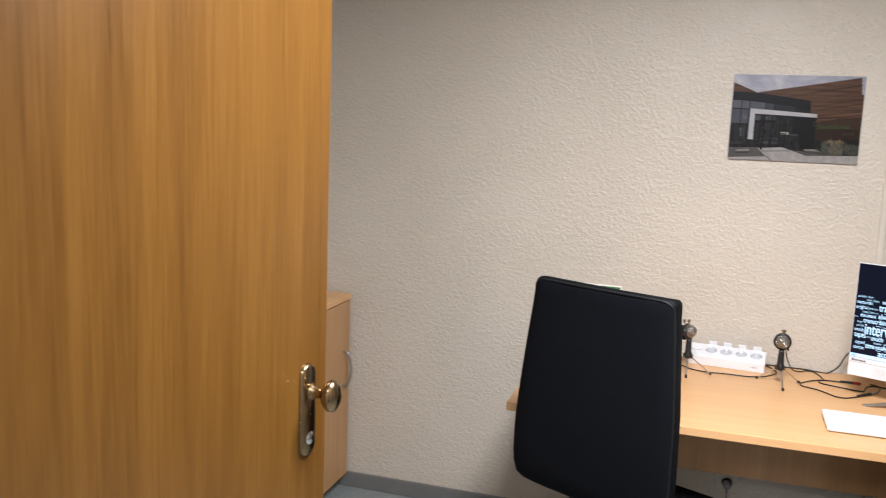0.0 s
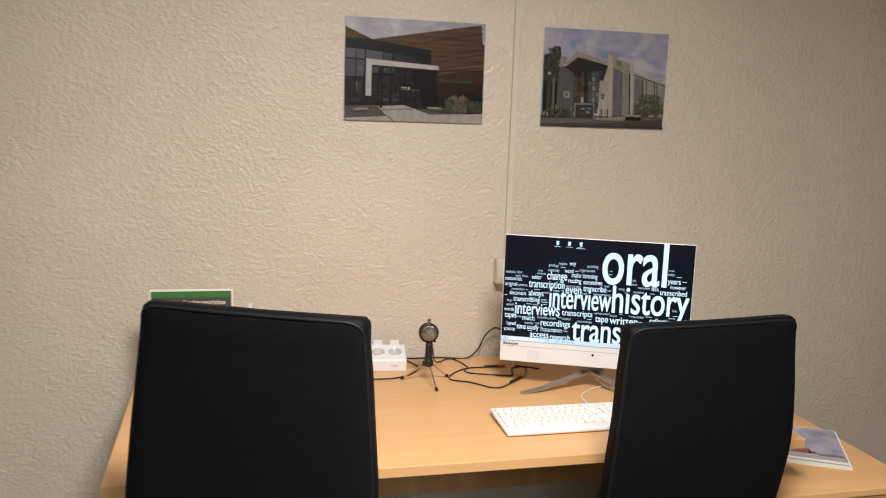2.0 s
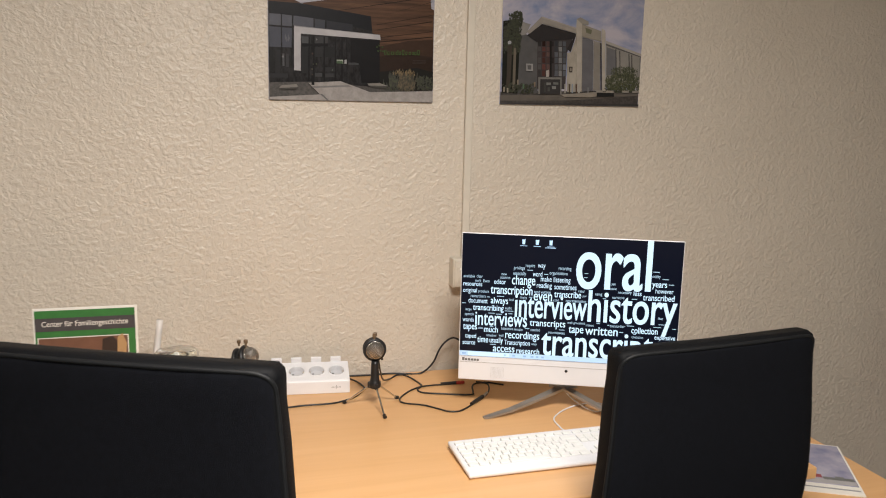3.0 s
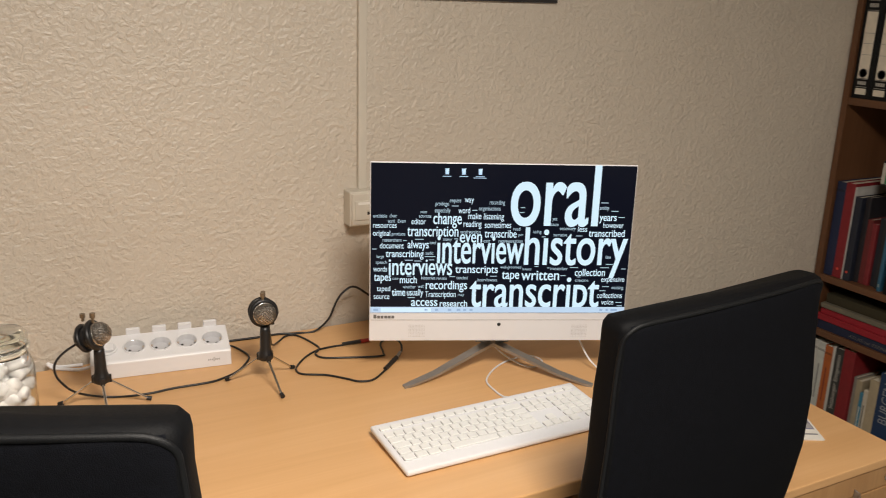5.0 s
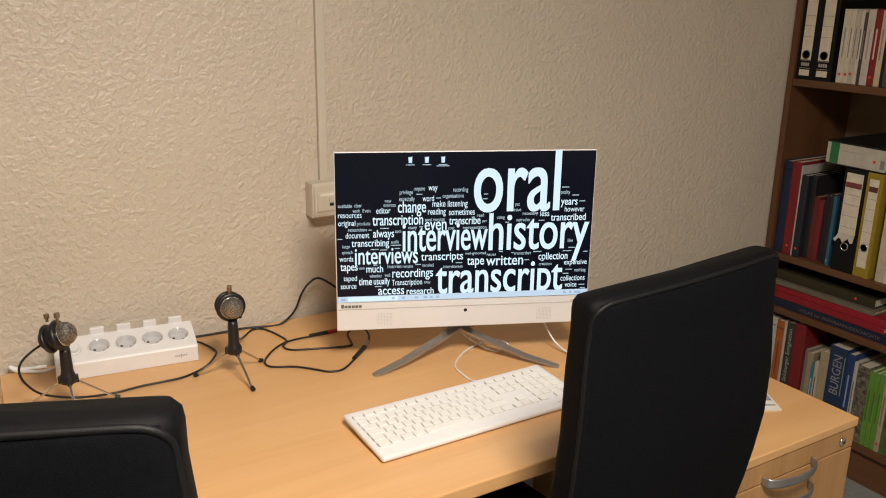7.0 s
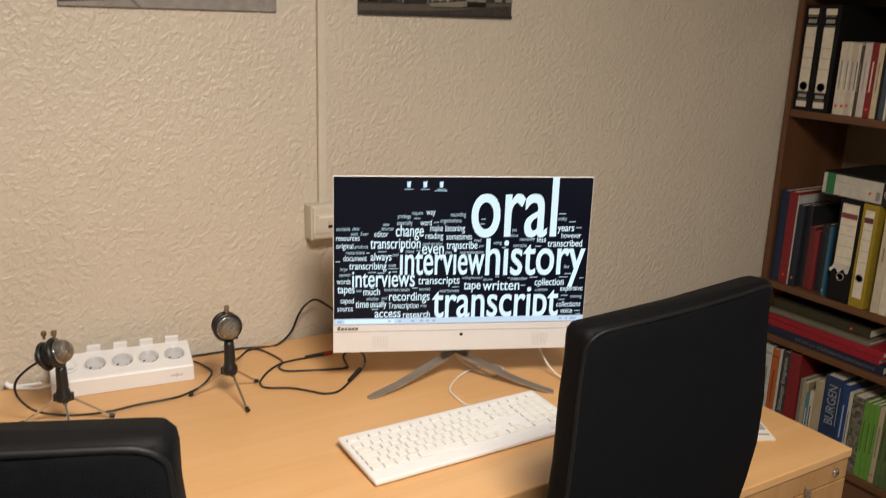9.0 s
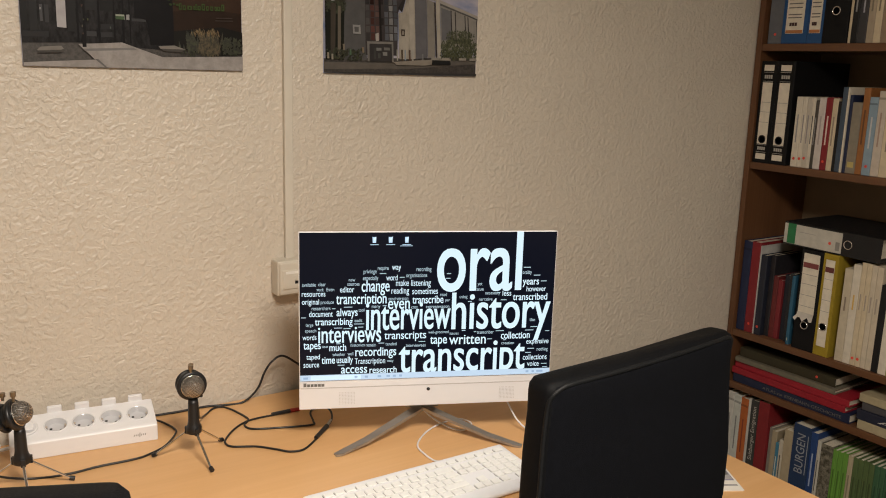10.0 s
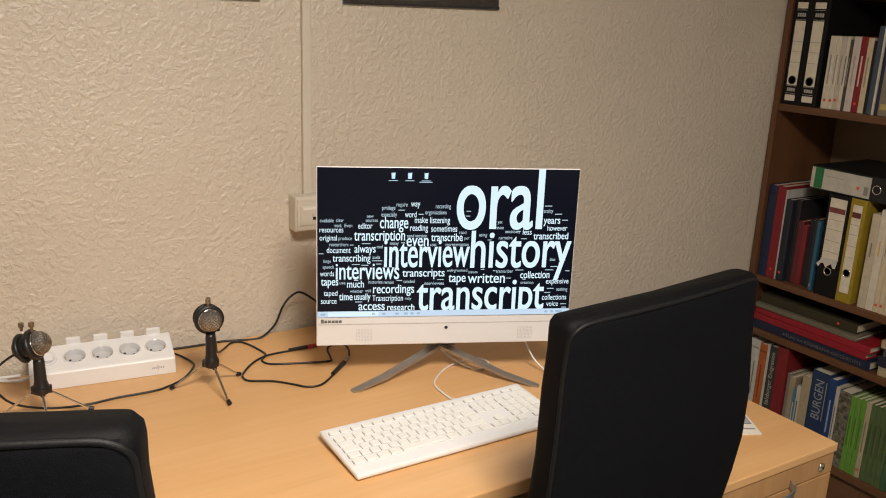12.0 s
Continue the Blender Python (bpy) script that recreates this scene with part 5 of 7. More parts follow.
patch("glazing", ink_photo((0.03, 0.032, 0.04), 0.35), (0.340, 0.662), (0.495, 0.641), (0.495, 0.585), (0.340, 0.592))
patch("reflection", ink_photo((0.14, 0.145, 0.16), 0.35), (0.096, 0.529), (0.101, 0.543), (0.103, 0.502), (0.098, 0.488))
patch("reflection", ink_photo((0.14, 0.145, 0.16), 0.35), (0.103, 0.508), (0.106, 0.522), (0.108, 0.488), (0.103, 0.474))
patch("reflection", ink_photo((0.14, 0.145, 0.16), 0.35), (0.108, 0.488), (0.111, 0.502), (0.113, 0.502), (0.111, 0.488))
patch("reflection", ink_photo((0.14, 0.145, 0.16), 0.35), (0.115, 0.529), (0.118, 0.547), (0.120, 0.488), (0.115, 0.474))
patch("reflection", ink_photo((0.14, 0.145, 0.16), 0.35), (0.120, 0.508), (0.123, 0.522), (0.125, 0.502), (0.123, 0.488))
patch("reflection", ink_photo((0.018, 0.01854, 0.02016), 0.35), (0.005, 0.233), (0.029, 0.237), (0.032, 0.407), (0.005, 0.404))
patch("reflection", ink_photo((0.026, 0.02678, 0.02912), 0.35), (0.039, 0.219), (0.069, 0.219), (0.071, 0.411), (0.042, 0.411))
patch("reflection", ink_photo((0.09, 0.0927, 0.1008), 0.35), (0.081, 0.279), (0.093, 0.279), (0.093, 0.380), (0.081, 0.380))
patch("reflection", ink_photo((0.05, 0.0515, 0.056), 0.35), (0.101, 0.272), (0.118, 0.272), (0.118, 0.380), (0.101, 0.380))
patch("reflection", ink_photo((0.03, 0.0309, 0.0336), 0.35), (0.003, 0.181), (0.113, 0.185), (0.113, 0.219), (0.005, 0.216))
patch("reflection", ink_photo((0.075, 0.07725, 0.084), 0.35), (0.194, 0.470), (0.234, 0.470), (0.234, 0.526), (0.194, 0.526))
patch("reflection", ink_photo((0.022, 0.02266, 0.02464), 0.35), (0.192, 0.223), (0.229, 0.223), (0.229, 0.442), (0.194, 0.442))
patch("reflection", ink_photo((0.05, 0.0515, 0.056), 0.35), (0.271, 0.474), (0.347, 0.477), (0.347, 0.533), (0.271, 0.529))
patch("reflection", ink_photo((0.025, 0.02575, 0.028), 0.35), (0.271, 0.362), (0.320, 0.362), (0.320, 0.446), (0.271, 0.446))
patch("reflection", ink_photo((0.018, 0.01854, 0.02016), 0.35), (0.332, 0.362), (0.389, 0.366), (0.389, 0.449), (0.332, 0.446))
patch("reflection", ink_photo((0.06, 0.0618, 0.0672), 0.35), (0.271, 0.199), (0.313, 0.199), (0.313, 0.230), (0.271, 0.230))
patch("reflection", ink_photo((0.03, 0.0309, 0.0336), 0.35), (0.332, 0.244), (0.389, 0.247), (0.389, 0.279), (0.332, 0.279))
patch("reflection", ink_photo((0.045, 0.04635, 0.0504), 0.35), (0.332, 0.195), (0.382, 0.199), (0.382, 0.230), (0.332, 0.226))
patch("reflection", ink_photo((0.06, 0.0618, 0.0672), 0.35), (0.470, 0.306), (0.534, 0.306), (0.534, 0.324), (0.470, 0.324))
patch("reflection", ink_photo((0.07, 0.0721, 0.0784), 0.35), (0.507, 0.470), (0.529, 0.470), (0.529, 0.488), (0.507, 0.488))
patch("mullion", ink_photo((0.008, 0.008, 0.01), 0.35), (0.231, 0.157), (0.239, 0.157), (0.241, 0.526), (0.234, 0.526))
patch("mullion", ink_photo((0.008, 0.008, 0.01), 0.35), (0.258, 0.157), (0.268, 0.157), (0.268, 0.529), (0.258, 0.529))
patch("mullion", ink_photo((0.008, 0.008, 0.01), 0.35), (0.322, 0.160), (0.330, 0.160), (0.330, 0.533), (0.322, 0.529))
patch("mullion", ink_photo((0.008, 0.008, 0.01), 0.35), (0.389, 0.160), (0.396, 0.160), (0.396, 0.533), (0.389, 0.533))
patch("mullion", ink_photo((0.008, 0.008, 0.01), 0.35), (0.428, 0.160), (0.436, 0.160), (0.436, 0.536), (0.428, 0.536))
patch("mullion", ink_photo((0.008, 0.008, 0.01), 0.35), (0.460, 0.164), (0.465, 0.164), (0.463, 0.536), (0.458, 0.536))
patch("mullion", ink_photo((0.008, 0.008, 0.01), 0.35), (0.194, 0.446), (0.347, 0.453), (0.347, 0.470), (0.194, 0.467))
patch("light_spot", ink_photo((0.07, 0.04, 0.03), 0.35), (0.253, 0.380), (0.258, 0.380), (0.261, 0.394), (0.253, 0.394))
patch("light_spot", ink_photo((0.07, 0.075, 0.04), 0.35), (0.258, 0.296), (0.263, 0.296), (0.263, 0.306), (0.258, 0.306))
patch("light_spot", ink_photo((0.12, 0.11, 0.08), 0.35), (0.251, 0.254), (0.256, 0.254), (0.256, 0.268), (0.251, 0.268))
patch("light_spot", ink_photo((0.08, 0.055, 0.04), 0.35), (0.253, 0.205), (0.258, 0.205), (0.258, 0.219), (0.253, 0.219))
patch("light_spot", ink_photo((0.3, 0.3, 0.3), 0.35), (0.081, 0.348), (0.086, 0.348), (0.088, 0.362), (0.081, 0.362))
patch("light_spot", ink_photo((0.09, 0.1, 0.05), 0.35), (0.276, 0.296), (0.281, 0.296), (0.281, 0.310), (0.276, 0.310))
patch("light_spot", ink_photo((0.09, 0.11, 0.1), 0.35), (0.372, 0.251), (0.377, 0.251), (0.377, 0.265), (0.372, 0.265))
patch("light_spot", ink_photo((0.2, 0.2, 0.2), 0.35), (0.278, 0.498), (0.285, 0.498), (0.285, 0.512), (0.278, 0.512))
patch("white_portal", ink_photo((0.5, 0.49, 0.51), 0.4), (0.150, 0.610), (0.662, 0.564), (0.665, 0.522), (0.189, 0.547), (0.187, 0.244), (0.148, 0.247))
patch("portal_edge", ink_photo((0.3, 0.295, 0.31), 0.4), (0.150, 0.610), (0.662, 0.564), (0.662, 0.561), (0.150, 0.603))
patch("doorway_shadow", ink_photo((0.009, 0.009, 0.011), 0.35), (0.483, 0.519), (0.660, 0.515), (0.662, 0.167), (0.551, 0.157), (0.539, 0.317), (0.483, 0.334))
patch("notice", ink_photo((0.38, 0.41, 0.34), 0.35), (0.399, 0.313), (0.438, 0.313), (0.438, 0.345), (0.399, 0.345))
patch("notice", ink_photo((0.36, 0.36, 0.36), 0.35), (0.446, 0.313), (0.460, 0.313), (0.460, 0.348), (0.446, 0.345))
patch("green_notice", ink_photo((0.08, 0.13, 0.07), 0.35), (0.399, 0.313), (0.436, 0.313), (0.436, 0.334), (0.399, 0.334))
patch("green_mark", ink_photo((0.05, 0.085, 0.024), 0.4), (0.689, 0.397), (0.702, 0.397), (0.702, 0.442), (0.689, 0.439))
patch("mark_gap", ink_photo((0.03, 0.022, 0.014), 0.4), (0.694, 0.407), (0.699, 0.407), (0.697, 0.435), (0.694, 0.435))
patch("green_mark", ink_photo((0.05, 0.085, 0.024), 0.4), (0.707, 0.397), (0.721, 0.397), (0.721, 0.428), (0.707, 0.428))
patch("mark_gap", ink_photo((0.03, 0.022, 0.014), 0.4), (0.712, 0.407), (0.717, 0.407), (0.717, 0.421), (0.712, 0.421))
patch("green_mark", ink_photo((0.05, 0.085, 0.024), 0.4), (0.729, 0.401), (0.751, 0.401), (0.751, 0.428), (0.729, 0.428))
patch("mark_gap", ink_photo((0.03, 0.022, 0.014), 0.4), (0.736, 0.407), (0.744, 0.407), (0.744, 0.421), (0.736, 0.421))
patch("green_mark", ink_photo((0.05, 0.085, 0.024), 0.4), (0.758, 0.401), (0.766, 0.401), (0.766, 0.428), (0.758, 0.428))
patch("mark_gap", ink_photo((0.03, 0.022, 0.014), 0.4), (0.761, 0.407), (0.763, 0.407), (0.763, 0.421), (0.761, 0.421))
patch("green_mark", ink_photo((0.05, 0.085, 0.024), 0.4), (0.768, 0.401), (0.776, 0.401), (0.776, 0.442), (0.768, 0.442))
patch("mark_gap", ink_photo((0.03, 0.022, 0.014), 0.4), (0.771, 0.407), (0.773, 0.407), (0.773, 0.435), (0.771, 0.435))
patch("green_mark", ink_photo((0.05, 0.085, 0.024), 0.4), (0.778, 0.401), (0.793, 0.401), (0.793, 0.432), (0.778, 0.428))
patch("mark_gap", ink_photo((0.03, 0.022, 0.014), 0.4), (0.783, 0.411), (0.788, 0.411), (0.788, 0.425), (0.783, 0.425))
patch("green_mark", ink_photo((0.05, 0.085, 0.024), 0.4), (0.798, 0.401), (0.813, 0.401), (0.813, 0.446), (0.798, 0.446))
patch("mark_gap", ink_photo((0.03, 0.022, 0.014), 0.4), (0.803, 0.411), (0.808, 0.411), (0.808, 0.439), (0.803, 0.439))
patch("green_mark", ink_photo((0.05, 0.085, 0.024), 0.4), (0.820, 0.401), (0.832, 0.404), (0.832, 0.432), (0.820, 0.432))
patch("mark_gap", ink_photo((0.03, 0.022, 0.014), 0.4), (0.825, 0.411), (0.830, 0.411), (0.830, 0.425), (0.825, 0.425))
patch("green_mark", ink_photo((0.05, 0.085, 0.024), 0.4), (0.840, 0.404), (0.854, 0.404), (0.854, 0.432), (0.840, 0.432))
patch("mark_gap", ink_photo((0.03, 0.022, 0.014), 0.4), (0.845, 0.411), (0.850, 0.411), (0.850, 0.425), (0.845, 0.425))
patch("green_mark", ink_photo((0.05, 0.085, 0.024), 0.4), (0.862, 0.404), (0.872, 0.404), (0.872, 0.432), (0.859, 0.432))
patch("mark_gap", ink_photo((0.03, 0.022, 0.014), 0.4), (0.864, 0.411), (0.867, 0.411), (0.867, 0.425), (0.864, 0.425))
patch("green_mark", ink_photo((0.05, 0.085, 0.024), 0.4), (0.874, 0.404), (0.889, 0.404), (0.889, 0.435), (0.874, 0.432))
patch("mark_gap", ink_photo((0.03, 0.022, 0.014), 0.4), (0.879, 0.414), (0.884, 0.414), (0.884, 0.428), (0.879, 0.428))
patch("green_mark", ink_photo((0.05, 0.085, 0.024), 0.4), (0.894, 0.404), (0.909, 0.404), (0.909, 0.449), (0.894, 0.449))
patch("mark_gap", ink_photo((0.03, 0.022, 0.014), 0.4), (0.899, 0.414), (0.904, 0.414), (0.904, 0.442), (0.899, 0.442))
patch("green_mark", ink_photo((0.04, 0.065, 0.022), 0.4), (0.638, 0.453), (0.648, 0.453), (0.648, 0.467), (0.638, 0.467))
patch("green_mark", ink_photo((0.04, 0.065, 0.022), 0.4), (0.652, 0.467), (0.662, 0.467), (0.662, 0.481), (0.652, 0.481))
patch("green_mark", ink_photo((0.04, 0.065, 0.022), 0.4), (0.672, 0.456), (0.682, 0.456), (0.682, 0.470), (0.672, 0.470))
patch("green_mark", ink_photo((0.04, 0.065, 0.022), 0.4), (0.660, 0.425), (0.670, 0.425), (0.670, 0.439), (0.660, 0.439))
patch("green_mark", ink_photo((0.04, 0.065, 0.022), 0.4), (0.645, 0.421), (0.655, 0.421), (0.655, 0.435), (0.643, 0.435))
patch("green_mark", ink_photo((0.04, 0.065, 0.022), 0.4), (0.675, 0.421), (0.687, 0.421), (0.687, 0.435), (0.675, 0.435))
patch("small_lettering", ink_photo((0.06, 0.045, 0.038), 0.4), (0.867, 0.352), (0.948, 0.355), (0.948, 0.362), (0.867, 0.359))
patch("small_lettering", ink_photo((0.065, 0.05, 0.04), 0.4), (0.862, 0.334), (0.951, 0.338), (0.951, 0.345), (0.862, 0.341))
patch("shrub_shade", ink_photo((0.014, 0.014, 0.013), 0.35), (0.660, 0.254), (0.891, 0.296), (0.997, 0.265), (0.997, 0.115), (0.840, 0.094), (0.660, 0.150))
scatter("reed_grass", P_LEAF, 0.697, 0.125, 0.884, 0.226, 90, 0.006, 0.15, 3)
scatter("reed_grass", P_GRASS, 0.776, 0.122, 0.884, 0.226, 110, 0.0035, 0.13, 4)
scatter("reed_plume", P_PLUME, 0.741, 0.240, 0.884, 0.268, 60, 0.004, 0.06, 5)
scatter("shrub", P_LEAF, 0.896, 0.111, 0.997, 0.226, 130, 0.016, 0.03, 6)
patch("pavement", P_PAVING, (0.231, 0.146), (0.421, 0.167), (0.603, 0.080), (0.997, 0.101), (0.997, 0.003), (0.003, 0.003), (0.003, 0.024), (0.300, 0.052))
patch("pavement_shade", ink_photo((0.22, 0.215, 0.215), 0.45), (0.249, 0.118), (0.470, 0.136), (0.487, 0.122), (0.258, 0.104))
patch("pavement_joint", ink_photo((0.16, 0.155, 0.155), 0.45), (0.298, 0.056), (0.313, 0.056), (0.352, 0.003), (0.342, 0.003))
patch("bollard", ink_photo((0.01, 0.01, 0.012), 0.35), (0.249, 0.209), (0.266, 0.209), (0.266, 0.129), (0.249, 0.129))
patch("low_rock", ink_photo((0.24, 0.225, 0.205), 0.5), (0.061, 0.104), (0.076, 0.122), (0.160, 0.132), (0.170, 0.115), (0.148, 0.098), (0.066, 0.087))
patch("low_rock", ink_photo((0.08, 0.075, 0.07), 0.5), (0.064, 0.098), (0.165, 0.108), (0.160, 0.091), (0.061, 0.084))
patch("low_rock", ink_photo((0.24, 0.225, 0.205), 0.5), (0.586, 0.153), (0.660, 0.160), (0.712, 0.136), (0.660, 0.129), (0.596, 0.132))
patch("low_rock", ink_photo((0.08, 0.075, 0.07), 0.5), (0.596, 0.136), (0.712, 0.136), (0.692, 0.115), (0.608, 0.122))

ph2, patch, scatter = photo("photo_print", 0.775, 1.192, 1.470, 1.768, "unframed photo of a pale concrete building under clouds", P_BLUE_SKY)
patch("road", P_GRAVEL, (0.003, 0.109), (0.997, 0.151), (0.997, 0.003), (0.003, 0.003))
patch("road_light", ink_photo((0.13, 0.115, 0.1), 0.45), (0.005, 0.082), (0.418, 0.092), (0.750, 0.116), (0.997, 0.130), (0.997, 0.103), (0.519, 0.047), (0.005, 0.030))
patch("side_block", ink_photo((0.26, 0.25, 0.235), 0.4), (0.123, 0.732), (0.194, 0.708), (0.162, 0.612), (0.118, 0.602))
patch("side_block", ink_photo((0.1, 0.098, 0.098), 0.4), (0.123, 0.605), (0.167, 0.619), (0.253, 0.553), (0.263, 0.106), (0.105, 0.103))
patch("window_wall", ink_photo((0.06, 0.052, 0.052), 0.35), (0.246, 0.567), (0.492, 0.598), (0.455, 0.467), (0.457, 0.147), (0.255, 0.144))
patch("window_pane", ink_photo((0.035, 0.033, 0.033), 0.35), (0.248, 0.564), (0.270, 0.564), (0.273, 0.522), (0.251, 0.522))
patch("window_pane", ink_photo((0.08, 0.075, 0.075), 0.35), (0.251, 0.516), (0.273, 0.516), (0.275, 0.478), (0.251, 0.474))
patch("window_pane", ink_photo((0.067, 0.063, 0.063), 0.35), (0.253, 0.467), (0.275, 0.471), (0.275, 0.429), (0.253, 0.429))
patch("window_pane", ink_photo((0.084, 0.079, 0.079), 0.35), (0.253, 0.423), (0.275, 0.423), (0.278, 0.374), (0.255, 0.371))
patch("window_pane", ink_photo((0.086, 0.081, 0.081), 0.35), (0.255, 0.361), (0.278, 0.361), (0.280, 0.316), (0.255, 0.316))
patch("window_pane", ink_photo((0.045, 0.043, 0.043), 0.35), (0.258, 0.309), (0.280, 0.309), (0.280, 0.257), (0.258, 0.257))
patch("window_pane", ink_photo((0.028, 0.012, 0.01), 0.35), (0.278, 0.564), (0.300, 0.567), (0.302, 0.522), (0.280, 0.522))
patch("window_pane", ink_photo((0.112, 0.047, 0.04), 0.35), (0.280, 0.516), (0.302, 0.516), (0.305, 0.478), (0.280, 0.478))
patch("window_pane", ink_photo((0.066, 0.028, 0.024), 0.35), (0.283, 0.471), (0.305, 0.471), (0.305, 0.429), (0.283, 0.429))
patch("window_pane", ink_photo((0.064, 0.027, 0.023), 0.35), (0.283, 0.423), (0.305, 0.423), (0.307, 0.374), (0.285, 0.374))
patch("window_pane", ink_photo((0.125, 0.052, 0.045), 0.35), (0.285, 0.364), (0.307, 0.364), (0.310, 0.316), (0.285, 0.316))
patch("window_pane", ink_photo((0.083, 0.035, 0.03), 0.35), (0.287, 0.309), (0.310, 0.309), (0.310, 0.257), (0.287, 0.257))
patch("window_pane", ink_photo((0.087, 0.054, 0.048), 0.35), (0.307, 0.567), (0.329, 0.567), (0.332, 0.526), (0.310, 0.522))
patch("window_pane", ink_photo((0.108, 0.066, 0.06), 0.35), (0.310, 0.516), (0.332, 0.519), (0.334, 0.478), (0.310, 0.478))
patch("window_pane", ink_photo((0.125, 0.077, 0.069), 0.35), (0.312, 0.471), (0.334, 0.471), (0.334, 0.433), (0.312, 0.433))
patch("window_pane", ink_photo((0.074, 0.046, 0.041), 0.35), (0.312, 0.423), (0.334, 0.426), (0.337, 0.374), (0.315, 0.374))
patch("window_pane", ink_photo((0.125, 0.077, 0.069), 0.35), (0.315, 0.364), (0.337, 0.364), (0.339, 0.316), (0.317, 0.316))
patch("window_pane", ink_photo((0.149, 0.092, 0.082), 0.35), (0.317, 0.309), (0.339, 0.309), (0.339, 0.261), (0.317, 0.261))
patch("window_pane", ink_photo((0.031, 0.026, 0.026), 0.35), (0.337, 0.567), (0.359, 0.567), (0.359, 0.526), (0.337, 0.526))
patch("window_pane", ink_photo((0.063, 0.052, 0.052), 0.35), (0.337, 0.519), (0.361, 0.519), (0.361, 0.481), (0.339, 0.478))
patch("window_pane", ink_photo((0.059, 0.049, 0.049), 0.35), (0.339, 0.471), (0.361, 0.471), (0.364, 0.433), (0.339, 0.433))
patch("window_pane", ink_photo((0.03, 0.025, 0.025), 0.35), (0.342, 0.426), (0.364, 0.426), (0.364, 0.374), (0.342, 0.374))
patch("window_pane", ink_photo((0.063, 0.053, 0.053), 0.35), (0.342, 0.364), (0.366, 0.364), (0.366, 0.319), (0.344, 0.316))
patch("window_pane", ink_photo((0.055, 0.046, 0.046), 0.35), (0.344, 0.309), (0.366, 0.312), (0.369, 0.261), (0.346, 0.261))
patch("window_pane", ink_photo((0.041, 0.044, 0.05), 0.35), (0.364, 0.567), (0.386, 0.571), (0.388, 0.526), (0.366, 0.526))
patch("window_pane", ink_photo((0.047, 0.05, 0.057), 0.35), (0.366, 0.519), (0.388, 0.519), (0.391, 0.481), (0.366, 0.481))
patch("window_pane", ink_photo((0.114, 0.12, 0.137), 0.35), (0.366, 0.474), (0.391, 0.474), (0.391, 0.433), (0.369, 0.433))
patch("window_pane", ink_photo((0.083, 0.087, 0.099), 0.35), (0.369, 0.426), (0.391, 0.426), (0.393, 0.378), (0.371, 0.374))
patch("window_pane", ink_photo((0.103, 0.108, 0.123), 0.35), (0.371, 0.364), (0.393, 0.368), (0.396, 0.319), (0.374, 0.319))
patch("window_pane", ink_photo((0.115, 0.121, 0.138), 0.35), (0.374, 0.312), (0.396, 0.312), (0.398, 0.261), (0.374, 0.261))
patch("window_pane", ink_photo((0.116, 0.116, 0.116), 0.35), (0.393, 0.571), (0.415, 0.571), (0.415, 0.529), (0.393, 0.526))
patch("window_pane", ink_photo((0.226, 0.226, 0.226), 0.35), (0.393, 0.519), (0.418, 0.522), (0.418, 0.481), (0.396, 0.481))
patch("window_pane", ink_photo((0.146, 0.146, 0.146), 0.35), (0.396, 0.474), (0.418, 0.474), (0.420, 0.436), (0.398, 0.433))
patch("window_pane", ink_photo((0.207, 0.207, 0.207), 0.35), (0.398, 0.426), (0.420, 0.429), (0.423, 0.378), (0.398, 0.378))
patch("window_pane", ink_photo((0.153, 0.153, 0.153), 0.35), (0.398, 0.368), (0.423, 0.368), (0.423, 0.319), (0.401, 0.319))
patch("window_pane", ink_photo((0.228, 0.228, 0.228), 0.35), (0.401, 0.312), (0.423, 0.312), (0.425, 0.261), (0.403, 0.261))
patch("window_pane", ink_photo((0.097, 0.104, 0.118), 0.35), (0.420, 0.571), (0.442, 0.571), (0.445, 0.529), (0.423, 0.529))
patch("window_pane", ink_photo((0.074, 0.079, 0.09), 0.35), (0.423, 0.522), (0.445, 0.522), (0.447, 0.481), (0.423, 0.481))
patch("window_pane", ink_photo((0.078, 0.084, 0.095), 0.35), (0.425, 0.474), (0.447, 0.474), (0.447, 0.436), (0.425, 0.436))
patch("window_pane", ink_photo((0.087, 0.094, 0.106), 0.35), (0.425, 0.429), (0.447, 0.429), (0.450, 0.378), (0.428, 0.378))
patch("window_pane", ink_photo((0.171, 0.183, 0.208), 0.35), (0.428, 0.368), (0.450, 0.368), (0.452, 0.319), (0.430, 0.319))
patch("window_pane", ink_photo((0.112, 0.12, 0.136), 0.35), (0.430, 0.312), (0.452, 0.312), (0.455, 0.264), (0.433, 0.261))
patch("bright_pane", ink_photo((0.4, 0.37, 0.34), 0.35), (0.312, 0.306), (0.332, 0.316), (0.334, 0.254), (0.315, 0.251))
patch("dark_mullion", ink_photo((0.02, 0.018, 0.018), 0.35), (0.327, 0.571), (0.342, 0.571), (0.354, 0.254), (0.342, 0.254))
patch("canopy_shade", ink_photo((0.032, 0.029, 0.03), 0.4), (0.169, 0.612), (0.270, 0.715), (0.516, 0.643), (0.479, 0.478), (0.452, 0.509), (0.492, 0.598), (0.238, 0.557))
patch("canopy_edge", ink_photo((0.3, 0.275, 0.245), 0.4), (0.265, 0.781), (0.514, 0.688), (0.516, 0.646), (0.270, 0.719), (0.187, 0.626), (0.164, 0.639))
patch("canopy_line", ink_photo((0.36, 0.33, 0.29), 0.4), (0.265, 0.781), (0.514, 0.695), (0.514, 0.684), (0.265, 0.770))
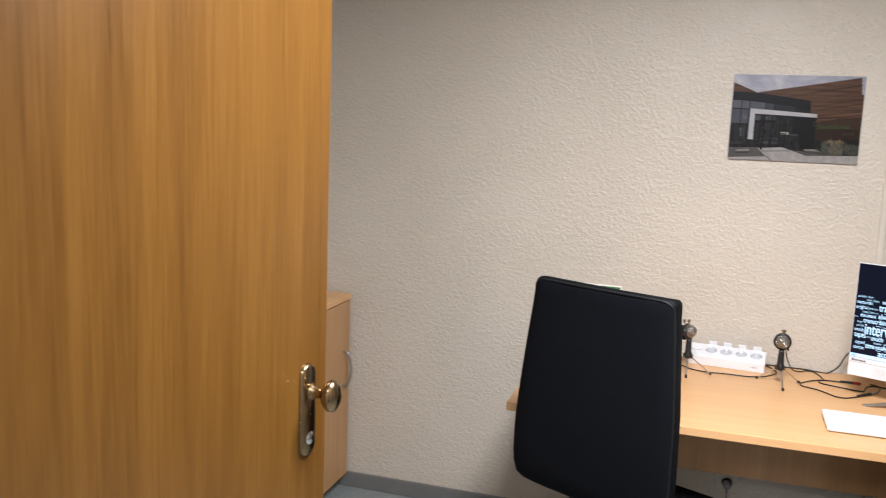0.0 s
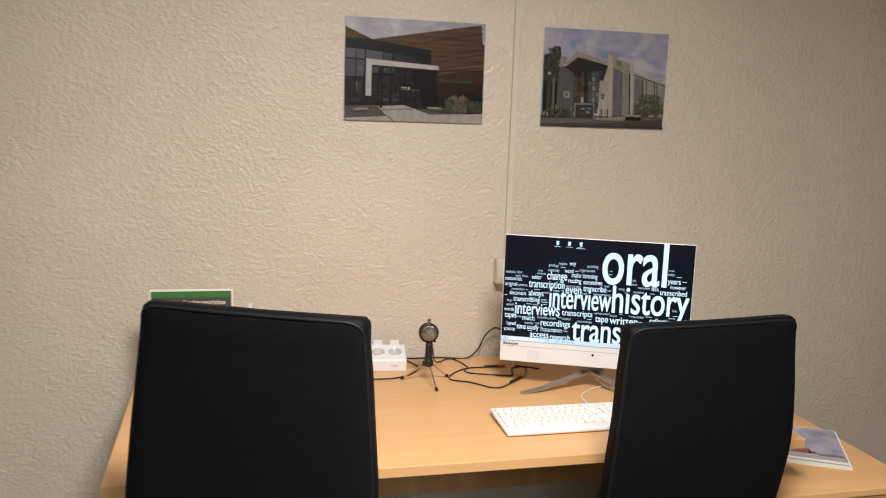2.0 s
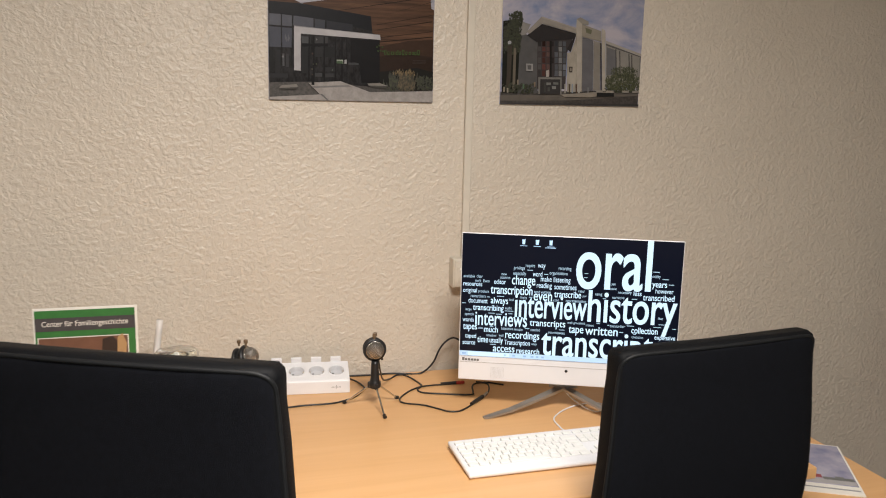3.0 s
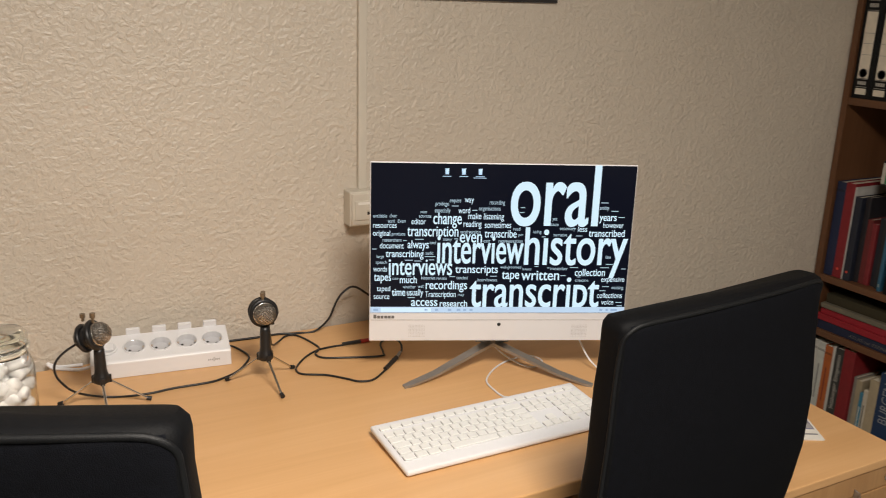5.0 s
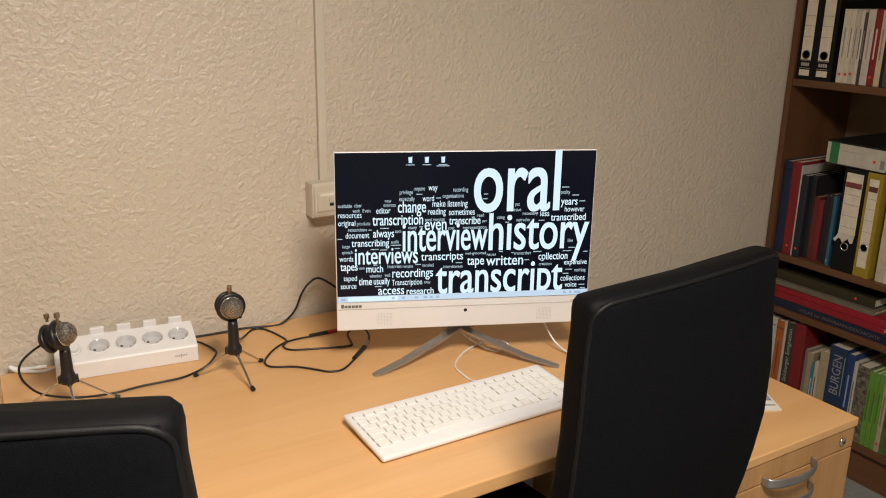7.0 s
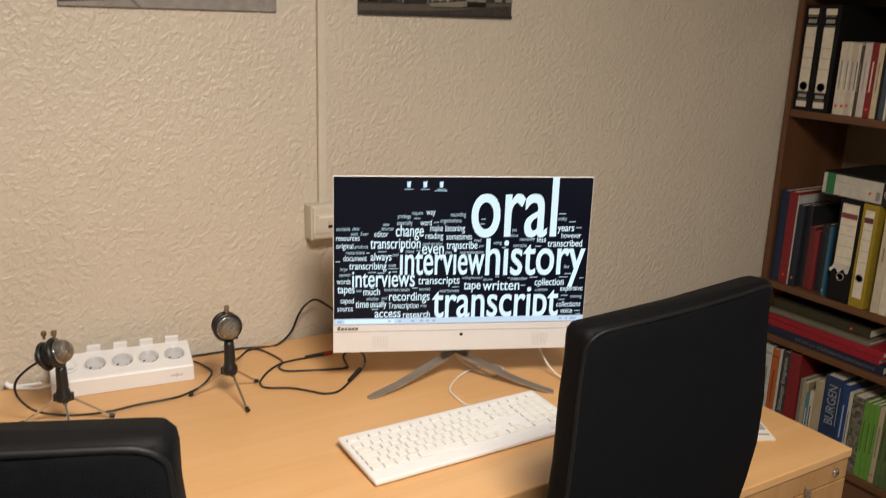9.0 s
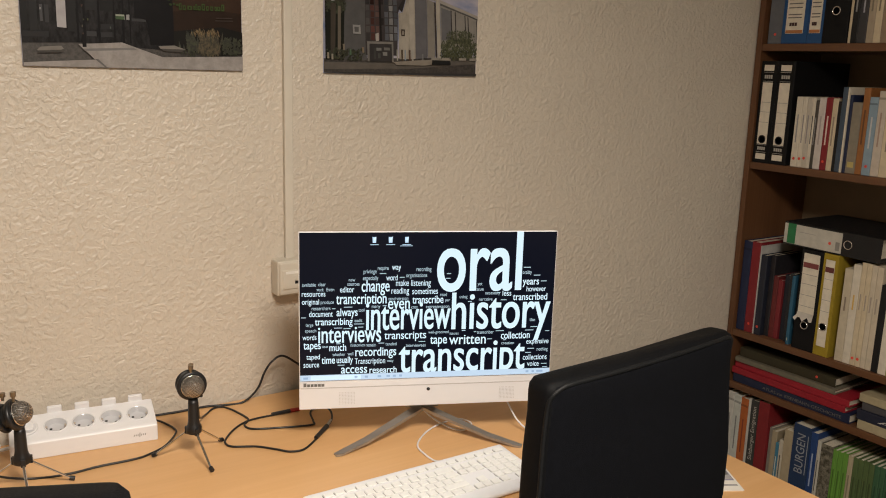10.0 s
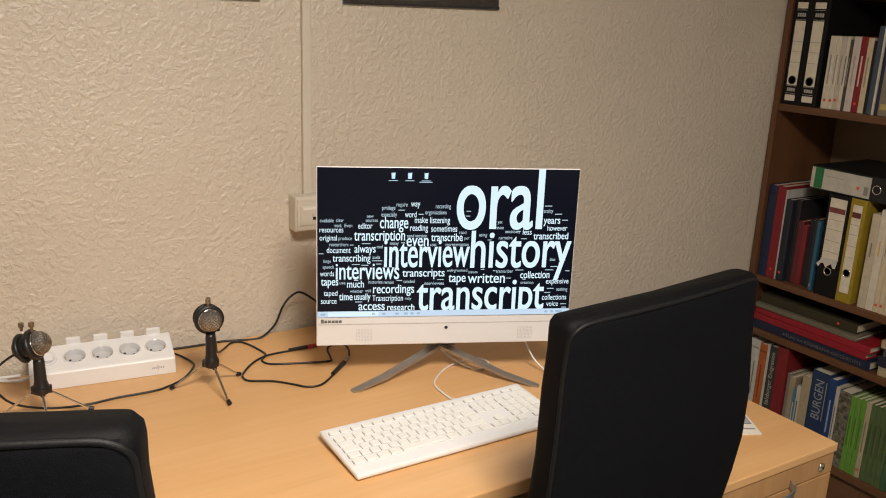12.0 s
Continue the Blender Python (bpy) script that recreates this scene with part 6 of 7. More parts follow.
patch("tower", P_CONCRETE, (0.511, 0.774), (0.551, 0.787), (0.575, 0.127), (0.467, 0.120), (0.455, 0.471), (0.482, 0.478), (0.511, 0.598))
patch("tower_light", ink_photo((0.42, 0.385, 0.33), 0.4), (0.511, 0.774), (0.548, 0.784), (0.568, 0.127), (0.541, 0.127))
patch("tower_cap", ink_photo((0.3, 0.275, 0.235), 0.4), (0.511, 0.774), (0.536, 0.791), (0.597, 0.756), (0.597, 0.725), (0.551, 0.732))
patch("long_wall", ink_photo((0.29, 0.265, 0.22), 0.4), (0.551, 0.732), (0.691, 0.677), (0.696, 0.584), (0.556, 0.619))
patch("vine", ink_photo((0.15, 0.15, 0.095), 0.4), (0.575, 0.701), (0.624, 0.684), (0.619, 0.643), (0.583, 0.660))
patch("long_wall", ink_photo((0.135, 0.132, 0.142), 0.4), (0.558, 0.615), (0.637, 0.591), (0.654, 0.140), (0.575, 0.127))
patch("long_wall", ink_photo((0.25, 0.23, 0.2), 0.4), (0.639, 0.591), (0.688, 0.574), (0.706, 0.144), (0.656, 0.140))
patch("dark_slot", ink_photo((0.06, 0.05, 0.045), 0.4), (0.688, 0.574), (0.698, 0.571), (0.720, 0.144), (0.710, 0.144))
patch("pillar", ink_photo((0.42, 0.385, 0.33), 0.4), (0.693, 0.698), (0.715, 0.691), (0.723, 0.667), (0.747, 0.137), (0.723, 0.137))
patch("far_wall", ink_photo((0.27, 0.255, 0.23), 0.4), (0.730, 0.574), (0.993, 0.464), (0.997, 0.216), (0.747, 0.189))
patch("far_wall", ink_photo((0.15, 0.148, 0.155), 0.4), (0.738, 0.536), (0.804, 0.512), (0.819, 0.285), (0.747, 0.281))
patch("far_roof", ink_photo((0.4, 0.37, 0.33), 0.4), (0.728, 0.595), (0.996, 0.488), (0.996, 0.467), (0.730, 0.571))
patch("far_roof", ink_photo((0.1, 0.095, 0.09), 0.4), (0.730, 0.567), (0.996, 0.464), (0.996, 0.454), (0.730, 0.553))
patch("dark_slot", ink_photo((0.05, 0.045, 0.045), 0.4), (0.802, 0.522), (0.809, 0.519), (0.824, 0.264), (0.816, 0.264))
patch("dark_slot", ink_photo((0.05, 0.045, 0.045), 0.4), (0.831, 0.509), (0.838, 0.509), (0.853, 0.268), (0.846, 0.268))
patch("dark_slot", ink_photo((0.05, 0.045, 0.045), 0.4), (0.900, 0.485), (0.907, 0.485), (0.922, 0.268), (0.915, 0.268))
patch("dark_slot", ink_photo((0.05, 0.045, 0.045), 0.4), (0.922, 0.478), (0.929, 0.474), (0.942, 0.268), (0.934, 0.268))
patch("dark_slot", ink_photo((0.05, 0.045, 0.045), 0.4), (0.986, 0.454), (0.993, 0.454), (0.997, 0.271), (0.997, 0.271))
scatter("shrubs", P_SHRUB, 0.742, 0.130, 0.997, 0.299, 900, 0.014, 0.024, 7)
scatter("shrubs", P_SHRUB, 0.782, 0.264, 0.979, 0.368, 300, 0.012, 0.022, 8)
patch("tree_shade", ink_photo((0.016, 0.017, 0.014), 0.35), (0.003, 0.725), (0.049, 0.736), (0.105, 0.705), (0.120, 0.602), (0.120, 0.512), (0.118, 0.103), (0.010, 0.103))
scatter("tree", P_LEAF, 0.010, 0.440, 0.128, 0.732, 800, 0.015, 0.025, 9)
scatter("tree", P_LEAF, 0.046, 0.684, 0.142, 0.812, 120, 0.020, 0.03, 10)
patch("trunk", ink_photo((0.15, 0.13, 0.1), 0.5), (0.081, 0.495), (0.098, 0.495), (0.101, 0.113), (0.081, 0.113))
patch("trunk", ink_photo((0.06, 0.05, 0.04), 0.5), (0.039, 0.509), (0.069, 0.512), (0.066, 0.113), (0.039, 0.109))
patch("lamp_globe", ink_photo((0.36, 0.36, 0.38), 0.4), (0.039, 0.550), (0.051, 0.560), (0.064, 0.547), (0.061, 0.529), (0.041, 0.526))
scatter("low_plants", P_LEAF, 0.017, 0.103, 0.243, 0.189, 110, 0.018, 0.03, 11)
patch("pale_post", ink_photo((0.3, 0.26, 0.2), 0.35), (0.019, 0.109), (0.032, 0.109), (0.029, 0.154), (0.019, 0.154))
patch("pale_post", ink_photo((0.3, 0.27, 0.22), 0.35), (0.044, 0.103), (0.056, 0.103), (0.054, 0.144), (0.044, 0.144))
patch("pale_post", ink_photo((0.1, 0.16, 0.1), 0.35), (0.152, 0.140), (0.164, 0.140), (0.162, 0.185), (0.152, 0.182))
patch("pale_post", ink_photo((0.22, 0.17, 0.12), 0.35), (0.231, 0.161), (0.241, 0.161), (0.241, 0.202), (0.228, 0.202))
patch("pale_post", ink_photo((0.2, 0.17, 0.13), 0.35), (0.113, 0.175), (0.123, 0.175), (0.123, 0.220), (0.110, 0.220))
patch("portal_shade", ink_photo((0.045, 0.042, 0.042), 0.35), (0.263, 0.240), (0.418, 0.247), (0.425, 0.099), (0.268, 0.096))
patch("portal_glint", ink_photo((0.2, 0.2, 0.19), 0.35), (0.317, 0.178), (0.349, 0.182), (0.349, 0.202), (0.317, 0.202))
patch("portal_glint", ink_photo((0.16, 0.16, 0.152), 0.35), (0.366, 0.185), (0.403, 0.185), (0.401, 0.206), (0.364, 0.206))
patch("portal_glint", ink_photo((0.22, 0.22, 0.209), 0.35), (0.359, 0.144), (0.386, 0.144), (0.386, 0.171), (0.356, 0.171))
patch("portal_glint", ink_photo((0.08, 0.08, 0.076), 0.35), (0.327, 0.123), (0.344, 0.123), (0.344, 0.161), (0.327, 0.161))
patch("portal_glint", ink_photo((0.06, 0.06, 0.057), 0.35), (0.302, 0.116), (0.315, 0.116), (0.312, 0.199), (0.300, 0.199))
patch("portal", ink_photo((0.20, 0.19, 0.175), 0.4), (0.258, 0.247), (0.423, 0.251), (0.428, 0.096), (0.418, 0.096), (0.413, 0.233), (0.273, 0.230), (0.275, 0.096), (0.263, 0.096))
patch("square_sign", ink_photo((0.3, 0.295, 0.29), 0.4), (0.172, 0.299), (0.219, 0.299), (0.216, 0.364), (0.169, 0.364))
patch("square_sign", ink_photo((0.12, 0.118, 0.115), 0.4), (0.182, 0.312), (0.206, 0.312), (0.206, 0.350), (0.179, 0.350))
patch("square_sign", ink_photo((0.06, 0.045, 0.035), 0.4), (0.474, 0.299), (0.497, 0.299), (0.497, 0.350), (0.472, 0.350))
patch("square_sign", ink_photo((0.26, 0.235, 0.2), 0.4), (0.479, 0.309), (0.492, 0.309), (0.489, 0.340), (0.479, 0.340))
patch("bollard", ink_photo((0.36, 0.34, 0.3), 0.4), (0.447, 0.109), (0.457, 0.109), (0.455, 0.195), (0.445, 0.195))
patch("bollard", ink_photo((0.1, 0.075, 0.05), 0.4), (0.479, 0.109), (0.489, 0.109), (0.487, 0.195), (0.474, 0.195))
patch("bollard", ink_photo((0.28, 0.32, 0.36), 0.4), (0.499, 0.113), (0.509, 0.113), (0.506, 0.195), (0.497, 0.195))
patch("bollard", ink_photo((0.11, 0.07, 0.05), 0.4), (0.528, 0.113), (0.538, 0.113), (0.536, 0.195), (0.524, 0.195))
patch("bollard", ink_photo((0.4, 0.38, 0.34), 0.4), (0.546, 0.113), (0.558, 0.113), (0.556, 0.195), (0.543, 0.195))
patch("bollard", ink_photo((0.2, 0.2, 0.2), 0.4), (0.612, 0.113), (0.624, 0.113), (0.622, 0.168), (0.612, 0.168))
patch("kerb", ink_photo((0.27, 0.24, 0.2), 0.45), (0.425, 0.099), (0.619, 0.120), (0.809, 0.140), (0.811, 0.116), (0.634, 0.078), (0.447, 0.075))
patch("low_rock", ink_photo((0.3, 0.275, 0.24), 0.5), (0.676, 0.123), (0.728, 0.123), (0.725, 0.144), (0.676, 0.144))
patch("low_rock", ink_photo((0.3, 0.275, 0.24), 0.5), (0.750, 0.123), (0.802, 0.123), (0.799, 0.144), (0.750, 0.144))
patch("low_rock", ink_photo((0.3, 0.275, 0.24), 0.5), (0.870, 0.127), (0.920, 0.127), (0.920, 0.147), (0.868, 0.147))
patch("low_rock", ink_photo((0.3, 0.275, 0.24), 0.5), (0.944, 0.127), (0.996, 0.130), (0.993, 0.151), (0.944, 0.147))
patch("parked_shade", ink_photo((0.02, 0.02, 0.02), 0.35), (0.681, 0.085), (0.811, 0.089), (0.809, 0.123), (0.681, 0.123))
patch("lower_edge", ink_photo((0.05, 0.048, 0.048), 0.4), (0.003, 0.010), (0.997, 0.023), (0.997, 0.003), (0.003, 0.003))

# ---- bookcase ----
BX, BD, BY1, BY0, BH = 2.273, 0.325, 3.386, 2.36, 2.10
case = thing("bookcase", pose(BX, BY1, 0), "tall walnut bookcase full of binders and books", "bookcase")
bl = BY1 - BY0
part("side_panel", box(0, BD, -0.020, 0, 0, BH, 0.0015), M_WALNUT, case)
part("side_panel", box(0, BD, -bl, -bl + 0.020, 0, BH, 0.0015), M_WALNUT, case)
part("back_panel", box(BD - 0.008, BD - 0.001, -bl + 0.021, -0.021, 0.02, BH - 0.02), M_BACK, case, "dark back board")
SHELF = {"base": 0.134, "low": 0.478, "mid": 0.660, "upper": 1.222, "high": 1.592, "top": 1.96}
for k, z in SHELF.items():
    part("shelf", box(0.002, BD - 0.009, -bl + 0.021, -0.021, z - 0.022, z, 0.0012), M_WALNUT_Y, case)
part("top_panel", box(0, BD, -bl + 0.021, -0.021, BH - 0.022, BH, 0.0012), M_WALNUT_Y, case)
part("plinth", box(0.02, 0.04, -bl + 0.021, -0.021, 0.0, SHELF["base"] - 0.023), M_WALNUT_Y, case)

BOOK_LABELS = {}
jit = random.Random(11)


def book(y, thick, height, colour, z, depth=0.16, inset=0.012, title=None, ink_c=None, dot=False, tilt=0.0, word_h=0.55, label="", tag=False, bands=(), start=0.20, skin=None):
    """An upright book, its spine towards the room; y is the edge nearer the back wall. Returns the next free y."""
    t = thick - 0.0012
    colour = tint(colour, 0.95)
    ob = thing("book", pose(BX + inset, y, z, tilt, 0, 0), label or "upright book on a bookcase shelf", "book", "books in the bookcase")
    cv = bmesh.new()
    sb = min(0.004, t * 0.3)
    put_box(cv, 0, 0.003, -t, 0, 0, height, sb * 0.4, 1)
    put_box(cv, 0.003, depth, -t, -t + 0.0022, 0, height)
    put_box(cv, 0.003, depth, -0.0022, 0, 0, height)
    part("cover", cv, skin or ink(colour), ob)
    if t > 0.006:
        part("page_block", box(0.0032, depth - 0.004, -t + 0.0024, -0.0024, 0.003, height - 0.003), M_PAGES, ob, "cream pages")
    # what is printed on the spine
    pr = bmesh.new()
    mid = -t / 2
    if title:
        lw = height * word_h
        v, faces = _glyphs[title]
        lo, hi = v[:, 0].min(), v[:, 0].max()
        kx, kz = lw / (hi - lo), t * 0.52 / 0.75
        made = [pr.verts.new((-0.0006, mid - t * 0.24 + b * kz, height * start + (a - lo) * kx)) for a, b in v]
        for f in faces:
            try:
                pr.faces.new([made[q] for q in f])
            except ValueError:
                pass
        if t > 0.05:
            put_box(pr, -0.0006, 0.0002, mid - t * 0.40, mid - t * 0.36, height * start, height * (start + word_h))
    elif ink_c:
        for q in bands or ((0.35, 0.75),):
            put_box(pr, -0.0006, 0.0002, mid - min(t * 0.12, 0.0022), mid + min(t * 0.12, 0.0022), height * q[0], height * q[1])
    if title or ink_c:
        part("spine_writing", pr, ink(ink_c), ob, "printed spine title")
    if t > 0.015 and not title and len(label) % 3 == 0:
        part("spine_band", box(-0.0005, 0.0002, -t + 0.001, -0.001, height * 0.90, height * 0.925), ink(tint(colour, 0.55)), ob, "darker band on the spine")
    if tag:
        part("paper_tag", box(-0.0007, 0.0002, mid - t * 0.34, mid + t * 0.30, 0.018, 0.034), ink((0.50, 0.40, 0.14)), ob, "yellowed paper tag")
    if dot:
        part("sticker", lathe([(0, 0.0006), (0.0042, 0.0006), (0.0044, 0)], 12, pose(-0.0001, mid, 0.022 + jit.uniform(0, 0.008), 0, -90)), ink((0.75, 0.08, 0.05)), ob, "round red sticker")
    return y - thick


def binder(y, width, z, spine, label_c, height=0.318, depth=0.285, inset=0.006, style="bars", name="", torn=False):
    """A lever-arch file: boards, spine, label, finger ring. Returns the next free y."""
    t = width - 0.0015
    spine = tint(spine, 0.8)
    label_c = label_c and tint(label_c, 1.05)
    ob = thing("ring_binder", pose(BX + inset, y, z), name or "black lever-arch binder with a white spine label", "binder", "binders in the bookcase")
    cv = bmesh.new()
    put_box(cv, 0, 0.003, -t, 0, 0, height, 0.0012, 1)
    put_box(cv, 0.003, depth, -t, -t + 0.003, 0, height)
    put_box(cv, 0.003, depth, -0.003, 0, 0, height)
    part("cover", cv, ink(spine, 0.6, 0.25), ob)
    part("paper_block", box(0.02, depth - 0.02, -t + 0.008, -0.008, 0.006, height - 0.022), M_PAGES, ob)
    mid = -t / 2
    ring_z = 0.075 if style == "bars" else 0.092 if style != "torn" else 0.080
    if label_c:
        lw = min(t * (0.74 if style in ("torn", "orange") else 0.60), 0.060) / 2
        if style == "bars":
            spans = ((0.012, 0.030), (0.060, 0.252), (0.288, 0.306))
        elif style == "torn":
            spans = ((0.118, 0.306),)
        else:
            spans = ((0.030, 0.300),)
        for a, b2 in spans:
            part("spine_label", box(-0.0012, 0.0002, mid - lw, mid + lw, a, b2, 0.0), label_c if not isinstance(label_c, tuple) else ink(label_c), ob, "white paper spine label")
        pr = bmesh.new()
        if style == "bars":
            for q0, q1 in ((0.041, 0.051), (0.264, 0.275)):
                for c in range(4):
                    y_ = mid + lw * (0.62 - 0.42 * c)
                    part("label_print", box(-0.0012, 0.0, y_ - lw * 0.15, y_ + lw * 0.15, q0, q1), ink((0.42, 0.40, 0.36)), ob, "pale printed maker's mark")
            for q in (0.128, 0.160, 0.190):
                part("label_line", box(-0.0016, -0.001, mid - lw, mid + lw, q, q + 0.0012), ink((0.30, 0.29, 0.27)), ob)
            for q in (0.034, 0.057, 0.255, 0.283):
                part("label_line", box(-0.0012, 0.0, mid - lw, mid + lw, q, q + 0.0012), ink((0.42, 0.40, 0.36)), ob)
        else:
            put_box(pr, -0.0018, -0.001, mid - lw * 0.95, mid + lw * 0.95, 0.262, 0.278)
            part("label_print", pr, ink((0.20, 0.05, 0.05) if style == "torn" else (0.42, 0.16, 0.05) if style == "orange" else (0.12, 0.03, 0.03)), ob, "dark red label band")
            if style == "orange":
                for q in (0.075, 0.084, 0.104, 0.116, 0.128, 0.150, 0.158, 0.166, 0.180, 0.196, 0.206, 0.222, 0.234):
                    part("label_line", box(-0.0018, -0.001, mid - lw * (0.75 if q < 0.14 else 0.05 + 40 * (q % 0.011)), mid + lw * 0.8, q, q + 0.0032), ink((0.16, 0.14, 0.13)), ob)
                part("label_print", box(-0.0018, -0.001, mid - lw * 0.95, mid + lw * 0.95, 0.031, 0.040), ink((0.42, 0.17, 0.06)), ob, "orange label band")
                for y_ in (0.45, 0.15, -0.15):
                    part("label_print", box(-0.0022, -0.001, mid + lw * (y_ - 0.12), mid + lw * (y_ + 0.12), 0.052, 0.062), ink((0.05, 0.02, 0.02)), ob, "dark maker's mark")
                    part("label_print", box(-0.0024, -0.001, mid + lw * (y_ - 0.12), mid + lw * (y_ + 0.12), 0.264, 0.275), ink((0.05, 0.02, 0.02)), ob, "dark maker's mark")
            else:
                for q in (0.14, 0.175, 0.21, 0.24):
                    part("label_line", box(-0.0018, -0.001, mid - lw * 0.9, mid + lw * 0.9, q, q + 0.0014), ink((0.35, 0.33, 0.30)), ob)
    if style == "torn":
        cu = bmesh.new()
        n_ = 9
        r0 = [cu.verts.new((-0.0012, mid + lw - 2 * lw * k / (n_ - 1), 0.120)) for k in range(n_)]
        r1 = [cu.verts.new((-0.003 - 0.004 * (n_ - 1 - k) / n_, mid + lw - 2 * lw * k / (n_ - 1), 0.110)) for k in range(n_)]
        r2 = [cu.verts.new((-0.006 - 0.010 * (n_ - 1 - k) / n_, mid + lw + 0.006 * (1 - k / n_) - 2 * lw * k / (n_ - 1), 0.100 - 0.008 * math.sin(k * 1.9))) for k in range(n_)]
        for a_, b_ in ((r0, r1), (r1, r2)):
            for k in range(n_ - 1):
                cu.faces.new((a_[k], a_[k + 1], b_[k + 1], b_[k]))
        part("label_curl", cu, ink((0.50, 0.47, 0.42)), ob, "torn curling end of the label", True)
    if style == "orange":
        return y - width
    part("finger_ring", ring(0.0115, 0.0018, 22, 8, pose(-0.0014, mid, ring_z, 0, 90)), M_CHROME if style != "bars" else M_BLACK_P, ob, "finger ring", True)
    part("finger_hole", lathe([(0, 0.0014), (0.0112, 0.0014)], 20, pose(0, mid, ring_z, 0, -90)), M_BLACK_P, ob, "dark finger hole")
    return y - width


WHITE, CREAM, NAVY = (0.68, 0.62, 0.51), (0.62, 0.52, 0.36), (0.012, 0.02, 0.06)
RED, BLK, BEIGE = (0.22, 0.014, 0.020), (0.007, 0.007, 0.008), (0.42, 0.36, 0.25)

# shelf "upper": two striped binders, a run of slim white volumes, mixed books
y, z = 3.362, SHELF["upper"]
y = binder(y, 0.060, z, BLK, WHITE, name="black lever-arch binder with a long white striped label")
y = binder(y, 0.062, z, BLK, WHITE, name="black lever-arch binder with a long white striped label")
y -= 0.012
for th, h, col, ik, dt in ((0.022, 0.213, WHITE, (0.3, 0.3, 0.3), True), (0.016, 0.213, WHITE, (0.3, 0.28, 0.28), True), (0.016, 0.212, (0.55, 0.50, 0.42), (0.3, 0.28, 0.28), True), (0.012, 0.211, WHITE, (0.1, 0.1, 0.1), False), (0.010, 0.205, (0.07, 0.06, 0.05), (0.3, 0.3, 0.3), False), (0.023, 0.213, (0.60, 0.54, 0.50), (0.4, 0.35, 0.33), False), (0.021, 0.215, RED, (0.65, 0.5, 0.45), True), (0.018, 0.213, CREAM, (0.3, 0.25, 0.2), False)):
    y = book(y, th, h, col, z, ink_c=ik, dot=dt, label="slim pale paperback in a row on the shelf" if col != RED else "red paperback with a pale spine title")
y = book(y, 0.012, 0.205, BLK, z, label="thin black book between pale ones")
y = book(y, 0.016, 0.247, (0.05, 0.075, 0.11), z, label="tall dark blue book with a pale edge", inset=0.008)
y = book(y, 0.006, 0.247, WHITE, z, label="thin white booklet standing on the shelf", inset=0.008)
y = book(y, 0.010, 0.225, NAVY, z, label="thin navy blue book")
y = book(y, 0.030, 0.205, (0.24, 0.21, 0.16), z, label="thick grey-brown book with a paper tag", tag=True)
y = book(y, 0.020, 0.247, (0.30, 0.12, 0.035), z, ink_c=(0.12, 0.05, 0.02), label="tall orange-brown book standing on the shelf")
y = book(y, 0.026, 0.222, (0.24, 0.33, 0.40), z, ink_c=(0.5, 0.5, 0.5), dot=True, label="light blue paperback standing on the shelf")
y = book(y, 0.025, 0.240, (0.55, 0.48, 0.40), z, ink_c=(0.35, 0.25, 0.2), label="cream paperback with a worn spine")
for k in range(12):
    y = book(y, jit.uniform(0.018, 0.034), jit.uniform(0.20, 0.25), (CREAM, (0.25, 0.15, 0.09), BEIGE, (0.10, 0.12, 0.10))[k % 4], z, ink_c=(0.25, 0.2, 0.15), label="mixed upright book in a shelf row")
    if y < BY0 + 0.06:
        break

# shelf "high"
y, z = 3.356, SHELF["high"]
y = book(y, 0.052, 0.30, (0.13, 0.14, 0.16), z, depth=0.24, label="wide grey folder standing on the shelf", dot=True)
BLUE = (0.03, 0.10, 0.26)
y = binder(y, 0.088, z, BLUE, WHITE, style="orange", name="wide blue binder with a printed white label")
y = binder(y, 0.050, z, BLUE, WHITE, style="orange", name="blue binder with a printed white label")
y = binder(y, 0.078, z, BLK, None, style="plain", name="wide black binder with a steel finger ring")
y = book(y, 0.008, 0.27, CREAM, z, label="thin cream folder standing on the shelf")
y = book(y, 0.020, 0.25, BLK, z, label="black book standing on the shelf", ink_c=(0.3, 0.3, 0.3))
y = book(y, 0.026, 0.24, (0.04, 0.04, 0.045), z, ink_c=(0.35, 0.35, 0.4), label="dark printed paperback standing on the shelf")
for k in range(16):
    y = book(y, jit.uniform(0.012, 0.030), jit.uniform(0.21, 0.27), ((0.40, 0.33, 0.24), CREAM, (0.30, 0.22, 0.15), BEIGE)[k % 4], z, ink_c=(0.2, 0.17, 0.12), label="beige bound volume in a shelf row")
    if y < BY0 + 0.06:
        break
y, z = 3.356, SHELF["top"]

# shelf "mid": dark books, binders, pale volumes, one binder lying across
y, z = 3.362, SHELF["mid"]
y = book(y, 0.032, 0.303, NAVY, z, depth=0.24, label="tall navy blue volume")
y = book(y, 0.033, 0.305, RED, z, depth=0.24, dot=True, label="tall dark red volume with a sticker", tilt=0)
y = book(y, 0.005, 0.296, (0.5, 0.49, 0.47), z, depth=0.24, label="thin pale booklet standing on the shelf")
y = book(y, 0.024, 0.268, (0.014, 0.018, 0.032), z, dot=True, label="dark blue cloth-bound book")
y = book(y, 0.018, 0.270, (0.018, 0.016, 0.02), z, inset=0.03, label="black cloth-bound book standing on the shelf")
y = book(y, 0.018, 0.205, (0.14, 0.02, 0.02), z, inset=0.03, label="short dark red book")
y = book(y, 0.016, 0.195, (0.20, 0.02, 0.025), z, inset=0.03, label="short red book standing on the shelf")
y = book(y, 0.022, 0.215, (0.015, 0.018, 0.028), z, inset=0.04, label="short dark book standing on the shelf")
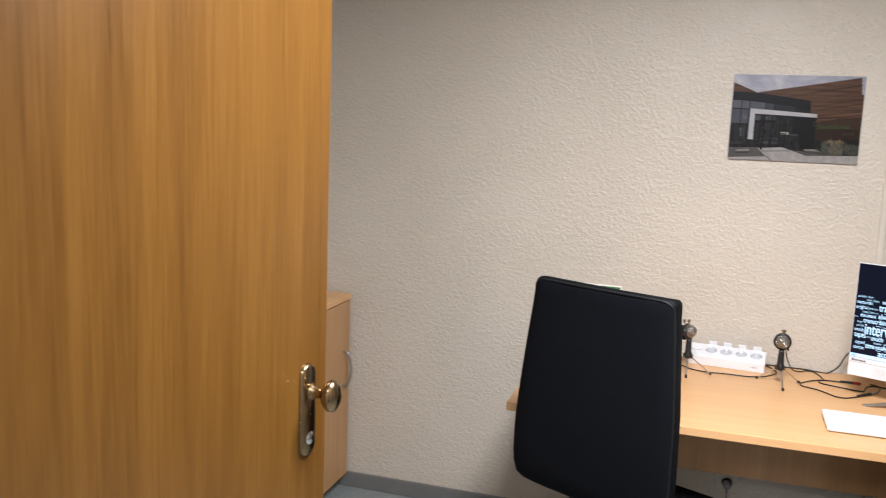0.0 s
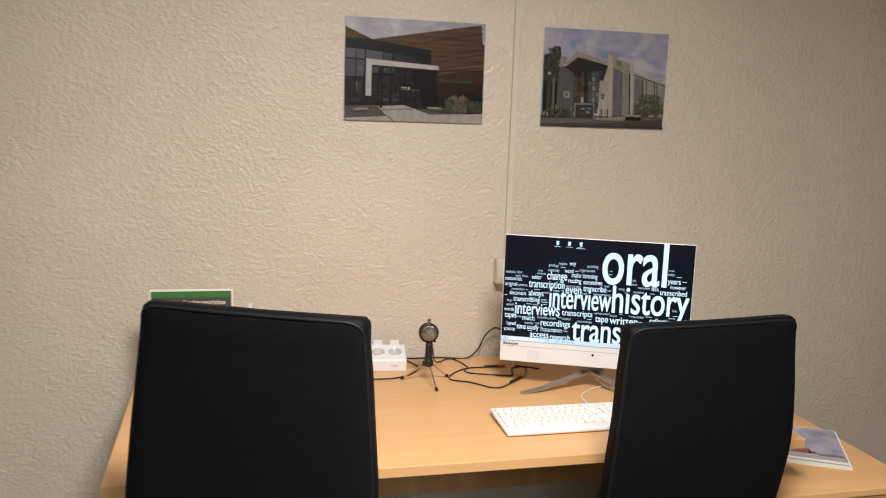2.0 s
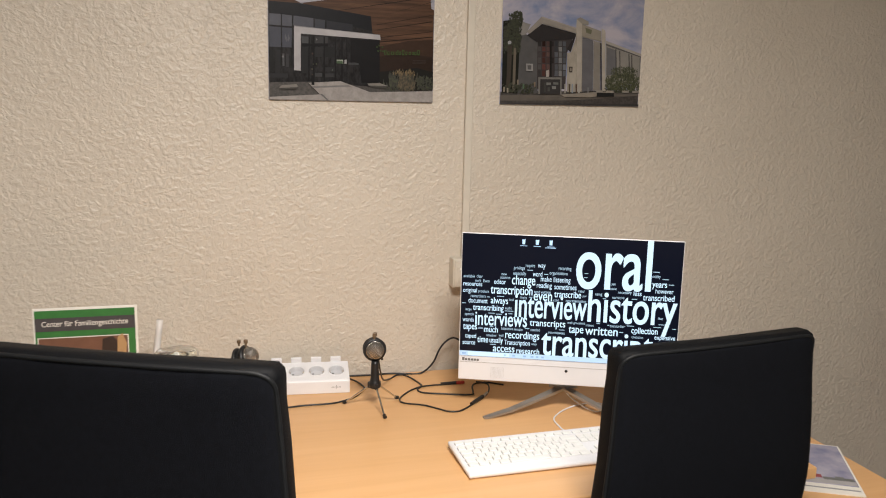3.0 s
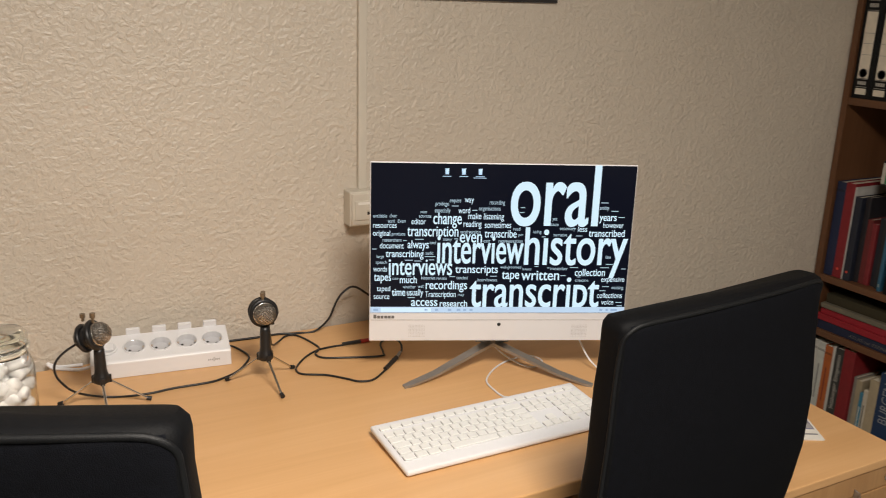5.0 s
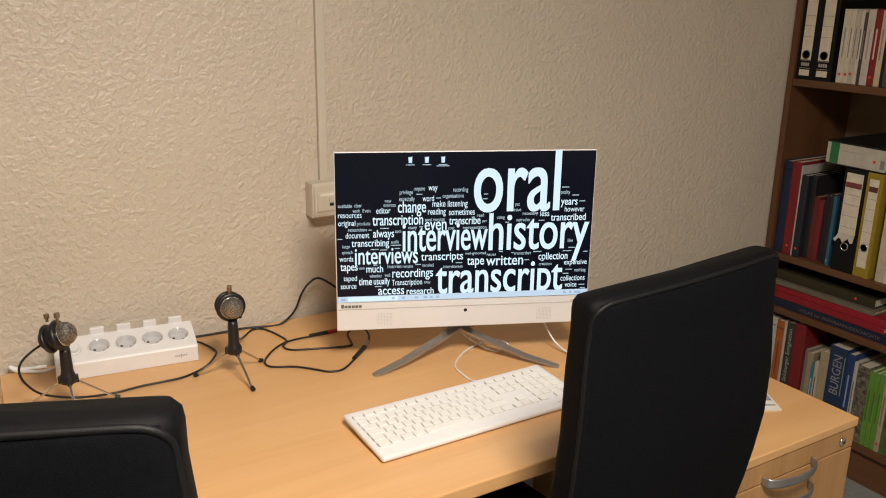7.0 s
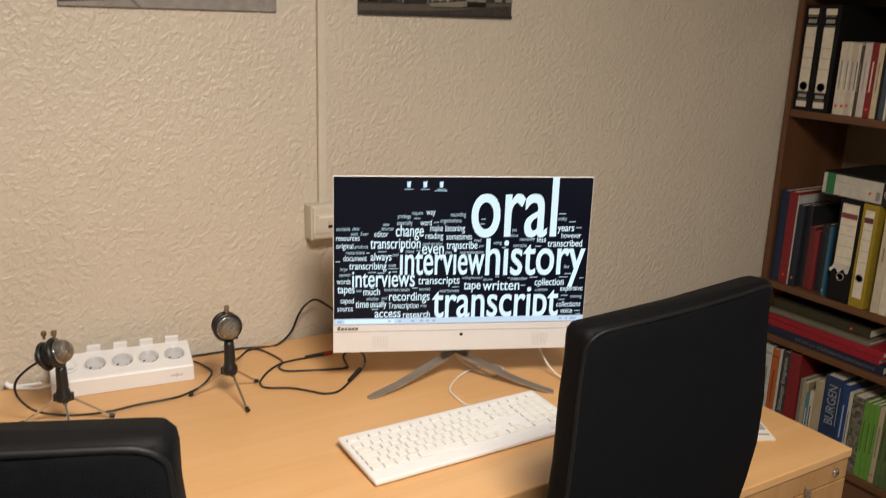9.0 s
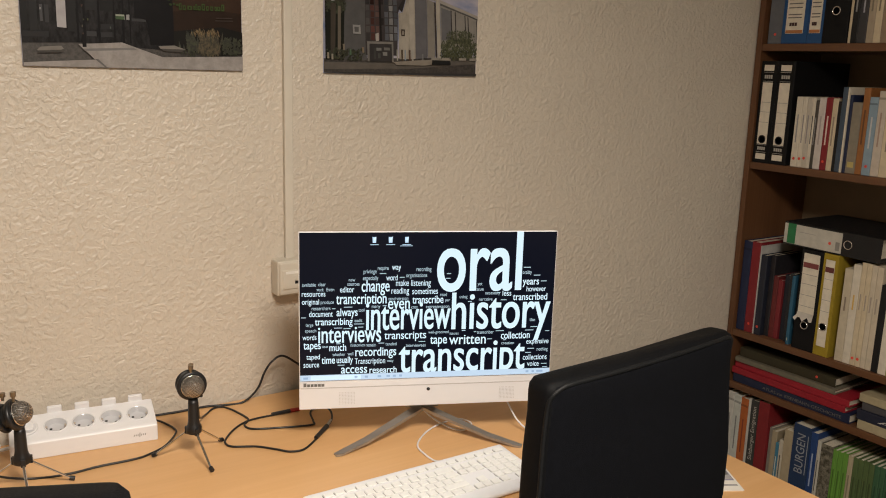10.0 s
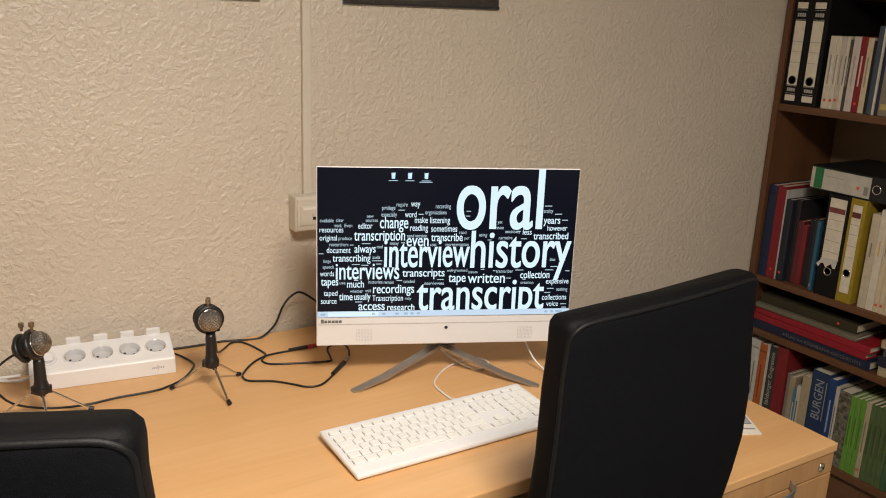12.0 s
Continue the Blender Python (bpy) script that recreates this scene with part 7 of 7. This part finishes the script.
y = book(y, 0.020, 0.225, (0.025, 0.025, 0.028), z, inset=0.03, label="short dark book standing on the shelf")
y = book(y, 0.012, 0.222, (0.03, 0.12, 0.20), z, inset=0.014, ink_c=(0.5, 0.5, 0.4), bands=((0.06, 0.10),), label="thin blue book standing on the shelf")
y = 3.146
y = binder(y, 0.074, z, BLK, WHITE, style="torn", name="black binder with a torn, curling white label")
y = binder(y, 0.050, z, (0.40, 0.29, 0.03), WHITE, style="plain", name="yellow binder with a white spine label")
y -= 0.018
for th, h, col, ik, dt in ((0.026, 0.285, (0.55, 0.48, 0.36), (0.25, 0.2, 0.15), False), (0.024, 0.302, WHITE, (0.62, 0.40, 0.10), False), (0.016, 0.312, CREAM, (0.35, 0.3, 0.25), True), (0.016, 0.312, CREAM, (0.35, 0.3, 0.25), True), (0.016, 0.31, (0.60, 0.52, 0.40), (0.35, 0.3, 0.25), False), (0.018, 0.308, (0.58, 0.50, 0.38), (0.35, 0.3, 0.25), False), (0.020, 0.26, BLK, None, False), (0.024, 0.30, WHITE, (0.3, 0.3, 0.3), False), (0.03, 0.29, (0.42, 0.40, 0.12), (0.3, 0.3, 0.1), False)):
    y = book(y, th, h, col, z, depth=0.21, ink_c=ik, dot=dt, label="pale softbound volume beside the binders", bands=((0.55, 0.70),))
for k in range(14):
    y = book(y, jit.uniform(0.018, 0.034), jit.uniform(0.22, 0.30), (CREAM, (0.10, 0.10, 0.12), WHITE, (0.22, 0.05, 0.05))[k % 4], z, depth=0.2, ink_c=(0.25, 0.2, 0.15), label="mixed upright book in a shelf row")
    if y < BY0 + 0.06:
        break
# the lying binder: its spine towards the room, resting on the upright ones
lie = thing("ring_binder", pose(BX + 0.014, 3.222, 0.9790, 0.4, 0, 0), "black binder lying flat on others, green and white label", "binder", "binders in the bookcase")
put = bmesh.new()
put_box(put, 0, 0.003, -0.318, 0, 0, 0.072, 0.001, 1)
put_box(put, 0.003, 0.285, -0.318, 0, 0, 0.003)
put_box(put, 0.003, 0.285, -0.318, 0, 0.069, 0.072)
part("cover", put, ink(BLK), lie)
part("paper_block", box(0.02, 0.26, -0.30, -0.01, 0.008, 0.064), M_PAGES, lie)
part("spine_label", box(-0.0012, 0.0002, -0.196, -0.002, 0.005, 0.067), ink((0.50, 0.48, 0.42)), lie, "white paper spine label")
part("green_band", box(-0.0018, -0.0010, -0.042, -0.014, 0.006, 0.068), ink((0.02, 0.17, 0.06)), lie, "green label band")
part("label_print", box(-0.0018, -0.0010, -0.190, -0.177, 0.012, 0.038), ink((0.25, 0.24, 0.22)), lie)
part("label_line", box(-0.0018, -0.0010, -0.110, -0.055, 0.045, 0.047), ink((0.35, 0.34, 0.31)), lie)
part("sticker", lathe([(0, 0.0006), (0.0045, 0.0006), (0.0047, 0)], 12, pose(-0.0011, -0.158, 0.030, 0, -90)), ink((0.75, 0.08, 0.05)), lie, "round red sticker")
part("finger_ring", ring(0.0125, 0.0018, 22, 8, pose(-0.0014, -0.216, 0.036, 0, 90)), M_CHROME, lie, "steel finger ring", True)


# shelf "low": large books lying flat
def flat_book(y0, y1, z, thick, colour, depth, inset, label, title=None, ink_c=None, turn=0.0, dot=False):
    ob = thing("book", pose(BX + inset, y0, z, 0, 0, turn), label, "book", "books in the bookcase")
    ln = y0 - y1
    colour = tint(colour, 0.74)
    cv = bmesh.new()
    put_box(cv, 0, 0.004, -ln, 0, 0, thick, 0.0012, 1)
    put_box(cv, 0.004, depth, -ln, 0, 0, 0.003)
    put_box(cv, 0.004, depth, -ln, 0, thick - 0.003, thick)
    part("cover", cv, ink(colour), ob)
    part("page_block", box(0.006, depth - 0.004, -ln + 0.004, -0.004, 0.0032, thick - 0.0032), M_PAGES, ob, "cream pages")
    if title:
        pr = bmesh.new()
        v, faces = _glyphs[title]
        lo, hi = v[:, 0].min(), v[:, 0].max()
        kx, kz = ln * 0.66 / (hi - lo), thick * 0.46
        made = [pr.verts.new((-0.0006, -ln * 0.28 - (a - lo) * kx, thick * 0.28 + b * kz)) for a, b in v]
        for f in faces:
            try:
                pr.faces.new([made[q] for q in f])
            except ValueError:
                pass
        part("spine_writing", pr, ink(ink_c), ob, "pale printed spine title")
    if dot:
        part("sticker", lathe([(0, 0.0006), (0.0042, 0.0006), (0.0044, 0)], 12, pose(-0.0001, -ln * 0.82, thick / 2, 0, -90)), ink((0.75, 0.08, 0.05)), ob, "round red sticker")
    return z + thick + 0.0006


z = SHELF["low"]
z = flat_book(3.352, 2.930, z, 0.030, NAVY, 0.27, 0.012, "large navy atlas lying flat with a pale title", "ATLAS zur EISENBAHN-GESCHICHTE", (0.15, 0.14, 0.12))
z = flat_book(3.356, 2.945, z, 0.021, (0.36, 0.012, 0.026), 0.26, 0.008, "large red book lying flat in a stack")
z = flat_book(3.350, 2.935, z, 0.022, (0.40, 0.014, 0.030), 0.27, 0.014, "large red book lying flat in a stack", turn=-0.8)
z = flat_book(3.345, 2.985, z, 0.015, (0.20, 0.18, 0.13), 0.25, 0.004, "grey-brown album lying on the stack", turn=1.0)
z = flat_book(3.340, 2.998, z, 0.030, (0.045, 0.038, 0.018), 0.25, 0.020, "dark olive album on top of the stack", dot=True, turn=1.5)
z = SHELF["low"]
z = flat_book(2.905, 2.665, z, 0.028, (0.52, 0.44, 0.28), 0.17, 0.012, "cream book lying flat on the shelf", turn=-2)
z = flat_book(2.910, 2.675, z, 0.030, (0.018, 0.022, 0.045), 0.17, 0.010, "dark blue book lying flat with a pale title", "ALTE", (0.5, 0.48, 0.45))
z = flat_book(2.900, 2.665, z, 0.024, (0.09, 0.085, 0.09), 0.17, 0.016, "dark grey book lying flat in a stack", turn=2)
z = flat_book(2.910, 2.670, z, 0.024, (0.50, 0.42, 0.26), 0.17, 0.014, "cream book lying on top of a small stack", turn=-1.5)
z = SHELF["low"]
for k in range(4):
    z = flat_book(2.635, 2.42, z, 0.030, ((0.22, 0.03, 0.03), CREAM, NAVY, BEIGE)[k], 0.17, 0.014, "book lying flat in a small stack")

# shelf "base": upright books and thin green volumes
y, z = 3.362, SHELF["base"]
for th, h, col, kw in (
        (0.026, 0.318, (0.55, 0.54, 0.50), dict(ink_c=(0.25, 0.25, 0.25), label="white paperback with a dark spine title")),
        (0.028, 0.316, (0.52, 0.54, 0.50), dict(ink_c=(0.2, 0.2, 0.2), label="white paperback with a dark spine title")),
        (0.029, 0.312, (0.42, 0.11, 0.025), dict(ink_c=(0.2, 0.04, 0.02), label="orange hardback book standing on the shelf")),
        (0.010, 0.318, (0.52, 0.50, 0.46), dict(label="thin white booklet standing on the shelf")),
        (0.030, 0.318, (0.035, 0.036, 0.034), dict(title="Salzburger Emigration", ink_c=(0.42, 0.40, 0.36), word_h=0.62, start=0.31, label="dark grey book with a pale spine title")),
        (0.040, 0.325, (0.20, 0.012, 0.016), dict(depth=0.24, label="large dark red hardback")),
        (0.014, 0.24, (0.24, 0.22, 0.19), dict(inset=0.025, label="short grey book standing on the shelf")),
        (0.020, 0.235, (0.36, 0.30, 0.20), dict(inset=0.020, label="short beige book standing on the shelf")),
        (0.012, 0.20, (0.05, 0.20, 0.30), dict(inset=0.016, ink_c=(0.6, 0.58, 0.5), label="small blue and white paperback")),
        (0.016, 0.215, (0.55, 0.50, 0.40), dict(inset=0.016, ink_c=(0.1, 0.1, 0.1), label="small cream paperback standing on the shelf")),
        (0.032, 0.262, (0.40, 0.33, 0.22), dict(inset=0.014, label="cream book with a worn spine")),
        (0.062, 0.298, (0.014, 0.036, 0.095), dict(title="BURGEN", ink_c=(0.27, 0.29, 0.31), word_h=0.46, start=0.44, depth=0.21, label="thick dark blue book about castles")),
        (0.024, 0.290, (0.016, 0.05, 0.17), dict(depth=0.2, ink_c=(0.3, 0.36, 0.5), label="blue hardback book standing on the shelf")),
        (0.013, 0.270, (0.50, 0.48, 0.42), dict(ink_c=(0.14, 0.14, 0.12), dot=True, depth=0.2, label="pale book with a dark spine title")),
        (0.040, 0.266, (0.13, 0.12, 0.085), dict(depth=0.2, skin=STONE, label="thick book with a mottled stone-grey spine"))):
    y = book(y, th, h * 0.955, col, z, **kw)
for k in range(26):
    col = (0.13, 0.30, 0.045) if k < 3 else (0.42, 0.36, 0.24) if k == 3 else (0.085, 0.13, 0.045) if k < 8 else (0.045, 0.115, 0.055)
    y = book(y, 0.0165, 0.252 + jit.uniform(-0.003, 0.003), col, z, depth=0.175, dot=(k == 3), ink_c=tint(col, 0.5), label="thin green softbound volume in a long row" if k != 3 else "thin beige volume in a row of green ones")
    if y < BY0 + 0.06:
        break
